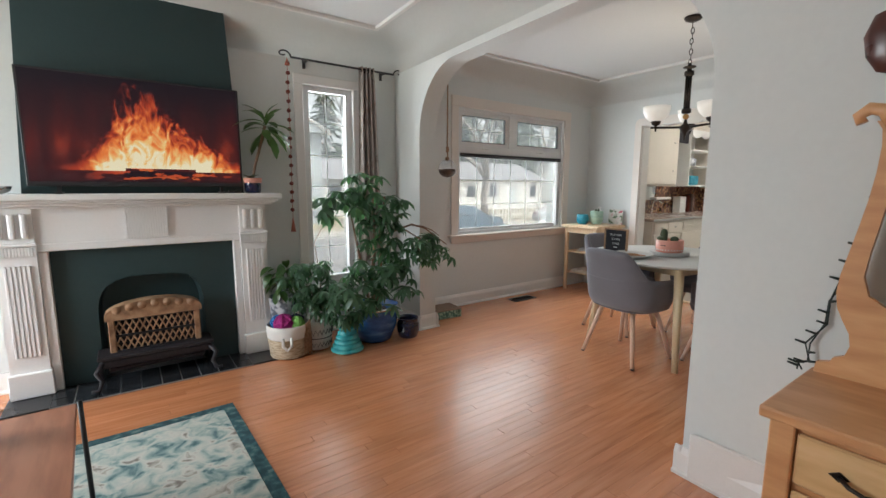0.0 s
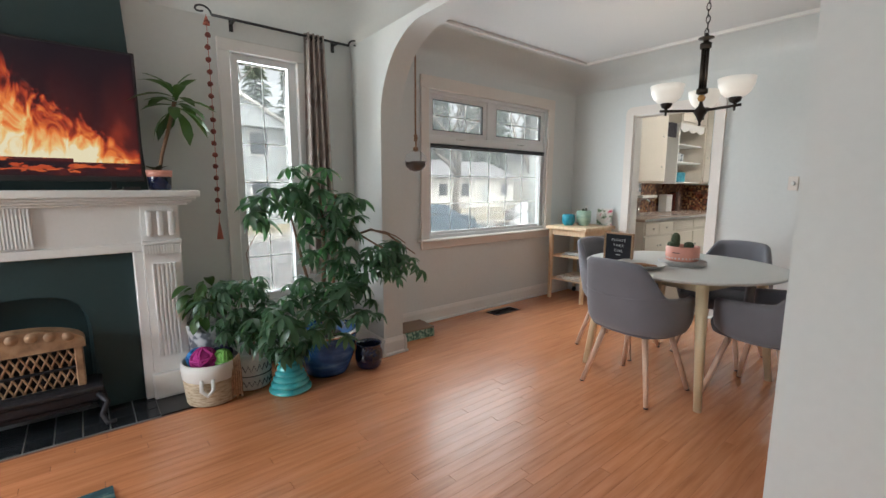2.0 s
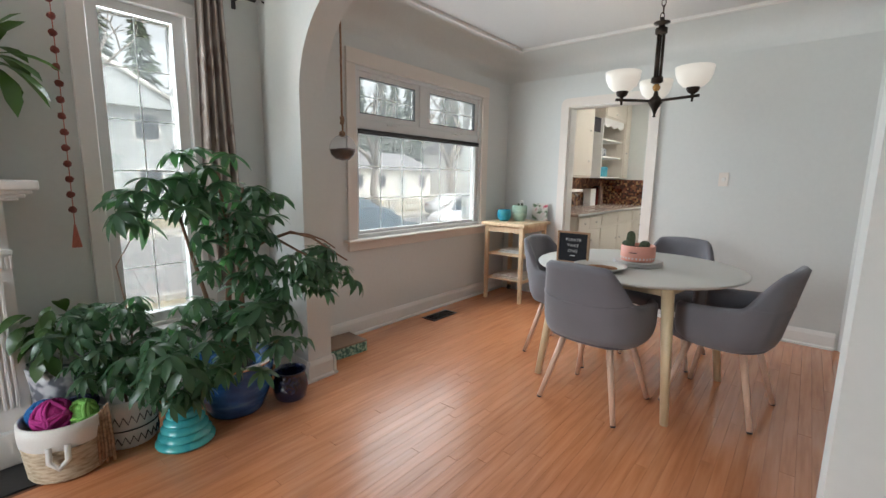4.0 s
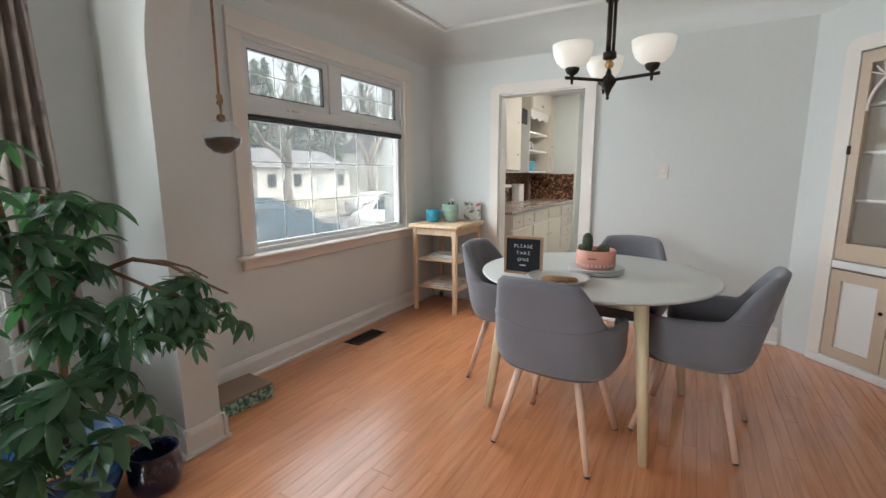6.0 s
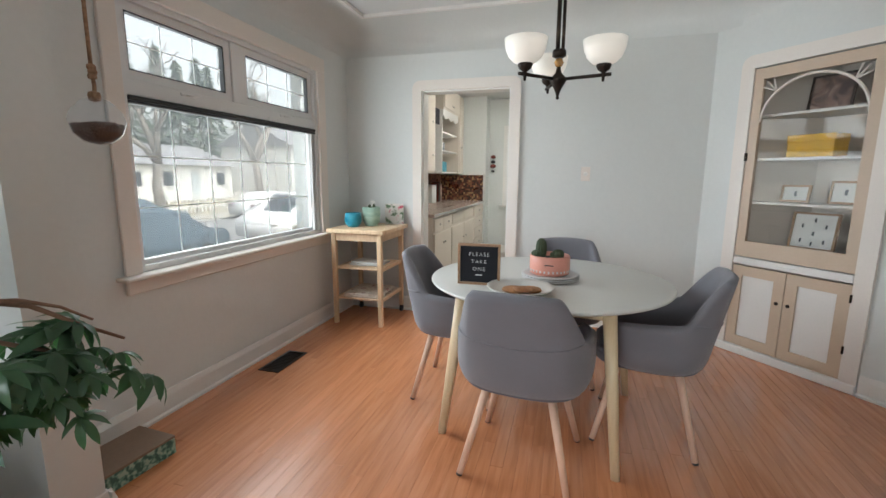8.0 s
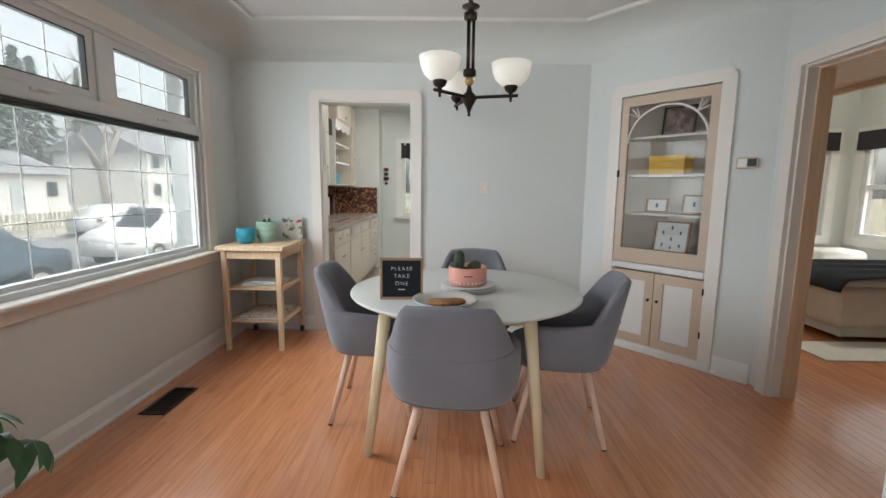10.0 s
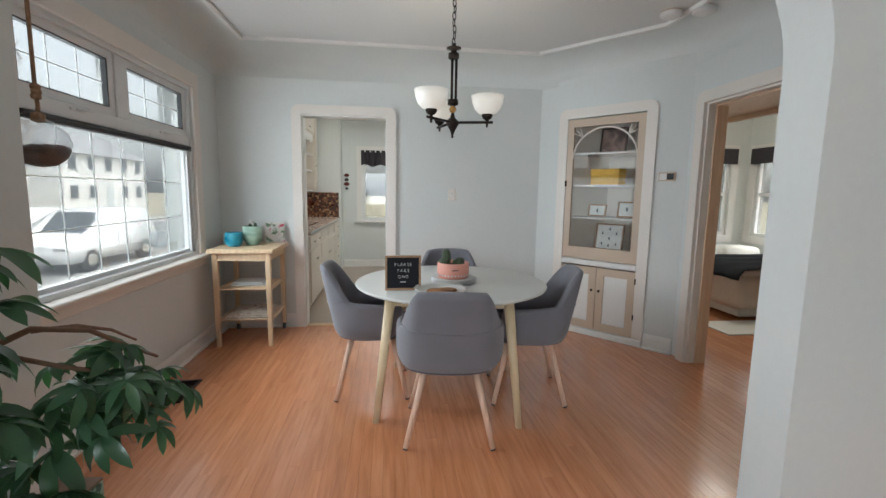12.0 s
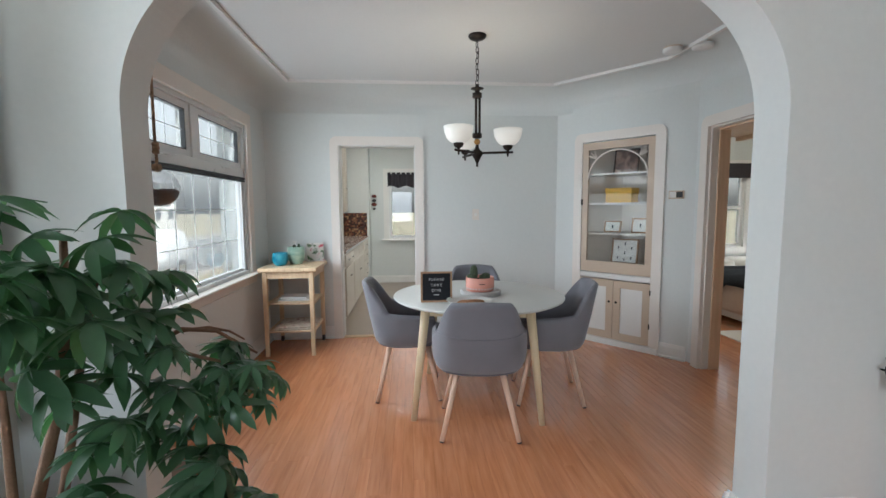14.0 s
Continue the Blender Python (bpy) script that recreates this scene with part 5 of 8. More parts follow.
lathe(bm, [(0, 0.13), (0.071, 0.13)], 24)
part("soil", bm, M["soil"], b2)
cactus((4.85, 3.62, 0.96), 0.065, 0.014)
cactus((4.83, 3.57, 0.96), 0.075, 0.012)
bt = thing("soap_bottle", (4.95, 3.64, 0.835), 0, "white bottle behind the planter", "bottle")
bm = bmesh.new()
lathe(bm, [(0, 0), (0.032, 0), (0.034, 0.01), (0.034, 0.15), (0.022, 0.175), (0.012, 0.18), (0.012, 0.195), (0.018, 0.197), (0.018, 0.215), (0, 0.215)], 24)
part("bottle", bm, M["trim"], bt)
M["floral"] = ramp_mat("floral_print", [(0.36, (0.10, 0.16, 0.08)), (0.45, (0.62, 0.60, 0.55)), (0.56, (0.66, 0.62, 0.58)), (0.64, (0.45, 0.05, 0.09))], 0.55, 16, detail=2, bump=0.02)
cd = thing("greeting_card", (5.01, 3.45, 0.835), -74, "white card with red tulips leaning on the wall", "card")
bm = boxes((-0.085, 0.085, -0.004, 0.004, 0, 0.19))
bmesh.ops.transform(bm, matrix=pose(0, 0, 0, -8), verts=bm.verts)
part("card_front", bm, M["floral"], cd)
for k, (z, w, d) in enumerate(((0.4965, 0.24, 0.30), (0.4965 + 0.0145, 0.2, 0.26))):
    mg = thing("magazine", (4.79 + 0.01 * k, 3.60 + 0.01 * k, z), 4 - 9 * k, "pale magazine lying on the cart's shelf", "magazine", "magazines on the cart")
    part("pages", boxes((-w / 2, w / 2, -d / 2, d / 2, 0, 0.014, 0.002)), M["paper"], mg)
M["weave"] = ramp_mat("woven_mat", [(0.4, (0.50, 0.42, 0.34)), (0.55, (0.66, 0.60, 0.52)), (0.68, (0.35, 0.20, 0.16))], 0.85, 18, detail=3, bump=0.3)
tw = thing("folded_cloth", (4.78, 3.60, 0.2315), 2, "folded pale woven cloth with fringe on the lower shelf", "cloth")
part("fold", boxes((-0.20, 0.20, -0.17, 0.17, 0, 0.018, 0.007), (-0.19, 0.19, -0.165, 0.165, 0.0185, 0.032, 0.006)), M["weave"], tw)
for k in range(14):
    bm = bmesh.new()
    y = -0.16
    x = -0.19 + 0.029 * k
    tube(bm, [(x, -0.165, 0.015), (x, -0.19, 0.012), (x + 0.004, -0.20, -0.012)], 0.004, 5)
    part("fringe", bm, M["weave"], tw)

# ---- hanging glass globe ----
M["rope"] = ramp_mat("jute_rope", [(0.35, (0.20, 0.11, 0.06)), (0.6, (0.36, 0.22, 0.13))], 0.9, 60, bump=0.5)
gx_, gy_ = 2.472, 3.577
gl = thing("hanging_terrarium", (gx_, gy_, CEIL - 0.16), 0, "clear glass globe terrarium hung on a jute rope", "terrarium")
bm = bmesh.new()
tube(bm, [(0, 0, 0.16), (0.001, 0, -0.4), (0, 0.001, -0.79)], 0.0065, 8)
part("rope", bm, M["rope"], gl)
bm = bmesh.new()
for k in range(3):
    lathe(bm, [(0, 0.012), (0.013, 0.008), (0.015, 0), (0.013, -0.008), (0, -0.012)], 14, (0.003 * (k % 2), 0, -0.765 - 0.016 * k))
part("knot", bm, M["rope"], gl)
zg = 1.466 - (CEIL - 0.16)
bm = bmesh.new()
lathe(bm, [(0.02, 0.082), (0.045, 0.072), (0.075, 0.04), (0.088, 0), (0.075, -0.045), (0.045, -0.074), (0.0, -0.085)], 36, (0, 0, zg))
M["globe"] = glass_mat("globe_glass", (0.88, 0.88, 0.88), 0.06)
M["substrate"] = mat("brown_substrate", (0.12, 0.075, 0.06), 0.95, var=0.5, scale=40, fine=160, bump=0.8)
g = part("globe", bm, M["globe"], gl, "clear blown glass globe", True)
bm = bmesh.new()
tube(bm, [(0, 0, -0.79), (0.004, 0, -0.83), (0, 0.002, zg + 0.078)], 0.0065, 8)
lathe(bm, [(0, 0.02), (0.018, 0.014), (0.021, 0), (0.018, -0.014), (0, -0.02)], 14, (0, 0, zg + 0.088))
part("lower_knot", bm, M["rope"], gl)
bm = bmesh.new()
rs = random.Random(3)
prof = [(0, -0.081), (0.043, -0.070), (0.072, -0.043), (0.081, -0.018), (0.07, -0.010), (0.05, -0.018), (0.03, -0.008), (0, -0.014)]
lathe(bm, prof, 30, (0, 0, zg))
for vv in bm.verts:
    if vv.co.z > zg - 0.025:
        vv.co.z += rs.uniform(-0.006, 0.008)
part("soil", bm, M["substrate"], gl, "brown potting soil")

# ---- shoe box by the pier ----
M["card"] = mat("brown_card", (0.24, 0.16, 0.11), 0.8, var=0.1, scale=8)
M["mint"] = ramp_mat("mint_pattern", [(0.42, (0.06, 0.14, 0.11)), (0.5, (0.16, 0.32, 0.24)), (0.6, (0.40, 0.52, 0.40))], 0.6, 45, detail=1, bump=0.02)
fb = thing("flat_box", (2.52, 3.735, 0.0), -4, "flat brown box with a mint patterned edge on the floor", "box")
part("tray", boxes((-0.17, 0.17, -0.115, 0.115, 0.001, 0.075, 0.002)), M["mint"], fb)
part("lid", boxes((-0.171, 0.171, -0.116, 0.116, 0.076, 0.088, 0.002)), M["card"], fb)


# ---- leaves ----
def leaf_green(name, a, b):
    m = mat(name, a, 0.32, var=0.28, scale=9, fine=70, bump=0.06, spread=0.7, spec=0.5)
    n = m.node_tree.nodes
    p = n["Principled BSDF"]
    tl = n.new("ShaderNodeBsdfTranslucent")
    tl.inputs[0].default_value = (*b, 1)
    mx = n.new("ShaderNodeMixShader")
    mx.inputs[0].default_value = 0.28
    link(m, p.outputs[0], mx.inputs[1])
    link(m, tl.outputs[0], mx.inputs[2])
    link(m, mx.outputs[0], n["Material Output"].inputs["Surface"])
    return m


M["leaf"] = leaf_green("umbrella_leaf", (0.050, 0.108, 0.056), (0.09, 0.24, 0.07))
M["leaf2"] = leaf_green("fresh_leaf", (0.05, 0.105, 0.03), (0.10, 0.22, 0.03))
M["stem"] = mat("brown_stem", (0.20, 0.11, 0.065), 0.7, var=0.2, scale=20, fine=120, bump=0.3)
M["stemg"] = mat("green_stem", (0.09, 0.11, 0.045), 0.6, var=0.2, scale=20)


def leaflet(bm, m, length, width, droop, peak=1.0):
    """One folded, pointed leaflet along +x of the pose m."""
    S = 5
    rows = []
    for k in range(S + 1):
        f = k / S
        w = width * math.sin(math.pi * min(1, f ** peak * 0.93 + 0.05)) ** 0.8 if k < S else 0.0
        x = length * f * math.cos(droop * f * 0.6)
        z = -length * f * math.sin(droop * f * 0.9)
        rows.append([bm.verts.new(m @ Vector((x, s * w / 2, z + abs(s) * w * 0.14))) for s in ((-1, 0, 1) if w > 0 else (0,))])
    for a, b in zip(rows, rows[1:]):
        if len(b) == 3:
            for j in (0, 1):
                bm.faces.new((a[j], a[j + 1], b[j + 1], b[j])).smooth = True
        else:
            for j in (0, 1):
                bm.faces.new((a[j], a[j + 1], b[0])).smooth = True


def palmate(seed, size, count, droop):
    """A hand of leaflets on its petiole; the origin lies at the petiole's foot."""
    rs = random.Random(seed)
    bm = bmesh.new()
    pet = size * 0.9
    tip = Vector((pet * 0.85, 0, pet * 0.3))
    tube(bm, [(0, 0, 0), (pet * 0.45, 0, pet * 0.22), tip], 0.0022, 4, 0.0016)
    for k in range(count):
        a = math.tau * k / count + rs.uniform(-0.15, 0.15)
        m = Matrix.Translation(tip) @ pose(0, 0, 0, 0, rs.uniform(-2, 24), math.degrees(a))
        leaflet(bm, m, size * rs.uniform(0.85, 1.12), size * 0.33, droop + rs.uniform(-0.2, 0.3))
    me = bpy.data.meshes.new("leaf")
    bm.to_mesh(me)
    bm.free()
    return me


def strap(seed, length, width, droop, peak=1.0):
    bm = bmesh.new()
    leaflet(bm, pose(0, 0, 0), length, width, droop, peak)
    me = bpy.data.meshes.new("leaf")
    bm.to_mesh(me)
    bm.free()
    return me


HANDS = [palmate(k, 0.118, 7 + k % 2, 0.5) for k in range(4)]
SMALL = [palmate(20 + k, 0.085, 7, 0.7) for k in range(3)]
for me in HANDS + SMALL:
    me.materials.append(M["leaf"])


def foliage(plant, origin, blobs, meshes, seed):
    """Leaves spread through egg-shaped masses and turned outward, as parts of the plant."""
    rs = random.Random(seed)
    o = Vector(origin)
    for (x, y, z), (rx, ry, rz), n in blobs:
        for k in range(int(n * 0.95)):
            while True:
                d = Vector((rs.uniform(-1, 1), rs.uniform(-1, 1), rs.uniform(-1, 1)))
                if 0.25 < d.length < 1:
                    break
            at = Vector((x + d.x * rx, y + d.y * ry, z + d.z * rz)) - o
            yaw = math.degrees(math.atan2(d.y * ry, d.x * rx)) + rs.uniform(-35, 35)
            ob = new("leaf", rs.choice(meshes))
            ob.parent = plant
            ob.matrix_local = pose(*at, rs.uniform(-25, 25), rs.uniform(-15, 40), yaw) @ Matrix.Scale(rs.uniform(0.68, 1.06), 4)


def pot_part(plant, prof, material, name="pot", label="", at=(0, 0, 0)):
    bm = bmesh.new()
    lathe(bm, prof, 40, at)
    return part(name, bm, material, plant, label)


M["blue"] = ramp_mat("blue_glaze", [(0.3, (0.012, 0.045, 0.16)), (0.55, (0.03, 0.10, 0.27)), (0.75, (0.10, 0.22, 0.40))], 0.18, 7, stretch=(1, 1, 3), bump=0.1)
M["navy"] = mat("navy_glaze", (0.010, 0.014, 0.045), 0.12, var=0.3, scale=8, coat=0.5)
M["teal"] = ramp_mat("teal_glaze", [(0.3, (0.03, 0.25, 0.27)), (0.55, (0.08, 0.40, 0.40)), (0.75, (0.18, 0.52, 0.50))], 0.25, 9, bump=0.1)
M["wicker"] = ramp_mat("seagrass_weave", [(0.35, (0.36, 0.27, 0.17)), (0.6, (0.58, 0.48, 0.34))], 0.85, 26, stretch=(1, 1, 4), bump=0.6)
M["cloth"] = mat("white_cotton", (0.68, 0.66, 0.62), 0.9, var=0.06, fine=200, bump=0.2)

# big umbrella plant
O = (1.66, 3.52, 0.0)
ub = thing("umbrella_plant", O, 0, "tall schefflera with drooping palmate leaves in a blue glazed pot", "plant")
pt_ = pot_part(ub, [(0, 0.004), (0.135, 0.004), (0.15, 0.02), (0.19, 0.13), (0.205, 0.24), (0.215, 0.29), (0.212, 0.305), (0.195, 0.305), (0.185, 0.27), (0, 0.26)], M["blue"], label="blue glazed ceramic pot")
pot_part(ub, [(0.206, 0.285), (0.219, 0.288), (0.220, 0.306), (0.205, 0.308)], M["chrome"], "rim", "pale glazed rim")
pot_part(ub, [(0, 0.27), (0.19, 0.262)], M["soil"], "soil")


def stem(plant, pts, r0, r1, m="stem"):
    bm = bmesh.new()
    tube(bm, pts, r0, 8, r1)
    part("branch", bm, M[m], plant)


stem(ub, [(0.0, 0, 0.26), (-0.02, -0.02, 0.55), (-0.04, -0.12, 0.85), (-0.09, -0.20, 1.12), (-0.11, -0.22, 1.3)], 0.02, 0.008)
stem(ub, [(0.03, 0.02, 0.26), (0.04, -0.06, 0.6), (-0.01, -0.16, 0.95), (0.0, -0.22, 1.22)], 0.017, 0.007)
stem(ub, [(-0.03, 0.0, 0.26), (-0.12, -0.06, 0.6), (-0.22, -0.15, 0.9), (-0.28, -0.2, 1.1)], 0.014, 0.006)
stem(ub, [(-0.03, -0.14, 0.86), (0.08, -0.24, 0.95), (0.18, -0.33, 1.0), (0.26, -0.40, 0.97), (0.34, -0.44, 0.90), (0.42, -0.47, 0.84)], 0.010, 0.004)
stem(ub, [(0.18, -0.33, 0.995), (0.25, -0.38, 0.985), (0.31, -0.42, 0.955), (0.36, -0.45, 0.91)], 0.006, 0.003)
stem(ub, [(0.12, -0.28, 0.97), (0.20, -0.38, 0.90), (0.30, -0.44, 0.84), (0.38, -0.48, 0.77)], 0.007, 0.003)
foliage(ub, O, [((1.55, 3.30, 1.27), (0.15, 0.14, 0.14), 18), ((1.34, 3.32, 1.14), (0.16, 0.15, 0.12), 18), ((1.63, 3.28, 1.08), (0.15, 0.16, 0.15), 20), ((1.50, 3.24, 0.94), (0.17, 0.17, 0.12), 13),
               ((1.50, 3.20, 0.70), (0.21, 0.19, 0.14), 30), ((1.36, 3.17, 0.55), (0.20, 0.17, 0.13), 20), ((1.60, 3.04, 0.52), (0.11, 0.10, 0.10), 12), ((1.86, 3.14, 0.90), (0.09, 0.08, 0.07), 5)], HANDS, 11)
foliage(ub, O, [((1.90, 3.06, 0.81), (0.11, 0.09, 0.08), 15), ((1.97, 3.04, 0.74), (0.08, 0.08, 0.09), 17), ((1.84, 3.08, 0.88), (0.12, 0.09, 0.05), 7)], SMALL, 12)

# teal pot plant
O = (1.36, 3.40, 0.0)
tp = thing("potted_plant", O, 0, "bushy green plant in a ribbed turquoise pot on the floor", "plant")
pr = [(0, 0.004)]
for k in range(5):
    r = 0.128 - 0.013 * k
    pr += [(r - 0.016, 0.004 + 0.033 * k), (r, 0.010 + 0.033 * k), (r, 0.020 + 0.033 * k), (r - 0.024, 0.035 + 0.033 * k)]
pr += [(0.07, 0.185), (0.072, 0.195), (0.062, 0.195), (0.058, 0.17), (0, 0.17)]
pot_part(tp, pr, M["teal"], label="stepped turquoise glazed pot")
stem(tp, [(0, 0, 0.17), (0.02, 0.01, 0.3), (0.0, 0.0, 0.45)], 0.008, 0.004, "stemg")
foliage(tp, O, [((1.36, 3.38, 0.36), (0.17, 0.14, 0.13), 46)], SMALL, 13)

# plants behind the basket
O = (0.99, 3.78, 0.0)
pa = thing("potted_plant", O, 0, "leafy green plant in a grey patterned pot beside the mantel", "plant")
M["greypot"] = ramp_mat("grey_patterned_pot", [(0.42, (0.12, 0.13, 0.15)), (0.5, (0.40, 0.40, 0.42)), (0.6, (0.55, 0.55, 0.55))], 0.5, 22, detail=1, bump=0.05)
pot_part(pa, [(0, 0.004), (0.09, 0.004), (0.10, 0.02), (0.115, 0.34), (0.125, 0.42), (0.118, 0.42), (0.108, 0.38), (0, 0.37)], M["greypot"])
LEAVES = [strap(k, 0.11, 0.06, 0.7) for k in range(2)]
for me in LEAVES:
    me.materials.append(M["leaf2"])
foliage(pa, O, [((0.99, 3.74, 0.60), (0.12, 0.10, 0.12), 40), ((0.95, 3.70, 0.55), (0.08, 0.08, 0.08), 16)], LEAVES, 14)
stem(pa, [(0, 0, 0.37), (0.01, -0.02, 0.5), (-0.01, -0.03, 0.62)], 0.006, 0.003, "stemg")
O = (1.19, 3.62, 0.0)
pb = thing("potted_plant", O, 0, "trailing green plant in a white pot with a black zigzag pattern", "plant")
vs_ = pot_part(pb, [(0, 0.004), (0.105, 0.004), (0.115, 0.02), (0.125, 0.20), (0.125, 0.24), (0.117, 0.24), (0.112, 0.2), (0, 0.19)], M["cloth"], label="white pot")
for z, am in ((0.05, 0.018), (0.10, 0.0), (0.15, 0.02)):
    bm = bmesh.new()
    pts = [((0.1165 + 0.006 * z / 0.1) * math.cos(math.tau * k / 48), (0.1165 + 0.006 * z / 0.1) * math.sin(math.tau * k / 48), z + am * (1 if k % 2 else -1)) for k in range(49)]
    tube(bm, pts, 0.0035, 4)
    part("zigzag", bm, M["black"], pb)
stem(pb, [(0, 0, 0.19), (-0.02, -0.01, 0.4), (-0.05, -0.02, 0.62)], 0.007, 0.004)
stem(pb, [(0.02, 0, 0.19), (0.05, 0.0, 0.55), (0.02, 0.03, 0.85), (0.10, 0.05, 0.98)], 0.005, 0.002)
foliage(pb, O, [((1.12, 3.58, 0.58), (0.16, 0.13, 0.15), 44), ((1.22, 3.58, 0.40), (0.14, 0.12, 0.14), 34), ((1.08, 3.52, 0.42), (0.08, 0.07, 0.12), 14)], SMALL, 15)
M["petal"] = mat("yellow_petal", (0.70, 0.42, 0.02), 0.6, var=0.2, scale=30)
fl = strap(5, 0.035, 0.018, 0.4)
fl.materials.append(M["petal"])
for k in range(14):
    ob = new("petal", fl)
    ob.parent = pb
    ob.matrix_local = pose(0.02 + 0.02 * (k % 2), -0.13, 0.33, 20, -30, 360 * k / 14)

# basket of yarn
bs = thing("storage_basket", (0.955, 3.575, 0.0), 0, "woven seagrass basket with white cotton rim and handles", "basket")
pr = [(0, 0.004), (0.125, 0.004)]
for k in range(7):
    pr += [(0.135 + 0.002 * k, 0.008 + 0.021 * k), (0.141 + 0.002 * k, 0.0185 + 0.021 * k)]
pot_part(bs, pr + [(0.150, 0.155), (0.146, 0.155), (0.13, 0.02), (0, 0.012)], M["wicker"], "weave")
pot_part(bs, [(0.150, 0.155), (0.157, 0.165), (0.160, 0.215), (0.157, 0.252), (0.150, 0.256), (0.146, 0.25), (0.147, 0.155)], M["cloth"], "rim_band", "white cotton rim")
for a in (250, 70):
    bm = bmesh.new()
    ca, sa = math.cos(radians(a)), math.sin(radians(a))
    tube(bm, [(0.155 * ca - 0.03 * sa, 0.155 * sa + 0.03 * ca, 0.18), (0.168 * ca - 0.03 * sa, 0.168 * sa + 0.03 * ca, 0.12), (0.172 * ca, 0.172 * sa, 0.09), (0.168 * ca + 0.03 * sa, 0.168 * sa - 0.03 * ca, 0.12), (0.155 * ca + 0.03 * sa, 0.155 * sa - 0.03 * ca, 0.18)], 0.011, 8)
    part("handle", bm, M["cloth"], bs)
for nm, col, at, r, sd in (("magenta", (0.42, 0.03, 0.22), (-0.04, -0.03, 0.26), 0.075, 1), ("lime", (0.24, 0.52, 0.12), (0.05, -0.06, 0.255), 0.055, 2), ("blue", (0.03, 0.16, 0.42), (-0.06, 0.05, 0.25), 0.06, 3), ("navy", (0.03, 0.03, 0.08), (0.07, 0.02, 0.25), 0.06, 4)):
    yn = thing("yarn_ball", (0.955 + at[0], 3.575 + at[1], at[2]), 0, nm + " ball of wool in the basket", "yarn", "wool in the basket")
    my = mat("wool_" + nm, col, 0.95, var=0.25, scale=40, fine=200, bump=0.5)
    rs = random.Random(sd)
    for k in range(9):
        q = pose(0, 0, 0, rs.uniform(0, 180), rs.uniform(0, 180), rs.uniform(0, 180))
        bm = bmesh.new()
        tube(bm, [q @ Vector((r * 0.92 * math.cos(math.tau * j / 20), r * 0.92 * math.sin(math.tau * j / 20), 0.006 * math.sin(j))) for j in range(21)], 0.0085, 6)
        part("strand", bm, my, yn)
    bm = bmesh.new()
    lathe(bm, [(0, -r * 0.88), (r * 0.6, -r * 0.65), (r * 0.88, 0), (r * 0.6, r * 0.65), (0, r * 0.88)], 16)
    part("core", bm, my, yn)
tg = thing("beaded_tassel", (1.06, 3.45, 0.0), 0, "tan beaded tassel hanging against the basket", "tassel")
for k in range(5):
    bm = bmesh.new()
    tube(bm, [(0.01 * k - 0.02, 0.0, 0.25 + 0.01 * k), (0.012 * k - 0.024, -0.01, 0.15), (0.013 * k - 0.026, -0.004, 0.02 + 0.02 * (k % 2))], 0.006, 6)
    part("strand", bm, M["rope"], tg)

nv = thing("plant_pot", (1.925, 3.40, 0.0), 0, "empty navy glazed plant pot on the floor", "pot")
pot_part(nv, [(0, 0.004), (0.075, 0.004), (0.085, 0.015), (0.098, 0.07), (0.096, 0.12), (0.086, 0.145), (0.088, 0.168), (0.092, 0.174), (0.084, 0.174), (0.078, 0.15), (0.086, 0.08), (0.07, 0.03), (0, 0.03)], M["navy"], "vessel")

# ---- on the mantel ----
MZ = 1.245
pm = thing("succulent_plant", (0.80, 3.78, MZ), 0, "leafy dracaena on a bare stem in a pink and navy pot", "plant")
pot_part(pm, [(0, 0), (0.050, 0), (0.056, 0.01), (0.060, 0.075)], M["navy"], label="navy glazed lower pot")
pot_part(pm, [(0.060, 0.075), (0.063, 0.078), (0.066, 0.112), (0.06, 0.112), (0.056, 0.09), (0, 0.09)], M["pink"], "pot_rim", "pink pot rim")
stem(pm, [(0.0, 0, 0.09), (0.02, -0.01, 0.2), (0.06, -0.02, 0.34), (0.10, -0.04, 0.50)], 0.009, 0.011)
ST = [strap(k, 0.17 + 0.025 * k, 0.062, 0.45 + 0.2 * k, 1.9) for k in range(3)]
for me in ST:
    me.materials.append(M["leaf2"])
rs = random.Random(8)
for k in range(23):
    ob = new("leaf", ST[(k * 7) % 3])
    ob.parent = pm
    ob.matrix_local = pose(0.10 + rs.uniform(-0.01, 0.01), -0.04, 0.43 + 0.005 * k, 0, -66 + 100 * (1 - k / 23) + rs.uniform(-16, 16), 137.5 * k + rs.uniform(-20, 20))
ST2 = strap(9, 0.075, 0.03, 0.4)
ST2.materials.append(M["cactus"])
for k in range(10):
    ob = new("leaf", ST2)
    ob.parent = pm
    ob.matrix_local = pose(-0.015, -0.01, 0.10, 0, -50 + 3 * (k % 4), 36 * k)
dk = thing("small_tray", (0.66, 3.73, MZ), 0, "small white and black box on the mantel", "box")
part("lid", boxes((-0.04, 0.04, -0.02, 0.02, 0.0, 0.018, 0.003)), M["black"], dk)
wb = thing("metal_bowl", (-0.60, 3.76, MZ), 0, "small hammered silver bowl on the mantel", "bowl")
bm = bmesh.new()
lathe(bm, [(0, 0.004), (0.05, 0.004), (0.075, 0.02), (0.085, 0.045), (0.081, 0.045), (0.07, 0.022), (0, 0.01)], 32)
part("vessel", bm, M["chrome"], wb)

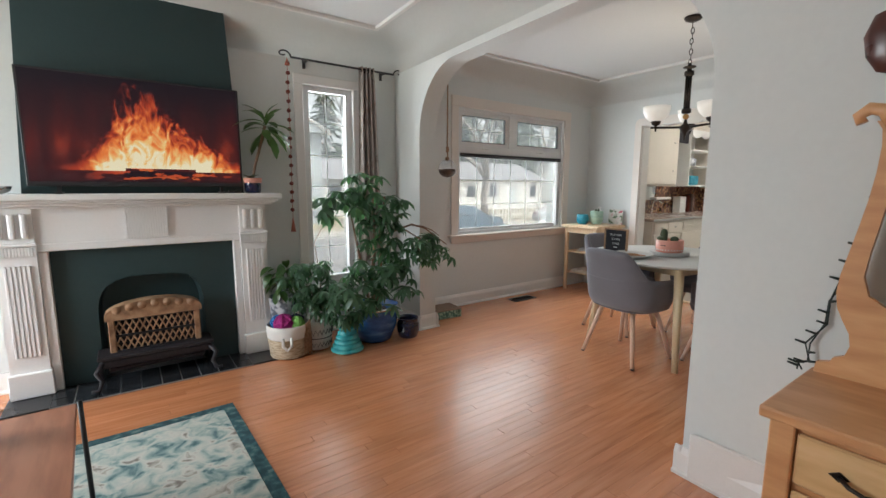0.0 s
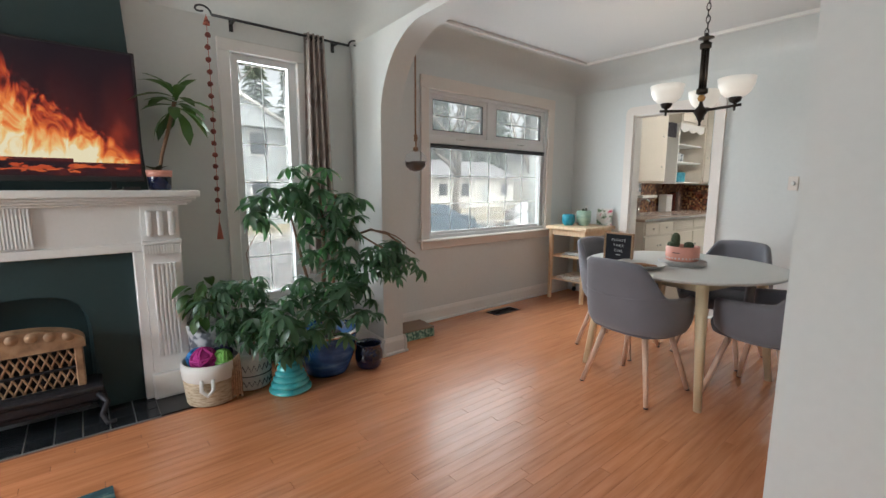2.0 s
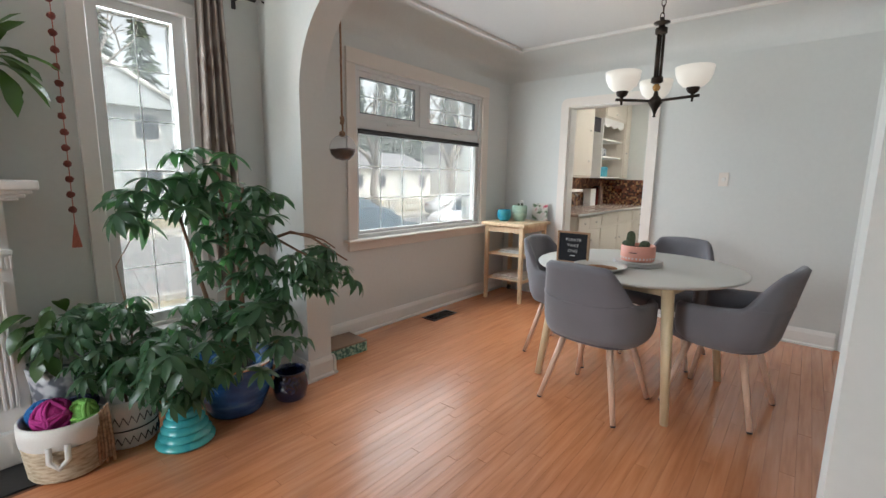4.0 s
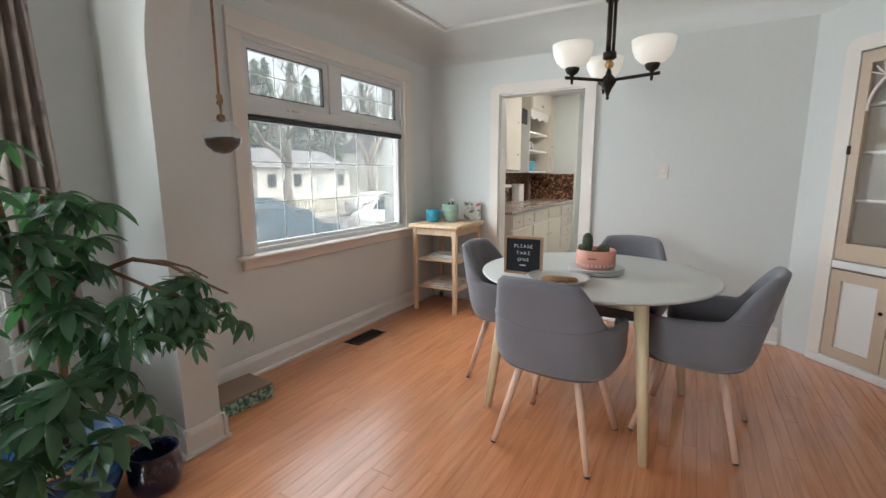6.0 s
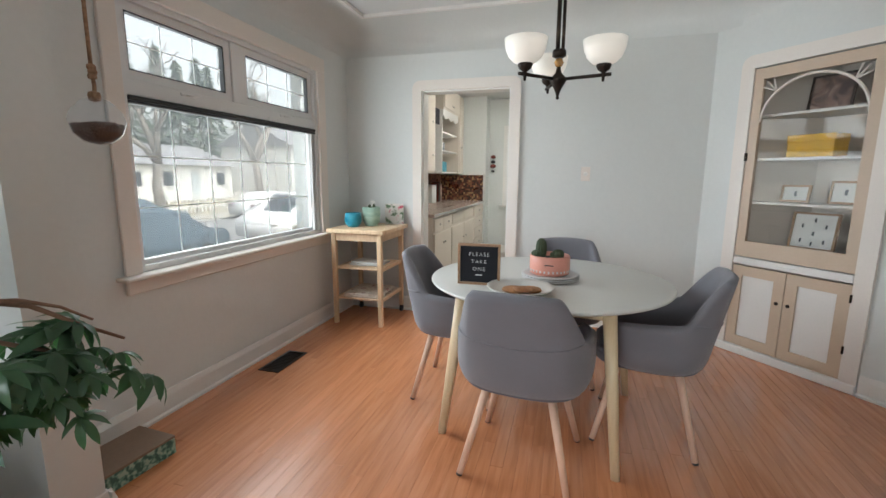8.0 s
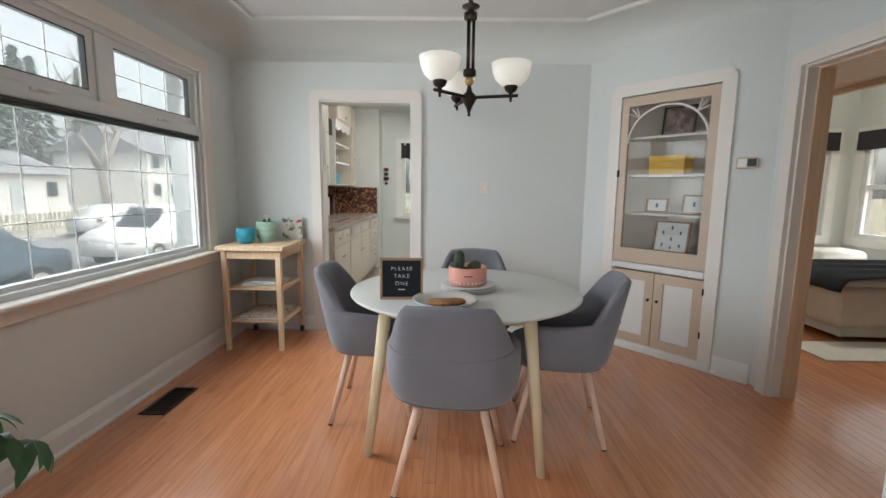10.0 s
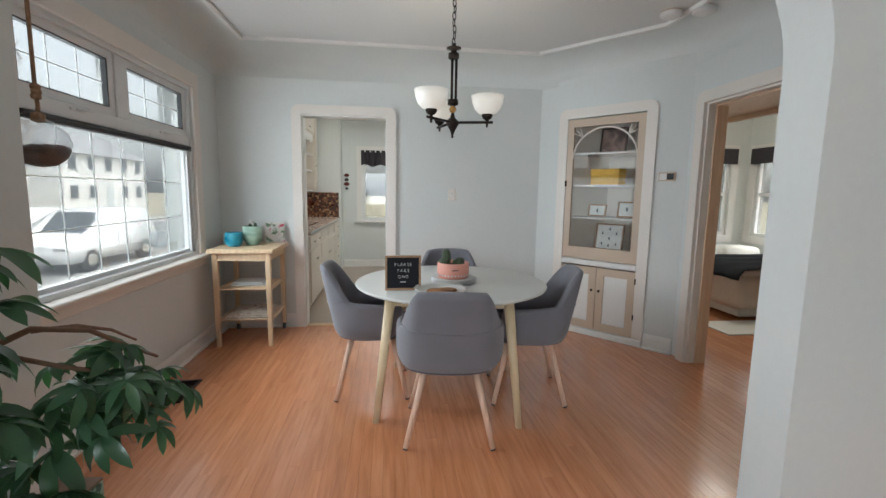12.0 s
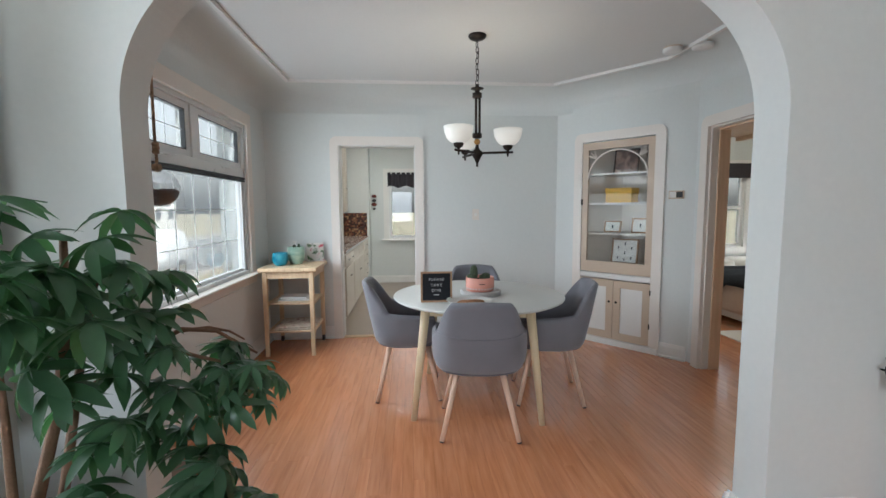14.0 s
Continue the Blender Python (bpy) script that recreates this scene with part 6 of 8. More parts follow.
# ---- curtain rod, curtain, pom-pom garland ----
rd = thing("curtain_rod", (1.68, FRONT - 0.09, 2.30), 0, "black wrought iron curtain rod with scrolled ends", "curtain rod")
bm = bmesh.new()
rod(bm, (-0.53, 0, 0), (0.39, 0, 0), 0.0085)
part("pole", bm, M["black"], rd)
for s, x in ((-1, -0.53), (1, 0.39)):
    bm = bmesh.new()
    tube(bm, [(x + s * 0.055 * (1 - math.cos(math.pi * k / 10 * 1.5)) * 0.8, 0, 0.03 * math.sin(math.pi * k / 10 * 1.6) + 0.004 * k) for k in range(11)], 0.006, 6)
    part("finial", bm, M["black"], rd)
for x in (-0.40, 0.30):
    part("bracket", boxes((x - 0.008, x + 0.008, -0.012, 0.09, -0.008, 0.004), (x - 0.012, x + 0.012, 0.078, 0.088, -0.05, 0.03, 0.002)), M["black"], rd)
M["curtain"] = ramp_mat("taupe_curtain", [(0.40, (0.30, 0.25, 0.22)), (0.52, (0.40, 0.345, 0.31)), (0.58, (0.22, 0.17, 0.15)), (0.62, (0.40, 0.345, 0.31))], 0.9, 2.6, detail=2, stretch=(3, 3, 1), distortion=1.2, bump=0.1)
ct = thing("curtain", (1.80, FRONT - 0.09, 0.62), 0, "narrow taupe patterned curtain drawn aside on rings", "curtain")
bm = bmesh.new()
cols = []
NC = 60
for k in range(NC + 1):
    f = k / NC
    col = []
    for j in range(13):
        g = j / 12
        z = 1.70 * (1 - g)
        wdt = 0.19 * (0.75 + 0.45 * g)
        x = (f - 0.5) * wdt + 0.02 * g
        y = 0.028 * math.sin(f * math.tau * 4 + 0.5 * math.sin(g * 3)) * (0.8 + 0.4 * g)
        col.append(bm.verts.new((x, y, z)))
    cols.append(col)
for a, b in zip(cols, cols[1:]):
    for j in range(12):
        bm.faces.new((a[j], b[j], b[j + 1], a[j + 1])).smooth = True
cu_ = part("panel", bm, M["curtain"], ct, "", True)
sd_ = cu_.modifiers.new("thick", "SOLIDIFY")
sd_.thickness = 0.003
for k in range(4):
    bm = bmesh.new()
    tube(bm, [(-0.055 + 0.036 * k, 0.019 * math.cos(math.tau * j / 14), 1.675 + 0.019 * math.sin(math.tau * j / 14)) for j in range(15)], 0.0035, 6)
    part("ring", bm, M["bronze"], ct)
M["pom"] = mat("rust_wool", (0.17, 0.04, 0.028), 0.95, var=0.3, scale=60, fine=200, bump=0.6)
M["pomlight"] = mat("coral_tassel", (0.42, 0.13, 0.09), 0.95, var=0.3, scale=60, fine=200, bump=0.6)
gd = thing("pompom_garland", (1.12, FRONT - 0.09, 2.285), 0, "hanging garland of rust wool pom-poms with a coral tassel", "garland")
bm = bmesh.new()
tube(bm, [(0, 0, 0.01), (0.004, 0.01, -0.6), (0.0, 0.02, -1.28)], 0.0022, 5)
part("cord", bm, M["pomlight"], gd)
pmm = None
rs = random.Random(6)
for k in range(17):
    if pmm is None:
        bm = bmesh.new()
        bmesh.ops.create_icosphere(bm, subdivisions=2, radius=0.0165)
        for vv in bm.verts:
            vv.co *= rs.uniform(0.86, 1.14)
        ob = part("pompom", bm, M["pom"], gd)
        pmm = ob.data
    else:
        ob = new("pompom", pmm)
        ob.parent = gd
    ob.location = (rs.uniform(-0.003, 0.003), 0.02 * k / 17, -0.035 - 0.0715 * k)
    ob.rotation_euler = (k, k * 2, k * 3)
for z, L in ((0.0, 0.05), (-1.25, 0.11)):
    bm = bmesh.new()
    for k in range(9):
        a = math.tau * k / 9
        rod(bm, (0, 0.02 if z else 0, z), (0.016 * math.cos(a), (0.02 if z else 0) + 0.016 * math.sin(a), z - L), 0.004, 0.005, 5)
    part("tassel", bm, M["pomlight"], gd, "coral wool tassel")

# ---- coffee table and rug ----
M["rug"] = ramp_mat("worn_rug", [(0.32, (0.06, 0.13, 0.14)), (0.40, (0.20, 0.29, 0.28)), (0.49, (0.38, 0.43, 0.39)), (0.60, (0.52, 0.51, 0.45)), (0.70, (0.20, 0.18, 0.15))], 0.95, 11.0, detail=10, distortion=0.9, bump=0.5)
M["rugedge"] = ramp_mat("rug_border", [(0.4, (0.015, 0.05, 0.06)), (0.55, (0.035, 0.10, 0.11)), (0.7, (0.16, 0.22, 0.20))], 0.95, 22, detail=6, bump=0.5)
rg = thing("area_rug", (-0.68, 2.01, 0.0), 2, "distressed teal and ivory area rug with a dark border", "rug")
part("field", boxes((-1.09, 1.09, -0.80, 0.86, 0.001, 0.010, 0.002)), M["rug"], rg)
for a in ((-1.15, 1.15, 0.862, 0.92), (-1.15, 1.15, -0.86, -0.802), (1.092, 1.15, -0.80, 0.86), (-1.15, -1.092, -0.80, 0.86)):
    part("border", boxes((a[0], a[1], a[2], a[3], 0.001, 0.011, 0.002)), M["rugedge"], rg)
tbw = thing("coffee_table", (-0.68, 1.85, 0.0), 3, "reddish wooden coffee table on a black steel frame", "table")
part("top", boxes((-0.5, 0.5, -0.5, 0.5, 0.425, 0.45, 0.004)), M["walnut"], tbw)
for sx in (-1, 1):
    for sy in (-1, 1):
        bm = bmesh.new()
        rod(bm, (sx * 0.515, sy * 0.49, 0.012), (sx * 0.508, sy * 0.515, 0.452), 0.009, seg=8)
        part("leg", bm, M["black"], tbw)
    part("foot_rail", boxes((sx * 0.515 - 0.009, sx * 0.515 + 0.009, -0.48, 0.48, 0.012, 0.028, 0.002)), M["black"], tbw)
cj = thing("candle_jar", (-0.44, 2.18, 0.45), 0, "dark red glass bottle with a pale label on the coffee table", "jar")
M["redglass"] = mat("dark_red_glass", (0.10, 0.02, 0.015), 0.1, var=0.2, coat=0.5)
pot_part(cj, [(0, 0), (0.036, 0), (0.04, 0.006), (0.04, 0.11), (0.026, 0.14), (0.016, 0.15), (0.016, 0.19), (0, 0.19)], M["redglass"], "bottle")
pot_part(cj, [(0.0405, 0.025), (0.0412, 0.026), (0.0412, 0.085), (0.0405, 0.086)], M["paper"], "paper_label")

# ---- dresser with harp-shaped mirror stand, fairy lights ----
M["mirror"] = mat("mirror_glass", (0.88, 0.89, 0.90), 0.02, metal=1.0, var=0.0, bump=0, rvar=0.01)
dx0, dx1, dy1, dw = 1.45, 1.905, 0.655, 1.0
dr = thing("dresser", (1.68, dy1 - dw / 2, 0), 0, "honey pine dresser with dark iron drawer pulls", "dresser")
part("top", boxes((-0.24, 0.235, -dw / 2, dw / 2, 0.645, 0.68, 0.008, 2)), M["honey"], dr)
part("body", boxes((-0.20, 0.22, -dw / 2 + 0.04, dw / 2 - 0.04, 0.06, 0.645)), M["honey"], dr)
for s in (-1, 1):
    part("post", boxes((-0.222, -0.175, s * (dw / 2 - 0.055) - 0.03, s * (dw / 2 - 0.055) + 0.03, 0.0, 0.644, 0.004)), M["honey"], dr)
for k, (z0, z1) in enumerate(((0.475, 0.625), (0.28, 0.455), (0.085, 0.26))):
    dwr = part("drawer", boxes((-0.219, -0.20, -dw / 2 + 0.09, dw / 2 - 0.09, z0, z1, 0.006)), M["pale_front"], dr, "paler pine drawer front")
    for y in (-0.26, 0.26):
        bm = bmesh.new()
        zc_ = (z0 + z1) / 2
        tube(bm, [(-0.222, y - 0.055, zc_), (-0.245, y - 0.03, zc_ - 0.006), (-0.25, y, zc_ - 0.012), (-0.245, y + 0.03, zc_ - 0.006), (-0.222, y + 0.055, zc_)], 0.006, 8)
        for s in (-1, 1):
            slab(bm, [(y + s * 0.055 - 0.022, zc_), (y + s * 0.055, zc_ + 0.014), (y + s * 0.055 + 0.022, zc_), (y + s * 0.055, zc_ - 0.014)], lambda u, v, d: (-0.222 + d, u, v), 0.004)
        part("pull", bm, M["bronze"], dwr, "dark iron pull")
hm = thing("dresser_mirror", (1.875, 0.655 - dw / 2, 0.68), 0, "honey pine harp-shaped mirror stand on the dresser", "mirror")


# height, outer and inner half-width of one harp side
HARP = ((0.0, 0.485, 0.0), (0.035, 0.480, 0.0), (0.045, 0.445, 0.0), (0.06, 0.44, 0.0), (0.075, 0.412, 0.0), (0.11, 0.402, 0.0), (0.15, 0.408, 0.0), (0.19, 0.428, 0.22), (0.23, 0.445, 0.30), (0.28, 0.452, 0.375),
        (0.34, 0.447, 0.392), (0.42, 0.432, 0.384), (0.50, 0.418, 0.372), (0.58, 0.405, 0.362), (0.66, 0.396, 0.354), (0.74, 0.392, 0.348), (0.79, 0.396, 0.345), (0.815, 0.41, 0.345))
for s in (-1, 1):
    bm = bmesh.new()
    rows_ = [[bm.verts.new((dx, s * w, z)) for dx in (-0.012, 0.012) for w in (o, i)] for z, o, i in HARP]
    for a, b in zip(rows_, rows_[1:]):
        for i, j in ((0, 1), (2, 3), (0, 2), (1, 3)):
            bm.faces.new((a[i], a[j], b[j], b[i]))
    bm.faces.new((rows_[-1][0], rows_[-1][1], rows_[-1][3], rows_[-1][2]))
    part("harp_side", bm, M["honey"], hm)
    bm = bmesh.new()
    tube(bm, [(0, s * (0.40 - 0.03), 0.80), (0, s * 0.395, 0.845), (0, s * 0.43, 0.855), (0, s * 0.455, 0.835), (0, s * 0.445, 0.812)], 0.024, 10, 0.015)
    part("scroll", bm, M["honey"], hm)
n = 36
ell = [(0.285 * math.cos(math.tau * k / n), 0.60 + 0.34 * math.sin(math.tau * k / n)) for k in range(n)]
elo = [(0.33 * math.cos(math.tau * k / n), 0.60 + 0.385 * math.sin(math.tau * k / n)) for k in range(n)]
bm = bmesh.new()
frame_slab(bm, elo, ell, lambda u, v, d: (-0.035 + d, u, v), 0.02)
part("mirror_frame", bm, M["honey"], hm)
bm = bmesh.new()
slab(bm, ell, lambda u, v, d: (-0.024 + d, u, v), 0.006)
part("mirror_plate", bm, M["mirror"], hm, "oval silvered mirror glass")
M["wire"] = mat("green_wire", (0.012, 0.025, 0.02), 0.5, var=0.2)
fl_ = thing("fairy_lights", (1.85, 0.665, 0.69), 0, "dark green string of small unlit fairy lights", "string lights")
path = [(0.08, -0.16, 0.72), (0.09, -0.085, 0.42), (0.09, -0.05, 0.30), (0.09, -0.03, 0.22), (0.09, -0.03, 0.14), (0.08, 0.02, 0.06), (0.07, 0.0, -0.0), (0.03, 0.02, 0.0), (-0.02, 0.01, -0.006)]
bm = bmesh.new()
tube(bm, path, 0.003, 6)
tube(bm, [(x + 0.006, y + 0.012 * math.sin(k * 2.2), z) for k, (x, y, z) in enumerate(path)], 0.0025, 6)
part("wire", bm, M["wire"], fl_)
for k, (x, y, z) in enumerate(path[:-1]):
    for j in (0, 1):
        q = Vector(path[k]).lerp(Vector(path[k + 1]), j * 0.5)
        bm = bmesh.new()
        rod(bm, q, q + Vector((-0.01, 0.028 * (1 if (k + j) % 3 else -0.8), 0.008)), 0.005, 0.0035, 8)
        part("bulb", bm, M["wire"], fl_)
M["redwood"] = mat("dark_red_wood", (0.07, 0.018, 0.012), 0.3, var=0.3, scale=12, coat=0.3)
wo = thing("wall_ornament", (AW(0.60) - 0.03, 0.565, 1.74), 0, "dark red carved wooden wall ornament", "ornament")
bm = bmesh.new()
lathe(bm, [(0, -0.10), (0.03, -0.09), (0.06, -0.04), (0.07, 0.02), (0.05, 0.08), (0, 0.10)], 24)
for vv in bm.verts:
    vv.co.x *= 0.4
part("carving", bm, M["redwood"], wo, "", True)


# ---- kitchen beyond the opening ----
M["kcab"] = mat("cream_cabinet", (0.66, 0.59, 0.51), 0.4, var=0.04, scale=4)
M["counter"] = mat("beige_counter", (0.36, 0.27, 0.22), 0.25, var=0.15, scale=40, fine=160)
M["kfloor"] = mat("beige_vinyl_floor", (0.36, 0.29, 0.23), 0.35, var=0.12, scale=7, fine=40)


def mosaic_mat():
    m = mat("mosaic_tile", (0.5, 0.5, 0.5), 0.3, var=0.0)
    n = m.node_tree.nodes
    co = n.new("ShaderNodeTexCoord")
    mp = n.new("ShaderNodeMapping")
    mp.inputs["Scale"].default_value = (36, 36, 36)
    link(m, co.outputs["Object"], mp.inputs[0])
    fl = n.new("ShaderNodeVectorMath")
    fl.operation = "FLOOR"
    link(m, mp.outputs[0], fl.inputs[0])
    wnz = n.new("ShaderNodeTexWhiteNoise")
    link(m, fl.outputs[0], wnz.inputs["Vector"])
    r = n.new("ShaderNodeValToRGB")
    r.color_ramp.interpolation = "CONSTANT"
    st = [(0.0, (0.05, 0.02, 0.015)), (0.3, (0.16, 0.05, 0.03)), (0.5, (0.24, 0.11, 0.05)), (0.68, (0.10, 0.04, 0.03)), (0.82, (0.38, 0.24, 0.12))]
    while len(r.color_ramp.elements) < len(st):
        r.color_ramp.elements.new(0.5)
    for e, (at, c) in zip(r.color_ramp.elements, st):
        e.position, e.color = at, (*c, 1)
    link(m, wnz.outputs["Value"], r.inputs[0])
    link(m, r.outputs[0], n["Principled BSDF"].inputs["Base Color"])
    return m


M["mosaic"] = mosaic_mat()
KC = 2.52
setting("floor_kitchen", boxes((KX + 0.05, 8.75, 1.0, FRONT, -0.1, -0.002)), M["kfloor"], "beige vinyl kitchen floor", "floor")
setting("ceiling_kitchen", boxes((KX + 0.14, 8.75, 1.0, FRONT + 0.1, KC, KC + 0.1)), M["ceil"], "white kitchen ceiling", "ceiling")
wall_with_holes("wall_kitchen_far", 1.0, FRONT, 0, 2.7, [KWIN2], lambda u, v, d: (8.62 + d, u, v), 0.15, M["wall"], "white kitchen end wall with a window")
wall_with_holes("wall_kitchen_side", KX + 0.14, 8.62, 0, 2.7, [], lambda u, v, d: (u, 1.25 - d, v), 0.12, M["wall"], "plain white kitchen side wall")
baseboard("baseboard_kitchen_far", (8.62, 1.25), (8.62, 3.2), (-1, 0))
kw = thing("window_3", (0, 0, 0), 0, "white kitchen window with a dark patterned valance", "window", "", "structure")
a, b, c, d = KWIN2
bm = bmesh.new()
frame_slab(bm, [(a, c), (b, c), (b, d), (a, d)], [(a + 0.045, c + 0.045), (b - 0.045, c + 0.045), (b - 0.045, d - 0.045), (a + 0.045, d - 0.045)], lambda u, v, e: (8.64 + e, u, v), 0.08)
part("window_frame", bm, M["vinyl"], kw)
p = part("pane", boxes((8.675, 8.679, a + 0.04, b - 0.04, c + 0.04, d - 0.04)), M["glass"], kw)
p.visible_shadow = False
bm = bmesh.new()
frame_slab(bm, [(a - 0.1, c - 0.02), (b + 0.1, c - 0.02), (b + 0.1, d + 0.1), (a - 0.1, d + 0.1)], [(a, c), (b, c), (b, d), (a, d)], lambda u, v, e: (8.60 + e, u, v), 0.02)
part("casing", bm, M["trim"], kw)
part("window_sill", boxes((8.54, 8.62, a - 0.14, b + 0.14, c - 0.05, c - 0.02, 0.006)), M["trim"], kw)
M["valance"] = mat("dark_valance", (0.035, 0.03, 0.035), 0.85, var=0.3, scale=18)
vl = thing("valance", (8.59, (a + b) / 2, d - 0.10), 0, "dark gathered kitchen window valance", "curtain")
bm = bmesh.new()
cols = []
for k in range(61):
    f = k / 60
    cols.append([bm.verts.new((0.015 * math.sin(f * math.tau * 9), (f - 0.5) * 0.80, z - (0.02 * math.sin(f * math.tau * 3) if z < 0 else 0))) for z in (0.13, 0.0, -0.13)])
for q, r in zip(cols, cols[1:]):
    for j in (0, 1):
        bm.faces.new((q[j], r[j], r[j + 1], q[j + 1])).smooth = True
part("cloth", bm, M["valance"], vl)

kw2 = thing("window_4", (0, 0, 0), 0, "white window over the kitchen sink", "window", "", "structure")
a, b, c, d = KWIN
bm = bmesh.new()
frame_slab(bm, [(a, c), (b, c), (b, d), (a, d)], [(a + 0.045, c + 0.045), (b - 0.045, c + 0.045), (b - 0.045, d - 0.045), (a + 0.045, d - 0.045)], lambda u, v, e: (u, FRONT + 0.02 + e, v), 0.08)
part("window_frame", bm, M["vinyl"], kw2)
p = part("pane", boxes((a + 0.04, b - 0.04, FRONT + 0.06, FRONT + 0.064, c + 0.04, d - 0.04)), M["glass"], kw2)
p.visible_shadow = False
part("window_sill", boxes((a - 0.06, b + 0.06, FRONT - 0.10, FRONT + 0.02, c - 0.04, c, 0.006)), M["trim"], kw2)

vl2 = thing("valance", (6.93, 3.64, d + 0.02), 0, "short black valance over the sink window", "curtain")
bm = bmesh.new()
cols = []
for k in range(41):
    f = k / 40
    cols.append([bm.verts.new(((f - 0.5) * 0.40, 0.012 * math.sin(f * math.tau * 8), z)) for z in (0.10, 0.0, -0.10)])
for q, r in zip(cols, cols[1:]):
    for j in (0, 1):
        bm.faces.new((q[j], r[j], r[j + 1], q[j + 1])).smooth = True
part("cloth", bm, M["valance"], vl2)

CF = 3.235


def knobs(par, pts):
    for x, z in pts:
        bm = bmesh.new()
        lathe(bm, [(0, 0.022), (0.012, 0.018), (0.012, 0.008), (0.005, 0)], 10)
        bmesh.ops.transform(bm, matrix=pose(x, 0, z, 90), verts=bm.verts)
        ob = part("knob", bm, M["chrome"], par)
        ob.location.y = -0.018


def base_unit(x0, x1, fronts, label):
    u = thing("base_cabinet", (x0, CF, 0), 0, label, "cabinet", "kitchen base cabinets")
    w = x1 - x0
    part("body", boxes((0.002, w - 0.002, 0.0, FRONT - CF, 0.09, 0.86)), M["kcab"], u)
    part("toe_kick", boxes((0.002, w - 0.002, 0.06, 0.08, 0.0, 0.09)), M["kcab"], u)
    for nm, a, b, z0, z1, kn in fronts:
        f = part(nm, boxes((a, b, -0.018, 0.0, z0, z1, 0.005)), M["kcab"], u)
        knobs(f, kn)
    return u


base_unit(5.52, 6.25, [("drawer", 0.02, 0.36, 0.70, 0.84, [(0.19, 0.77)]), ("drawer", 0.37, 0.71, 0.70, 0.84, [(0.54, 0.77)]), ("door", 0.02, 0.71, 0.11, 0.68, [(0.33, 0.56), (0.40, 0.56)])], "cream painted base cabinet with two drawers over a door")
su = base_unit(6.25, 7.55, [("door", 0.02, 0.64, 0.11, 0.68, [(0.58, 0.50)]), ("door", 0.66, 1.28, 0.11, 0.68, [(0.72, 0.50)])], "cream sink cabinet with a vented top rail")
for k in range(2):
    for j in range(5):
        part("vent_slat", boxes((0.06 + 0.62 * k, 0.60 + 0.62 * k, -0.014, 0.0, 0.72 + 0.024 * j, 0.735 + 0.024 * j, 0.003)), M["kcab"], su)
base_unit(7.55, 8.25, [("drawer", 0.02, 0.68, 0.70 - 0.16 * k, 0.84 - 0.16 * k, [(0.35, 0.77 - 0.16 * k)]) for k in range(4)], "cream base cabinet with a stack of drawers")
wt = thing("worktop", (5.50, CF - 0.025, 0.86), 0, "beige kitchen worktop with a pale metal edge", "worktop")
part("slab", boxes((0, 2.78, 0, FRONT - CF + 0.024, 0.0, 0.035, 0.004)), M["counter"], wt)
part("edge_strip", boxes((0, 2.78, -0.004, -0.0005, 0.004, 0.032)), M["chrome"], wt)
sk = thing("kitchen_sink", (6.50, 3.55, 0.895), 0, "stainless steel kitchen sink set in the worktop", "sink")
bm = bmesh.new()
frame_slab(bm, rounded(-0.33, 0.33, -0.22, 0.22, 0.06), rounded(-0.29, 0.29, -0.18, 0.18, 0.05), lambda u, v, d: (u, v, d), 0.008)
part("rim", bm, M["chrome"], sk)
fc = thing("faucet", (6.50, 3.80, 0.895), 0, "chrome arched kitchen tap", "tap")
bm = bmesh.new()
tube(bm, [(0, 0, 0), (0, 0, 0.14), (0, -0.03, 0.20), (0, -0.10, 0.21), (0, -0.15, 0.17)], 0.012, 10)
part("spout", bm, M["chrome"], fc)
setting("backsplash_side", boxes((5.25, 8.28, FRONT - 0.012, FRONT, 0.895, 1.109)), M["mosaic"], "brown mosaic tile splashback", "splashback")
setting("backsplash_side_upper", boxes((6.83, 8.28, FRONT - 0.012, FRONT, 1.11, 1.34)), M["mosaic"], "brown mosaic tile splashback", "splashback")
setting("backsplash_return", boxes((8.28, 8.30, 3.235, FRONT, 0.86, 1.30)), M["mosaic"], "brown mosaic tile splashback at the end of the counter", "splashback")
setting("backsplash_support", boxes((8.30, 8.62, 3.20, FRONT, 0.0, 2.52)), M["wall"], "white boxed-in wall end beside the counter", "wall")


def upper(x0, x1, z0, z1, y0, kn, label):
    u = thing("wall_cabinet", (x0, y0, z0), 0, label, "cabinet", "kitchen wall cabinets")
    w, h = x1 - x0, z1 - z0
    part("body", boxes((0, w, 0.0, FRONT - y0, 0, h)), M["kcab"], u)
    f = part("door", boxes((0.02, w - 0.02, -0.018, 0.0, 0.02, h - 0.02, 0.005)), M["kcab"], u)
    knobs(f, kn)
    return u


upper(5.26, 6.72, 1.32, 2.50, 3.58, [(1.30, 0.22), (1.30, 0.62)], "cream kitchen wall cabinet beside the window")
upper(8.02, 8.28, 1.32, 2.50, 3.58, [(0.08, 0.4)], "tall cream kitchen wall cabinet")
upper(7.14, 8.02, 2.18, 2.50, 3.58, [(0.40, 0.08), (0.46, 0.08)], "small cream cabinet over the open shelves")
os_ = thing("open_shelf", (7.14, 3.60, 1.32), 0, "white open kitchen shelves with a scalloped top", "shelf")
part("side_panel", boxes((0, 0.02, 0, 0.345, 0, 0.86)), M["trim"], os_)
for z in (0.0, 0.30, 0.55):
    part("shelf", boxes((0.02, 0.84, 0, 0.345, z, z + 0.02)), M["trim"], os_)
part("back_panel", boxes((0.02, 0.84, 0.336, 0.345, 0.02, 0.86)), M["trim"], os_)
bm = bmesh.new()
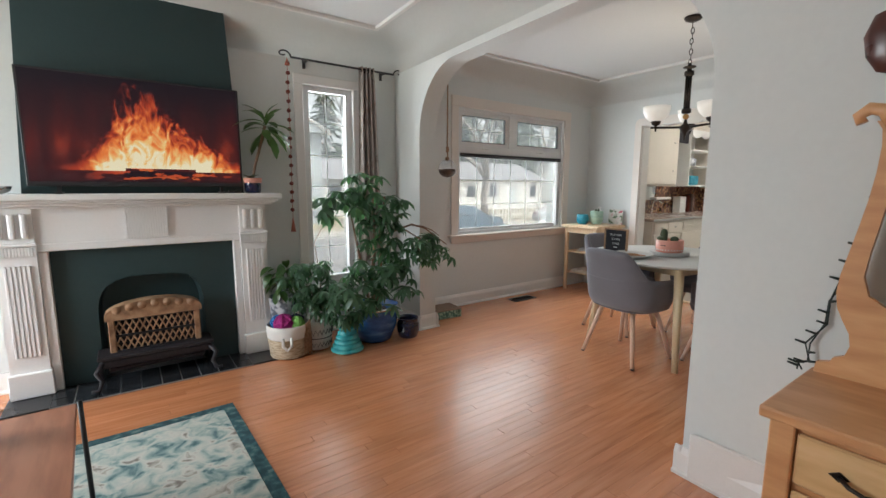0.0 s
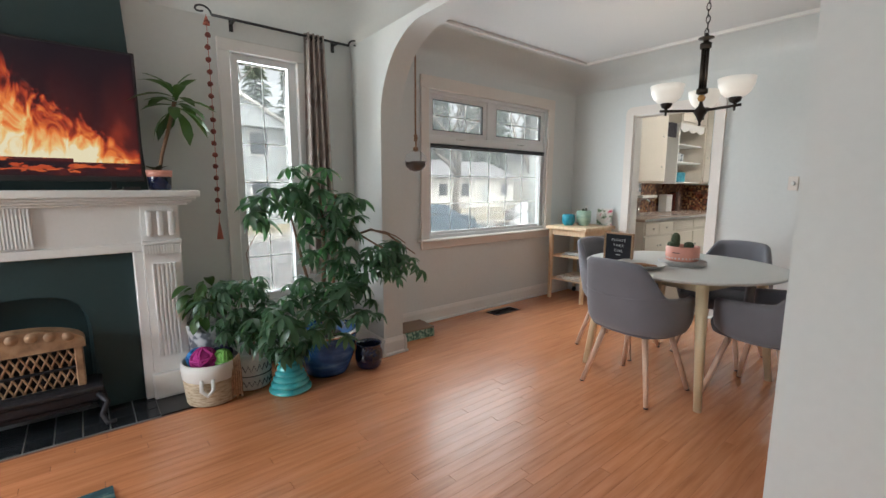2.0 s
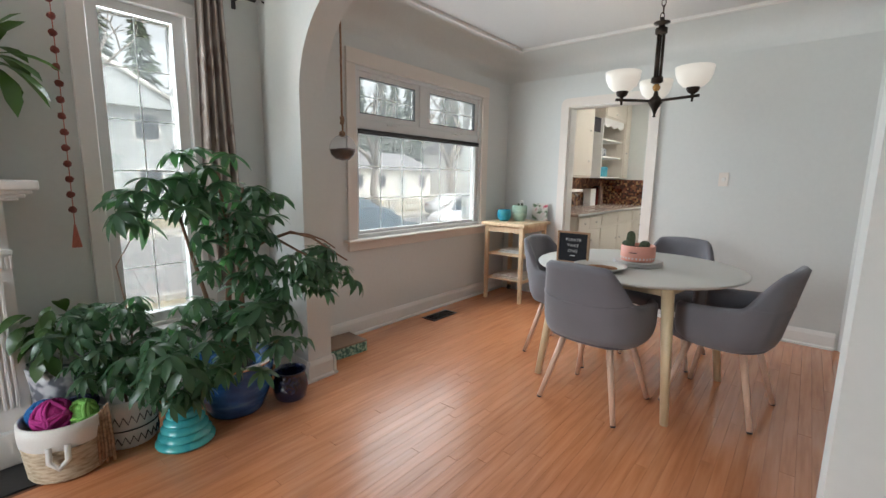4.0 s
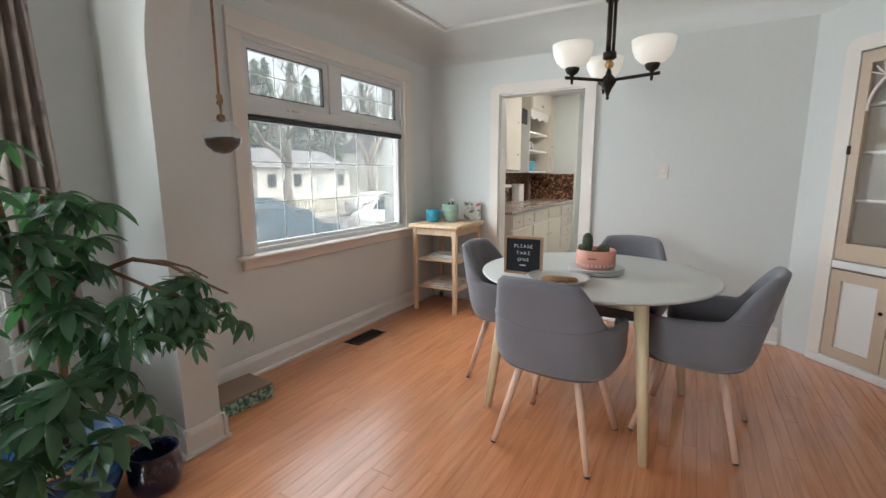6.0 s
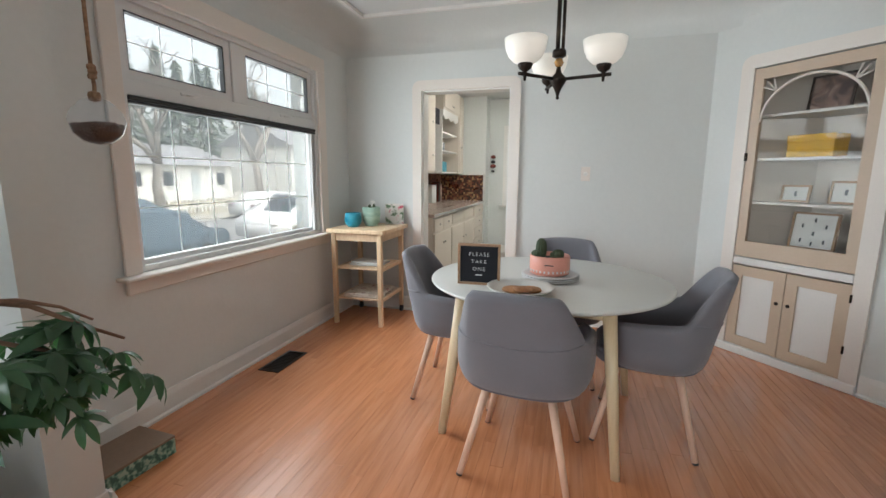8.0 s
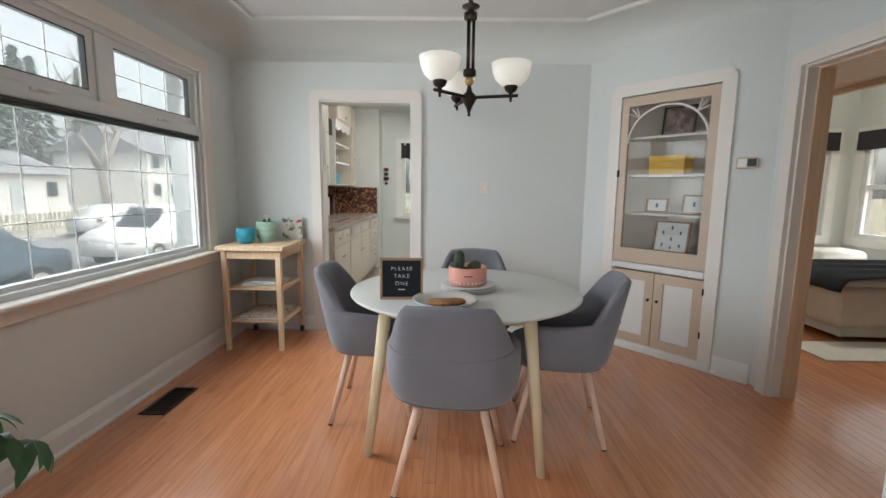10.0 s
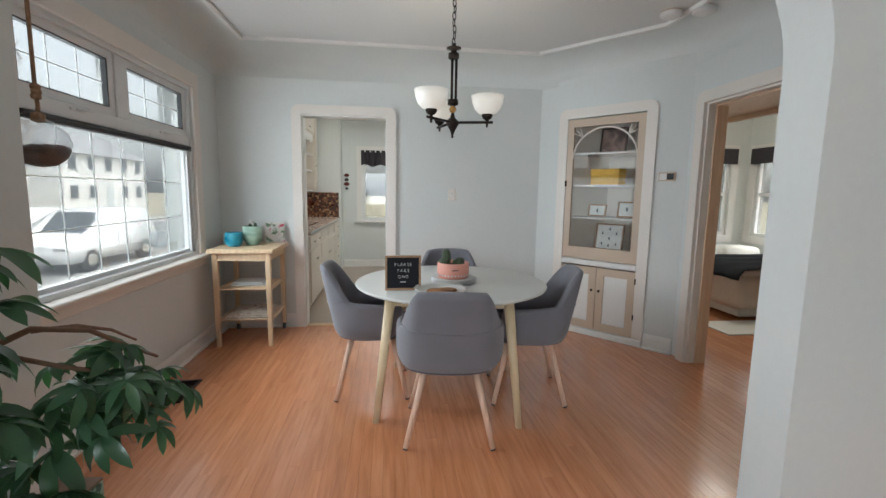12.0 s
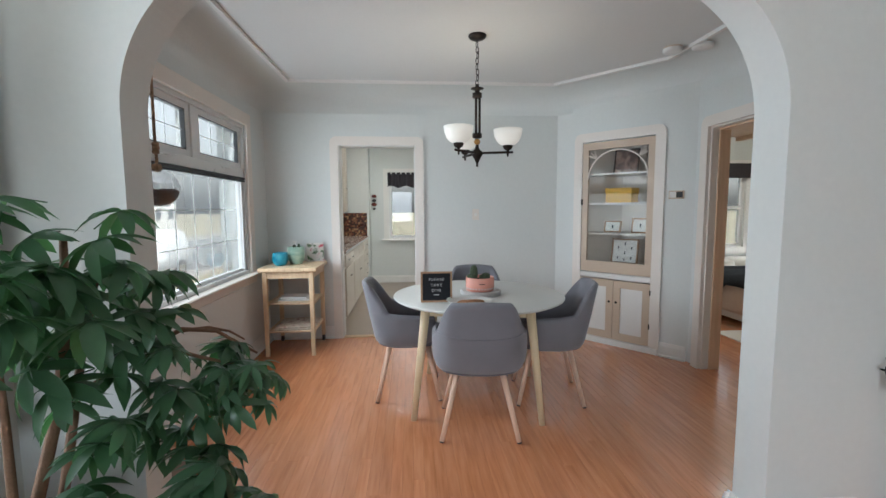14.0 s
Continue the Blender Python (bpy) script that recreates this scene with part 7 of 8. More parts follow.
sc = [(0.0, 0.86)] + [(0.84 * k / 24, 0.78 - 0.04 * abs(math.sin(math.pi * k / 8))) for k in range(25)] + [(0.84, 0.86)]
slab(bm, sc, lambda u, v, d: (u, -0.015 + d, v), 0.015)
bmesh.ops.triangulate(bm, faces=[f for f in bm.faces if len(f.verts) > 4])
part("scalloped_rail", bm, M["trim"], os_)
bx = thing("storage_tin", (7.45, 3.72, 1.34), 0, "small turquoise tin on the open shelf", "tin")
part("tin", boxes((-0.13, 0.13, -0.07, 0.07, 0, 0.15, 0.01)), M["turq"], bx)
bx = thing("kettle_pot", (7.42, 3.74, 1.64), 0, "dark cooking pot on the open shelf", "pot")
pot_part(bx, [(0, 0), (0.09, 0), (0.10, 0.02), (0.10, 0.11), (0.05, 0.135), (0, 0.14)], M["greypot"], "vessel")
for k, (x, w, h, m) in enumerate(((7.45, 0.20, 0.26, "paper"), (7.68, 0.05, 0.28, "redglass"), (7.75, 0.05, 0.30, "darkframe"), (7.82, 0.06, 0.27, "abstract"))):
    bo = thing("cookbook", (x, 3.86, 0.895), 0, "cookbook standing against the splashback", "book", "books on the counter")
    part("cover", boxes((-w / 2, w / 2, -0.06, 0.06, 0, h, 0.003)), M[m], bo)
wd = thing("wall_decoration", (8.60, 3.13, 1.50), 0, "small red and black hanging wall decoration", "ornament")
for k, (z, r, m) in enumerate(((0.10, 0.045, "pom"), (0.02, 0.04, "black"), (-0.05, 0.05, "pom"), (-0.13, 0.03, "black"))):
    bm = bmesh.new()
    lathe(bm, [(0, -r * 0.7), (r * 0.8, -r * 0.4), (r, 0), (r * 0.7, r * 0.5), (0, r * 0.7)], 14, (0, 0, z))
    part("bead", bm, M[m], wd)
M["lampwhite"] = glow_mat("lamp_diffuser", (1.0, 0.95, 0.86), ROOM_LAMP)
kl = thing("ceiling_lamp", (6.9, 2.45, KC), 0, "flush white kitchen ceiling lamp", "lamp")
part("diffuser", boxes((-0.6, 0.6, -0.12, 0.12, -0.07, -0.012, 0.02, 2)), M["lampwhite"], kl, "lit white diffuser")
part("mount", boxes((-0.62, 0.62, -0.13, 0.13, -0.012, 0.0)), M["trim"], kl)

# ---- bedroom beyond the doorway ----
setting("floor_bedroom", boxes((2.2, 7.0, -3.6, BACK - 0.12, -0.1, -0.003)), M["floor"], "oak floor in the bedroom", "floor")
# the orange of a warm-lit hall ceiling is put into the surface colour
setting("ceiling_passage", boxes((2.3, 4.9, -0.95, BACK - 0.141, 2.10, 2.54), (2.3, 4.9, -1.0, -0.95, 2.06, 2.54)), M["lamplit_wood"], "low ceiling inside the bedroom doorway, warm lamplight put into its tan", "ceiling")
setting("ceiling_bedroom", boxes((2.2, 7.0, -3.6, BACK - 0.14, 2.55, 2.65)), M["ceil"], "white bedroom ceiling", "ceiling")
BW1 = (-2.45, -1.45, 0.78, 1.95)
BW2 = (5.55, 6.45, 0.78, 1.95)
wall_with_holes("wall_bedroom_east", -2.72, 0.4, 0, 2.65, [BW1], lambda u, v, d: (6.6 + d, u, v), 0.15, M["wall"], "pale bedroom wall with a window")
wall_with_holes("wall_bedroom_south", 2.2, 6.75, 0, 2.65, [BW2], lambda u, v, d: (u, -2.72 - d, v), 0.15, M["wall"], "pale bedroom wall with a second window")
wall_with_holes("wall_bedroom_west", -2.72, -0.11, 0, 2.65, [], lambda u, v, d: (2.2 - d, u, v), 0.05, M["wall"], "plain bedroom partition")
wall_with_holes("wall_bedroom_north", QX - 0.1, 6.6, 0, 2.65, [], lambda u, v, d: (u, BACK - 0.14 + d, v), 0.05, M["wall"], "plain bedroom partition")
for nm, (a, b, c, d), place in (("window_5", BW1, lambda u, v, e: (6.6 + e, u, v)), ("window_6", BW2, lambda u, v, e: (u, -2.72 - e, v))):
    w = thing(nm, (0, 0, 0), 0, "white bedroom sash window with a dark blind", "window", "", "structure")
    bm = bmesh.new()
    frame_slab(bm, [(a, c), (b, c), (b, d), (a, d)], [(a + 0.045, c + 0.045), (b - 0.045, c + 0.045), (b - 0.045, d - 0.045), (a + 0.045, d - 0.045)], lambda u, v, e: place(u, v, 0.02 + e), 0.08)
    part("window_frame", bm, M["vinyl"], w)
    bm = bmesh.new()
    slab(bm, [(a + 0.045, 1.34), (b - 0.045, 1.34), (b - 0.045, 1.39), (a + 0.045, 1.39)], lambda u, v, e: place(u, v, 0.03 + e), 0.04)
    part("meeting_rail", bm, M["vinyl"], w)
    bm = bmesh.new()
    slab(bm, [(a + 0.04, c + 0.04), (b - 0.04, c + 0.04), (b - 0.04, d - 0.04), (a + 0.04, d - 0.04)], lambda u, v, e: place(u, v, 0.06 + e), 0.004)
    p = part("pane", bm, M["glass"], w)
    p.visible_shadow = False
    bm = bmesh.new()
    frame_slab(bm, [(a - 0.1, c - 0.1), (b + 0.1, c - 0.1), (b + 0.1, d + 0.1), (a - 0.1, d + 0.1)], [(a, c), (b, c), (b, d), (a, d)], lambda u, v, e: place(u, v, -0.02 + e), 0.02)
    part("casing", bm, M["trim"], w)
    bm = bmesh.new()
    slab(bm, [(a - 0.05, d - 0.16), (b + 0.05, d - 0.16), (b + 0.05, d + 0.05), (a - 0.05, d + 0.05)], lambda u, v, e: place(u, v, -0.06 + e), 0.035)
    part("blind", bm, M["valance"], w, "dark rolled blind")
bd = thing("bed", (5.75, -1.80, 0), 0, "made bed with a cream quilt, dark throw and white pillows", "bed")
M["quilt"] = mat("cream_quilt", (0.66, 0.58, 0.50), 0.9, var=0.1, scale=6, fine=120, bump=0.4)
M["throw"] = mat("charcoal_throw", (0.04, 0.045, 0.055), 0.95, var=0.2, scale=10, fine=160, bump=0.5)
part("base", boxes((-0.78, 0.78, -0.85, 0.45, 0.04, 0.30, 0.01)), M["cloth"], bd)
part("mattress", boxes((-0.76, 0.76, -0.84, 0.44, 0.301, 0.50, 0.05, 3)), M["cloth"], bd)
part("sheet", boxes((-0.79, 0.79, -0.87, 0.47, 0.44, 0.56, 0.04, 4)), M["cloth"], bd, "white top sheet", True)
bm = bmesh.new()
box(bm, -0.83, 0.10, -0.90, 0.51, 0.12, 0.50, 0.07, 5)
for vv in bm.verts:
    vv.co.y += 0.02 * math.sin(vv.co.x * 17) * (1 - vv.co.z) + 0.05 * max(0, 0.4 - vv.co.z)
part("quilt", bm, M["quilt"], bd, "cream quilt hanging over the edge", True)
bm = bmesh.new()
N_ = 26
rows_ = []
for k in range(N_ + 1):
    f = k / N_
    x = -0.88 + 1.15 * f
    drop = 0.46 - 0.30 * max(0.0, (f - 0.35) / 0.65) ** 0.7
    w_ = 0.008 * math.sin(f * 23)
    rows_.append([bm.verts.new(p) for p in ((x, -0.9, 0.585 + w_), (x, 0.30, 0.585 + w_), (x, 0.515, 0.565 + w_), (x, 0.565 + w_, 0.50), (x, 0.575 + w_ * 2, drop))])
for a_, b_ in zip(rows_, rows_[1:]):
    for k in range(4):
        bm.faces.new((a_[k], b_[k], b_[k + 1], a_[k + 1])).smooth = True
bmesh.ops.solidify(bm, geom=list(bm.faces), thickness=0.014)
part("throw", bm, M["throw"], bd, "charcoal throw slung over the edge")
for y in (-0.52, 0.10):
    pw = thing("pillow", (6.28, -1.80 + y, 0.50), 0, "plump white pillow on the bed", "pillow", "pillows on the bed")
    bm = bmesh.new()
    box(bm, -0.2, 0.2, -0.28, 0.28, 0.0, 0.16, 0.07, 4)
    part("cover", bm, M["cloth"], pw, "", True)
rg2 = thing("bedside_rug", (4.72, -1.35, 0), 0, "small pale rug beside the bed", "rug")
part("mat", boxes((-0.22, 0.22, -0.5, 0.5, 0.0, 0.012, 0.004)), M["cloth"], rg2)
bl_ = thing("ceiling_lamp", (5.2, -1.45, 2.55), 0, "round white bedroom ceiling lamp", "lamp")
bm = bmesh.new()
lathe(bm, [(0, -0.10), (0.08, -0.095), (0.14, -0.06), (0.15, -0.02), (0.15, 0.0)], 28)
part("diffuser", bm, glow_mat("bedroom_diffuser", (1.0, 0.90, 0.74), 5.0), bl_, "lit frosted glass dome", True)

# ---- street outside ----
M["grass"] = mat("winter_lawn", (0.26, 0.23, 0.15), 0.95, var=0.35, scale=1.2, fine=30, bump=0.6)
M["road"] = mat("asphalt", (0.22, 0.22, 0.22), 0.85, var=0.2, scale=1.5, fine=60, bump=0.3)
M["concrete"] = mat("concrete", (0.40, 0.39, 0.37), 0.85, var=0.12, scale=1.5, fine=40, bump=0.2)
M["siding"] = mat("white_siding", (0.70, 0.70, 0.69), 0.6, var=0.05, scale=1.0, fine=20)
M["siding_blue"] = mat("blue_grey_siding", (0.42, 0.46, 0.48), 0.6, var=0.08, scale=1.0, fine=20)
M["shingle"] = mat("grey_shingle", (0.22, 0.22, 0.23), 0.9, var=0.25, scale=4, fine=30, bump=0.5)
M["bark"] = mat("grey_bark", (0.24, 0.215, 0.19), 0.9, var=0.3, scale=5, fine=30, bump=0.8)
M["conifer"] = mat("conifer_needles", (0.06, 0.085, 0.05), 0.8, var=0.4, scale=5, fine=40, spread=0.5)
M["darkglass"] = mat("dark_window", (0.05, 0.06, 0.07), 0.08, var=0.2, scale=1)
GZ = -1.0
bm = bmesh.new()
box(bm, -250, 250, 4.2, 400, GZ - 1, GZ)
box(bm, -250, 250, -250, 4.2, GZ - 1, GZ - 0.02)
setting("ground", bm, M["grass"], "pale winter lawn and verge", "ground")
setting("road", boxes((-200, 200, 10.2, 19.0, GZ - 0.2, GZ + 0.004)), M["road"], "grey asphalt residential street", "road")
setting("kerb_near", boxes((-200, 200, 10.0, 10.2, GZ - 0.2, GZ + 0.12, 0.01)), M["concrete"], "concrete kerb", "kerb")
setting("kerb_far", boxes((-200, 200, 19.0, 19.2, GZ - 0.2, GZ + 0.12, 0.01)), M["concrete"], "concrete kerb", "kerb")
setting("pavement", boxes((-200, 200, 7.6, 9.0, GZ - 0.2, GZ + 0.03), (-200, 200, 20.4, 21.8, GZ - 0.2, GZ + 0.03)), M["concrete"], "concrete pavement", "pavement")


def make_car(at, turn, paint, suv, label):
    car = thing("parked_car", at, turn, label, "car", "cars along the street")
    L, W, Hh = 4.4, 1.75, 1.68 if suv else 1.42
    bm = bmesh.new()
    if suv:
        pr = [(-2.15, 0.3), (-2.2, 0.75), (-2.1, 0.95), (-1.95, 1.6), (-1.6, Hh), (0.35, Hh - 0.02), (1.0, 1.05), (2.0, 0.92), (2.2, 0.7), (2.15, 0.3)]
    else:
        pr = [(-2.15, 0.3), (-2.2, 0.7), (-2.1, 0.9), (-1.5, 0.98), (-0.95, Hh - 0.05), (-0.5, Hh), (0.25, Hh - 0.03), (1.05, 0.95), (1.95, 0.8), (2.18, 0.6), (2.15, 0.3)]
    slab(bm, pr, lambda u, v, d: (u, -W / 2 + d, v), W)
    for vv in bm.verts:
        if vv.co.z > 1.0:
            vv.co.y *= 0.80
    bmesh.ops.triangulate(bm, faces=[f for f in bm.faces if len(f.verts) > 4])
    bmesh.ops.bevel(bm, geom=[e for e in bm.edges if len(e.link_faces) == 2 and e.calc_face_angle(0) > 0.3], offset=0.05, segments=2, affect="EDGES")
    part("body", bm, paint, car, "", True)
    for s in (-1, 1):
        bm = bmesh.new()
        top, lowz = Hh - 0.12, 1.0
        x0, x1 = (-1.8, 0.75) if suv else (-1.2, 0.8)
        slab(bm, [(x0, lowz), (x1, lowz), (x1 - 0.45, top), (x0 + (0.1 if suv else 0.4), top)], lambda u, v, d: (u, s * (W / 2 * (1 - 0.2 * (v - 0.95) / (Hh - 0.95)) * 0.985 + d * 0.5 - 0.045), v), 0.09)
        part("side_window", bm, M["darkglass"], car)
    bm = bmesh.new()
    xw = 0.42 if suv else 0.32
    slab(bm, [(-0.62, 0), (0.62, 0), (0.52, 1), (-0.52, 1)], lambda u, v, d: (1.03 - (1.03 - xw) * v + 0.03, u, (1.02 if suv else 0.96) + (Hh - 0.12 - 1.0) * v + 0.012 + d), 0.012)
    part("windscreen", bm, M["darkglass"], car)
    for sx in (-1.35, 1.35):
        for s in (-1, 1):
            bm = bmesh.new()
            rod(bm, (sx, s * (W / 2 - 0.2), 0.31), (sx, s * (W / 2 + 0.01), 0.31), 0.31, seg=24)
            wh = part("wheel", bm, M["black"], car)
            bm = bmesh.new()
            rod(bm, (sx, s * (W / 2), 0.31), (sx, s * (W / 2 + 0.02), 0.31), 0.19, seg=16)
            part("rim", bm, M["chrome"], wh)
    for s in (-1, 1):
        part("headlight", boxes((2.08, 2.19, s * 0.62 - 0.16, s * 0.62 + 0.16, 0.62, 0.74, 0.02)), M["chrome"], car)
        part("tail_light", boxes((-2.2, -2.1, s * 0.66 - 0.12, s * 0.66 + 0.12, 0.72, 0.86, 0.02)), M["redglass"], car)
    return car


P1 = mat("car_blue", (0.045, 0.075, 0.10), 0.25, var=0.05, coat=0.6, bump=0)
P2 = mat("car_steel_blue", (0.07, 0.105, 0.135), 0.25, var=0.05, coat=0.6, bump=0)
P3 = mat("car_white", (0.72, 0.73, 0.74), 0.25, var=0.03, coat=0.6, bump=0)
make_car((8.6, 11.3, GZ), 180, P1, False, "blue sedan parked at the near kerb")
make_car((13.6, 17.6, GZ), 0, P2, False, "steel blue sedan parked across the street")
make_car((15.3, 11.5, GZ), 180, P3, True, "white sport utility vehicle parked at the near kerb")
make_car((22.0, 17.7, GZ), 0, P3, False, "white sedan parked across the street")


def make_house(at, w, d, h, roof, wallm, label, gable_front=False, rows=1):
    ho = thing("house", at, 0, label, "house", "houses across the street")
    part("wall", boxes((-w / 2, w / 2, 0, d, 0, h)), wallm, ho)
    bm = bmesh.new()
    for k in range(int(h / 0.2)):
        box(bm, -w / 2 - 0.012, w / 2 + 0.012, -0.02, -0.001, 0.2 * k + 0.01, 0.2 * k + 0.18)
    part("siding", bm, wallm, ho)["kind"] = "stuff"
    bm = bmesh.new()
    if gable_front:
        slab(bm, [(-w / 2 - 0.4, h - 0.1), (w / 2 + 0.4, h - 0.1), (0, h + roof)], lambda u, v, e: (u, -0.5 + e, v), d + 1)
    else:
        slab(bm, [(-0.5, h), (d + 0.5, h), (d / 2, h + roof)], lambda u, v, e: (-w / 2 - 0.4 + e, u, v), w + 0.8)
    part("roof", bm, M["shingle"] if not gable_front else wallm, ho)
    if gable_front:
        for s in (-1, 1):
            bm = bmesh.new()
            rod(bm, (s * (w / 2 + 0.5), -0.55, h - 0.15), (0, -0.55, h + roof + 0.05), 0.14, seg=4)
            part("barge_board", bm, M["siding"], ho)
    nw = max(2, int(w / 2.6))
    for r in range(rows):
        for k in range(nw):
            x = -w / 2 + w * (k + 0.5) / nw
            z = 1.3 + 2.7 * r
            if r == 0 and k == nw // 2:
                dd = part("door", boxes((x - 0.5, x + 0.5, -0.06, -0.02, 0.3, 2.4)), M["siding_blue"], ho)
                continue
            wi = part("window", boxes((x - 0.6, x + 0.6, -0.07, -0.02, z - 0.1, z + 1.3)), M["siding"], ho)
            part("pane", boxes((x - 0.5, x + 0.5, -0.085, -0.07, z, z + 1.2)), M["darkglass"], wi)
    return ho


make_house((5.5, 27, GZ), 9, 9, 5.6, 2.6, M["siding_blue"], "two-storey blue-grey house with a front gable", True, 2)
make_house((17, 34, GZ), 10, 9, 2.9, 1.9, M["siding"], "low white bungalow with a grey roof")
make_house((33, 35, GZ), 12, 9, 3.1, 2.0, M["siding"], "white bungalow across the street")
make_house((-9, 28, GZ), 10, 9, 3.4, 2.6, M["siding"], "white house further along the street")
make_house((50, 31, GZ), 13, 9, 5.4, 2.6, M["siding"], "two-storey white house down the street", False, 2)


def bare_tree(at, h, seed, label):
    rs = random.Random(seed)
    tr = thing("bare_tree", at, 0, label, "tree", "street trees")
    bm = bmesh.new()
    tw = bmesh.new()

    def grow(p, d, length, r, depth):
        q = p + d * length * 0.5 + Vector((rs.uniform(-1, 1), rs.uniform(-1, 1), 0.3)) * length * 0.05
        e = p + d * length
        tube(bm if depth < 3 else tw, [p, q, e], r, 7 if depth < 2 else 4, r * 0.68)
        if depth >= 5 or r < 0.006:
            return
        for k in range(2 if depth else 3 + rs.randint(0, 1)):
            ax = Vector((rs.uniform(-1, 1), rs.uniform(-1, 1), rs.uniform(-0.2, 0.5))).normalized()
            nd = (d * 0.75 + ax * 0.75 + Vector((0, 0, 0.18))).normalized()
            grow(e - d * length * rs.uniform(0, 0.15), nd, length * rs.uniform(0.62, 0.85), r * 0.62, depth + 1)
    grow(Vector((0, 0, -0.05)), Vector((rs.uniform(-0.06, 0.06), rs.uniform(-0.06, 0.06), 1)).normalized(), h * 0.32, h * 0.028, 0)
    part("trunk", bm, M["bark"], tr, "grey bark trunk and limbs")
    part("crown", tw, M["bark"], tr, "bare twigs")


bare_tree((12.6, 20.2, GZ), 11, 4, "large bare street tree with grey bark")
bare_tree((19.5, 22.4, GZ), 10, 9, "bare street tree beside the far pavement")
bare_tree((24, 20, GZ), 10, 12, "bare tree across the street")
bare_tree((4.2, 20, GZ), 9, 15, "bare tree before the blue house")
bare_tree((12.5, 24, GZ), 10, 21, "bare garden tree across the street")


def conifer(at, h, seed):
    rs = random.Random(seed)
    tr = thing("conifer", at, 0, "tall dark evergreen behind the houses", "tree", "evergreens behind the houses")
    bm = bmesh.new()
    rod(bm, (0, 0, -0.1), (0, 0, h * 0.95), h * 0.02, 0.02, 8)
    part("trunk", bm, M["bark"], tr)
    bm = bmesh.new()
    for k in range(700):
        f = rs.random() ** 0.8
        z = h * (0.12 + 0.86 * f)
        r = (1 - f) * h * 0.2 + 0.15
        a = rs.uniform(0, math.tau)
        rr = r * rs.uniform(0.35, 1.0)
        c = Vector((rr * math.cos(a), rr * math.sin(a), z - rr * 0.25))
        s = rs.uniform(0.3, 0.7)
        m = Matrix.Translation(c) @ pose(0, 0, 0, rs.uniform(-30, 30), rs.uniform(-10, 40), math.degrees(a))
        vs = [bm.verts.new(m @ Vector(p)) for p in ((-s * 0.6, -s * 0.35, 0), (s, 0, -s * 0.3), (-s * 0.6, s * 0.35, 0), (0, 0, s * 0.25))]
        for t in ((0, 1, 3), (1, 2, 3), (0, 2, 1)):
            bm.faces.new([vs[i] for i in t])
    ob = part("crown", bm, M["conifer"], tr)


for k, (x, y, h) in enumerate(((9, 42, 14), (14, 45, 16), (21, 44, 13), (26, 46, 17), (31, 43, 14), (37, 47, 16), (43, 45, 15), (49, 48, 17), (57, 46, 15), (3, 44, 13), (-5, 45, 15), (12, 49, 18), (18, 47, 16), (23.5, 50, 18), (28.5, 48, 17), (34, 50, 18), (40, 49, 17), (46, 51, 18), (53, 50, 17), (62, 52, 18))):
    conifer((x, y, GZ), h, 50 + k)
fe = thing("garden_fence", (26, 23.5, GZ), 0, "white picket fence across the street", "fence")
for k in range(70):
    ob = new("picket", fe.children[0].data) if k else part("picket", boxes((-0.05, 0.05, -0.01, 0.01, 0, 1.15, 0.004)), M["siding"], fe)
    ob.parent = fe
    ob.location = (-10 + 0.29 * k, 0, 0)
for z in (0.3, 0.9):
    part("rail", boxes((-10.1, 10.1, 0.012, 0.05, z, z + 0.08)), M["siding"], fe)

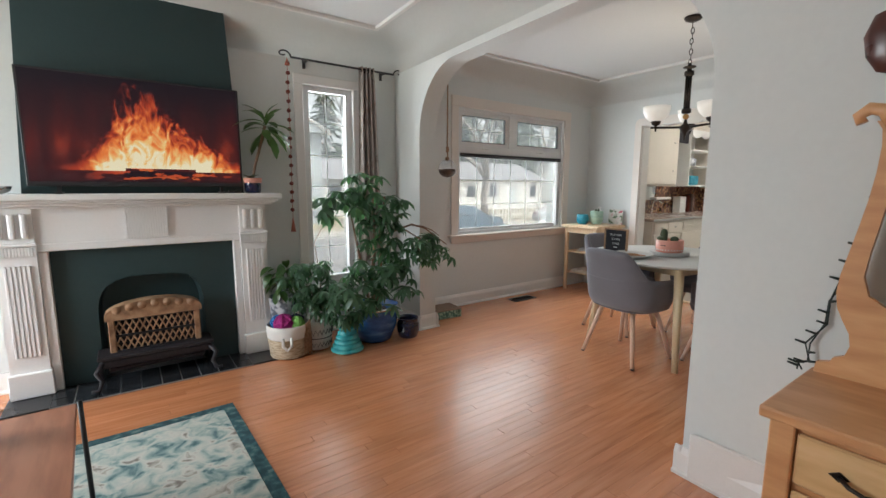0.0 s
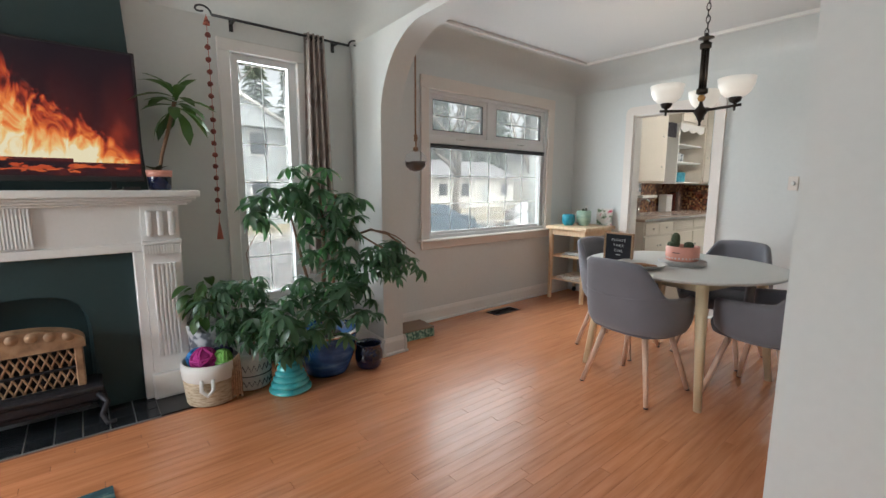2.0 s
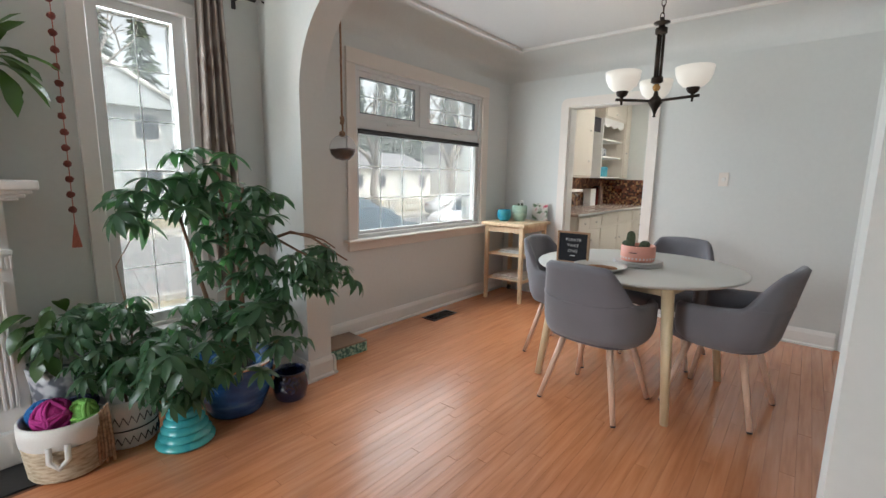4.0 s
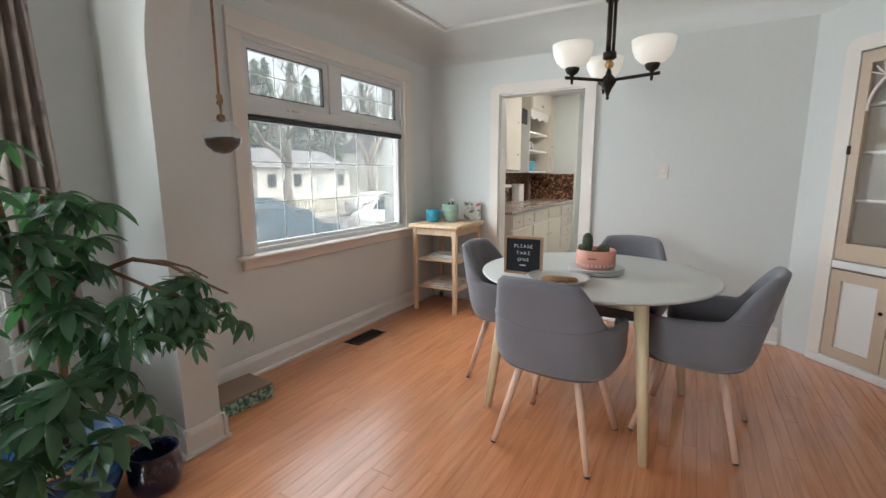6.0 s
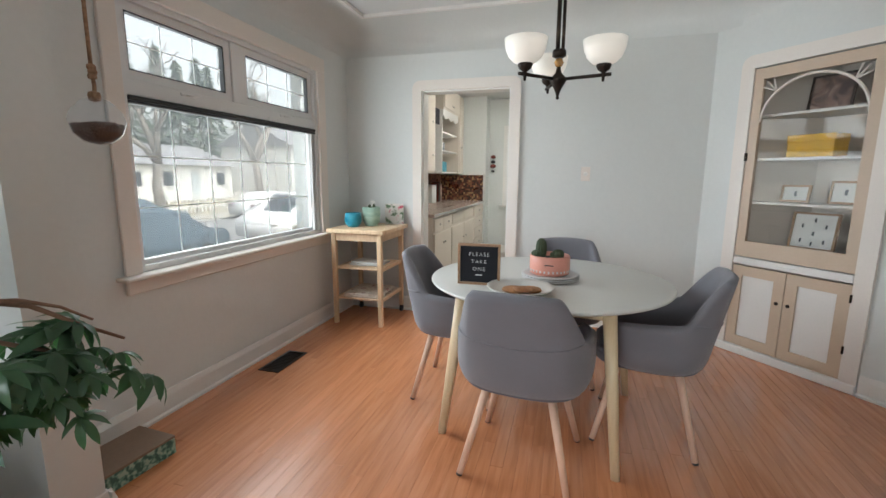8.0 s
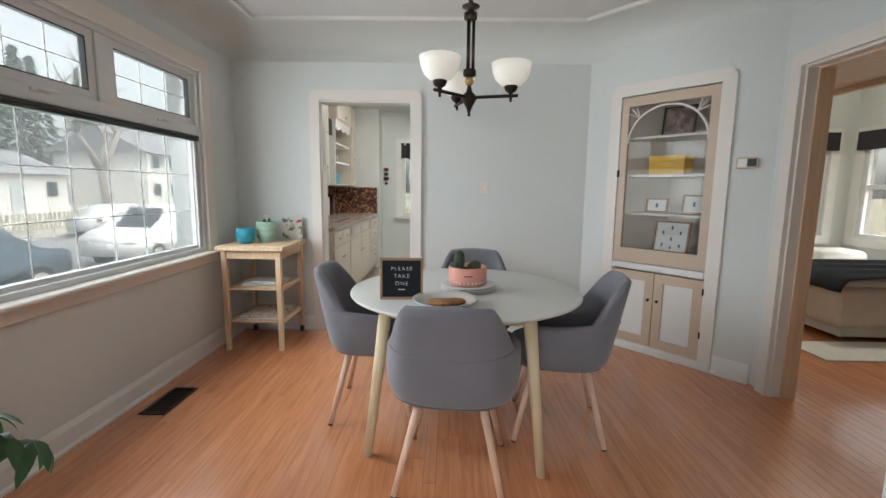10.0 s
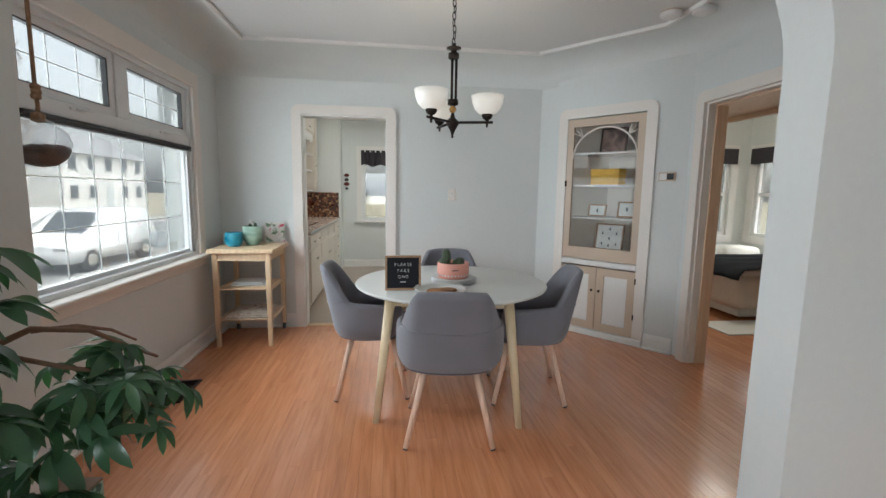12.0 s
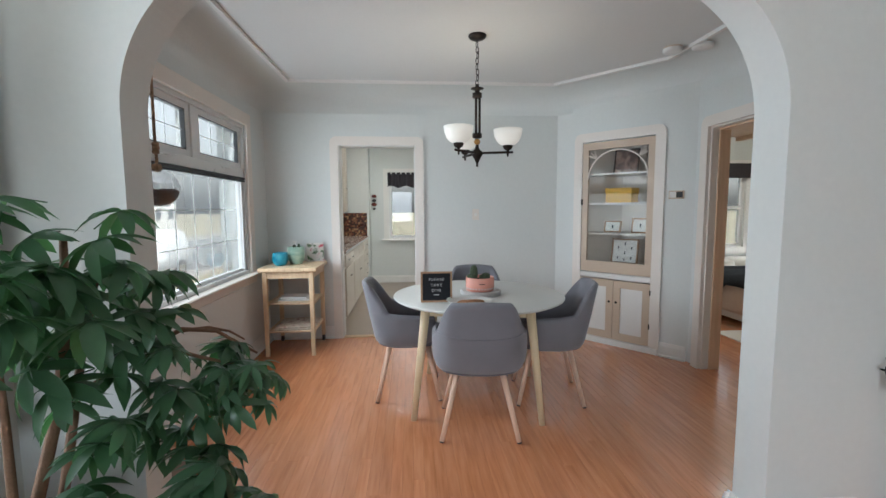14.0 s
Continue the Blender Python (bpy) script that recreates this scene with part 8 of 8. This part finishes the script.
# ---- oak strip floor ----
floor = bpy.data.objects["floor"]
rs = random.Random(2)
PW = 0.057
LENS = (0.7, 1.0, 1.35, 1.75, 2.2)
strips = {}
for L in LENS:
    bm = bmesh.new()
    w, c = PW - 0.0004, 0.0006
    lo = [bm.verts.new(p) for p in ((0, 0, -0.006), (L - 0.001, 0, -0.006), (L - 0.001, w, -0.006), (0, w, -0.006))]
    md = [bm.verts.new((v.co.x, v.co.y, -c)) for v in lo]
    hi_ = [bm.verts.new((min(max(v.co.x, c), L - 0.001 - c), min(max(v.co.y, c), w - c), 0)) for v in lo]
    for a, b in ((lo, md), (md, hi_)):
        for k in range(4):
            bm.faces.new((a[k], a[(k + 1) % 4], b[(k + 1) % 4], b[k]))
    bm.faces.new(hi_)
    me = bpy.data.meshes.new("plank")
    bmesh.ops.recalc_face_normals(bm, faces=bm.faces)
    bm.to_mesh(me)
    bm.free()
    me.materials.append(M["floor"])
    strips[L] = me
verts, faces = [], []
singles = 0
y = SOUTH
while y < FRONT - 0.001:
    x = WEST - rs.uniform(0, 1.5)
    end = KX + 0.01
    while x < end:
        L = rs.choice(LENS)
        x0, x1 = max(x, WEST - 0.05), min(x + L, end)
        mid = (x0 + x1) / 2
        skip_hearth = y > 3.49 and y < FRONT and x1 > -0.66 and x0 < 0.86
        pieces = [(x0, x1)]
        if skip_hearth:
            pieces = [(x0, min(x1, -0.66)), (max(x0, 0.86), x1)]
        for a, b in pieces:
            if b - a < 0.03:
                continue
            whole = abs((b - a) - L) < 1e-6
            if whole and singles < 300 and 0.7 < y < 3.6 and 0.4 < mid < 4.6:
                ob = new("plank", strips[L])
                ob.parent = floor
                ob.location = (a, y, rs.uniform(-0.0002, 0.0))
                singles += 1
            else:
                i = len(verts)
                w, c = PW - 0.0004, 0.0006
                z = rs.uniform(-0.0002, 0.0)
                verts += [(a, y, -0.006), (b - 0.001, y, -0.006), (b - 0.001, y + w, -0.006), (a, y + w, -0.006), (a + c, y + c, z), (b - 0.001 - c, y + c, z), (b - 0.001 - c, y + w - c, z), (a + c, y + w - c, z)]
                faces += [(i, i + 1, i + 5, i + 4), (i + 1, i + 2, i + 6, i + 5), (i + 2, i + 3, i + 7, i + 6), (i + 3, i, i + 4, i + 7), (i + 4, i + 5, i + 6, i + 7)]
        x += L
    y += PW
me = bpy.data.meshes.new("plank_field")
me.from_pydata(verts, [], faces)
me.materials.append(M["floor"])
ob = new("plank_field", me)
ob.parent = floor
ob["kind"] = "stuff"
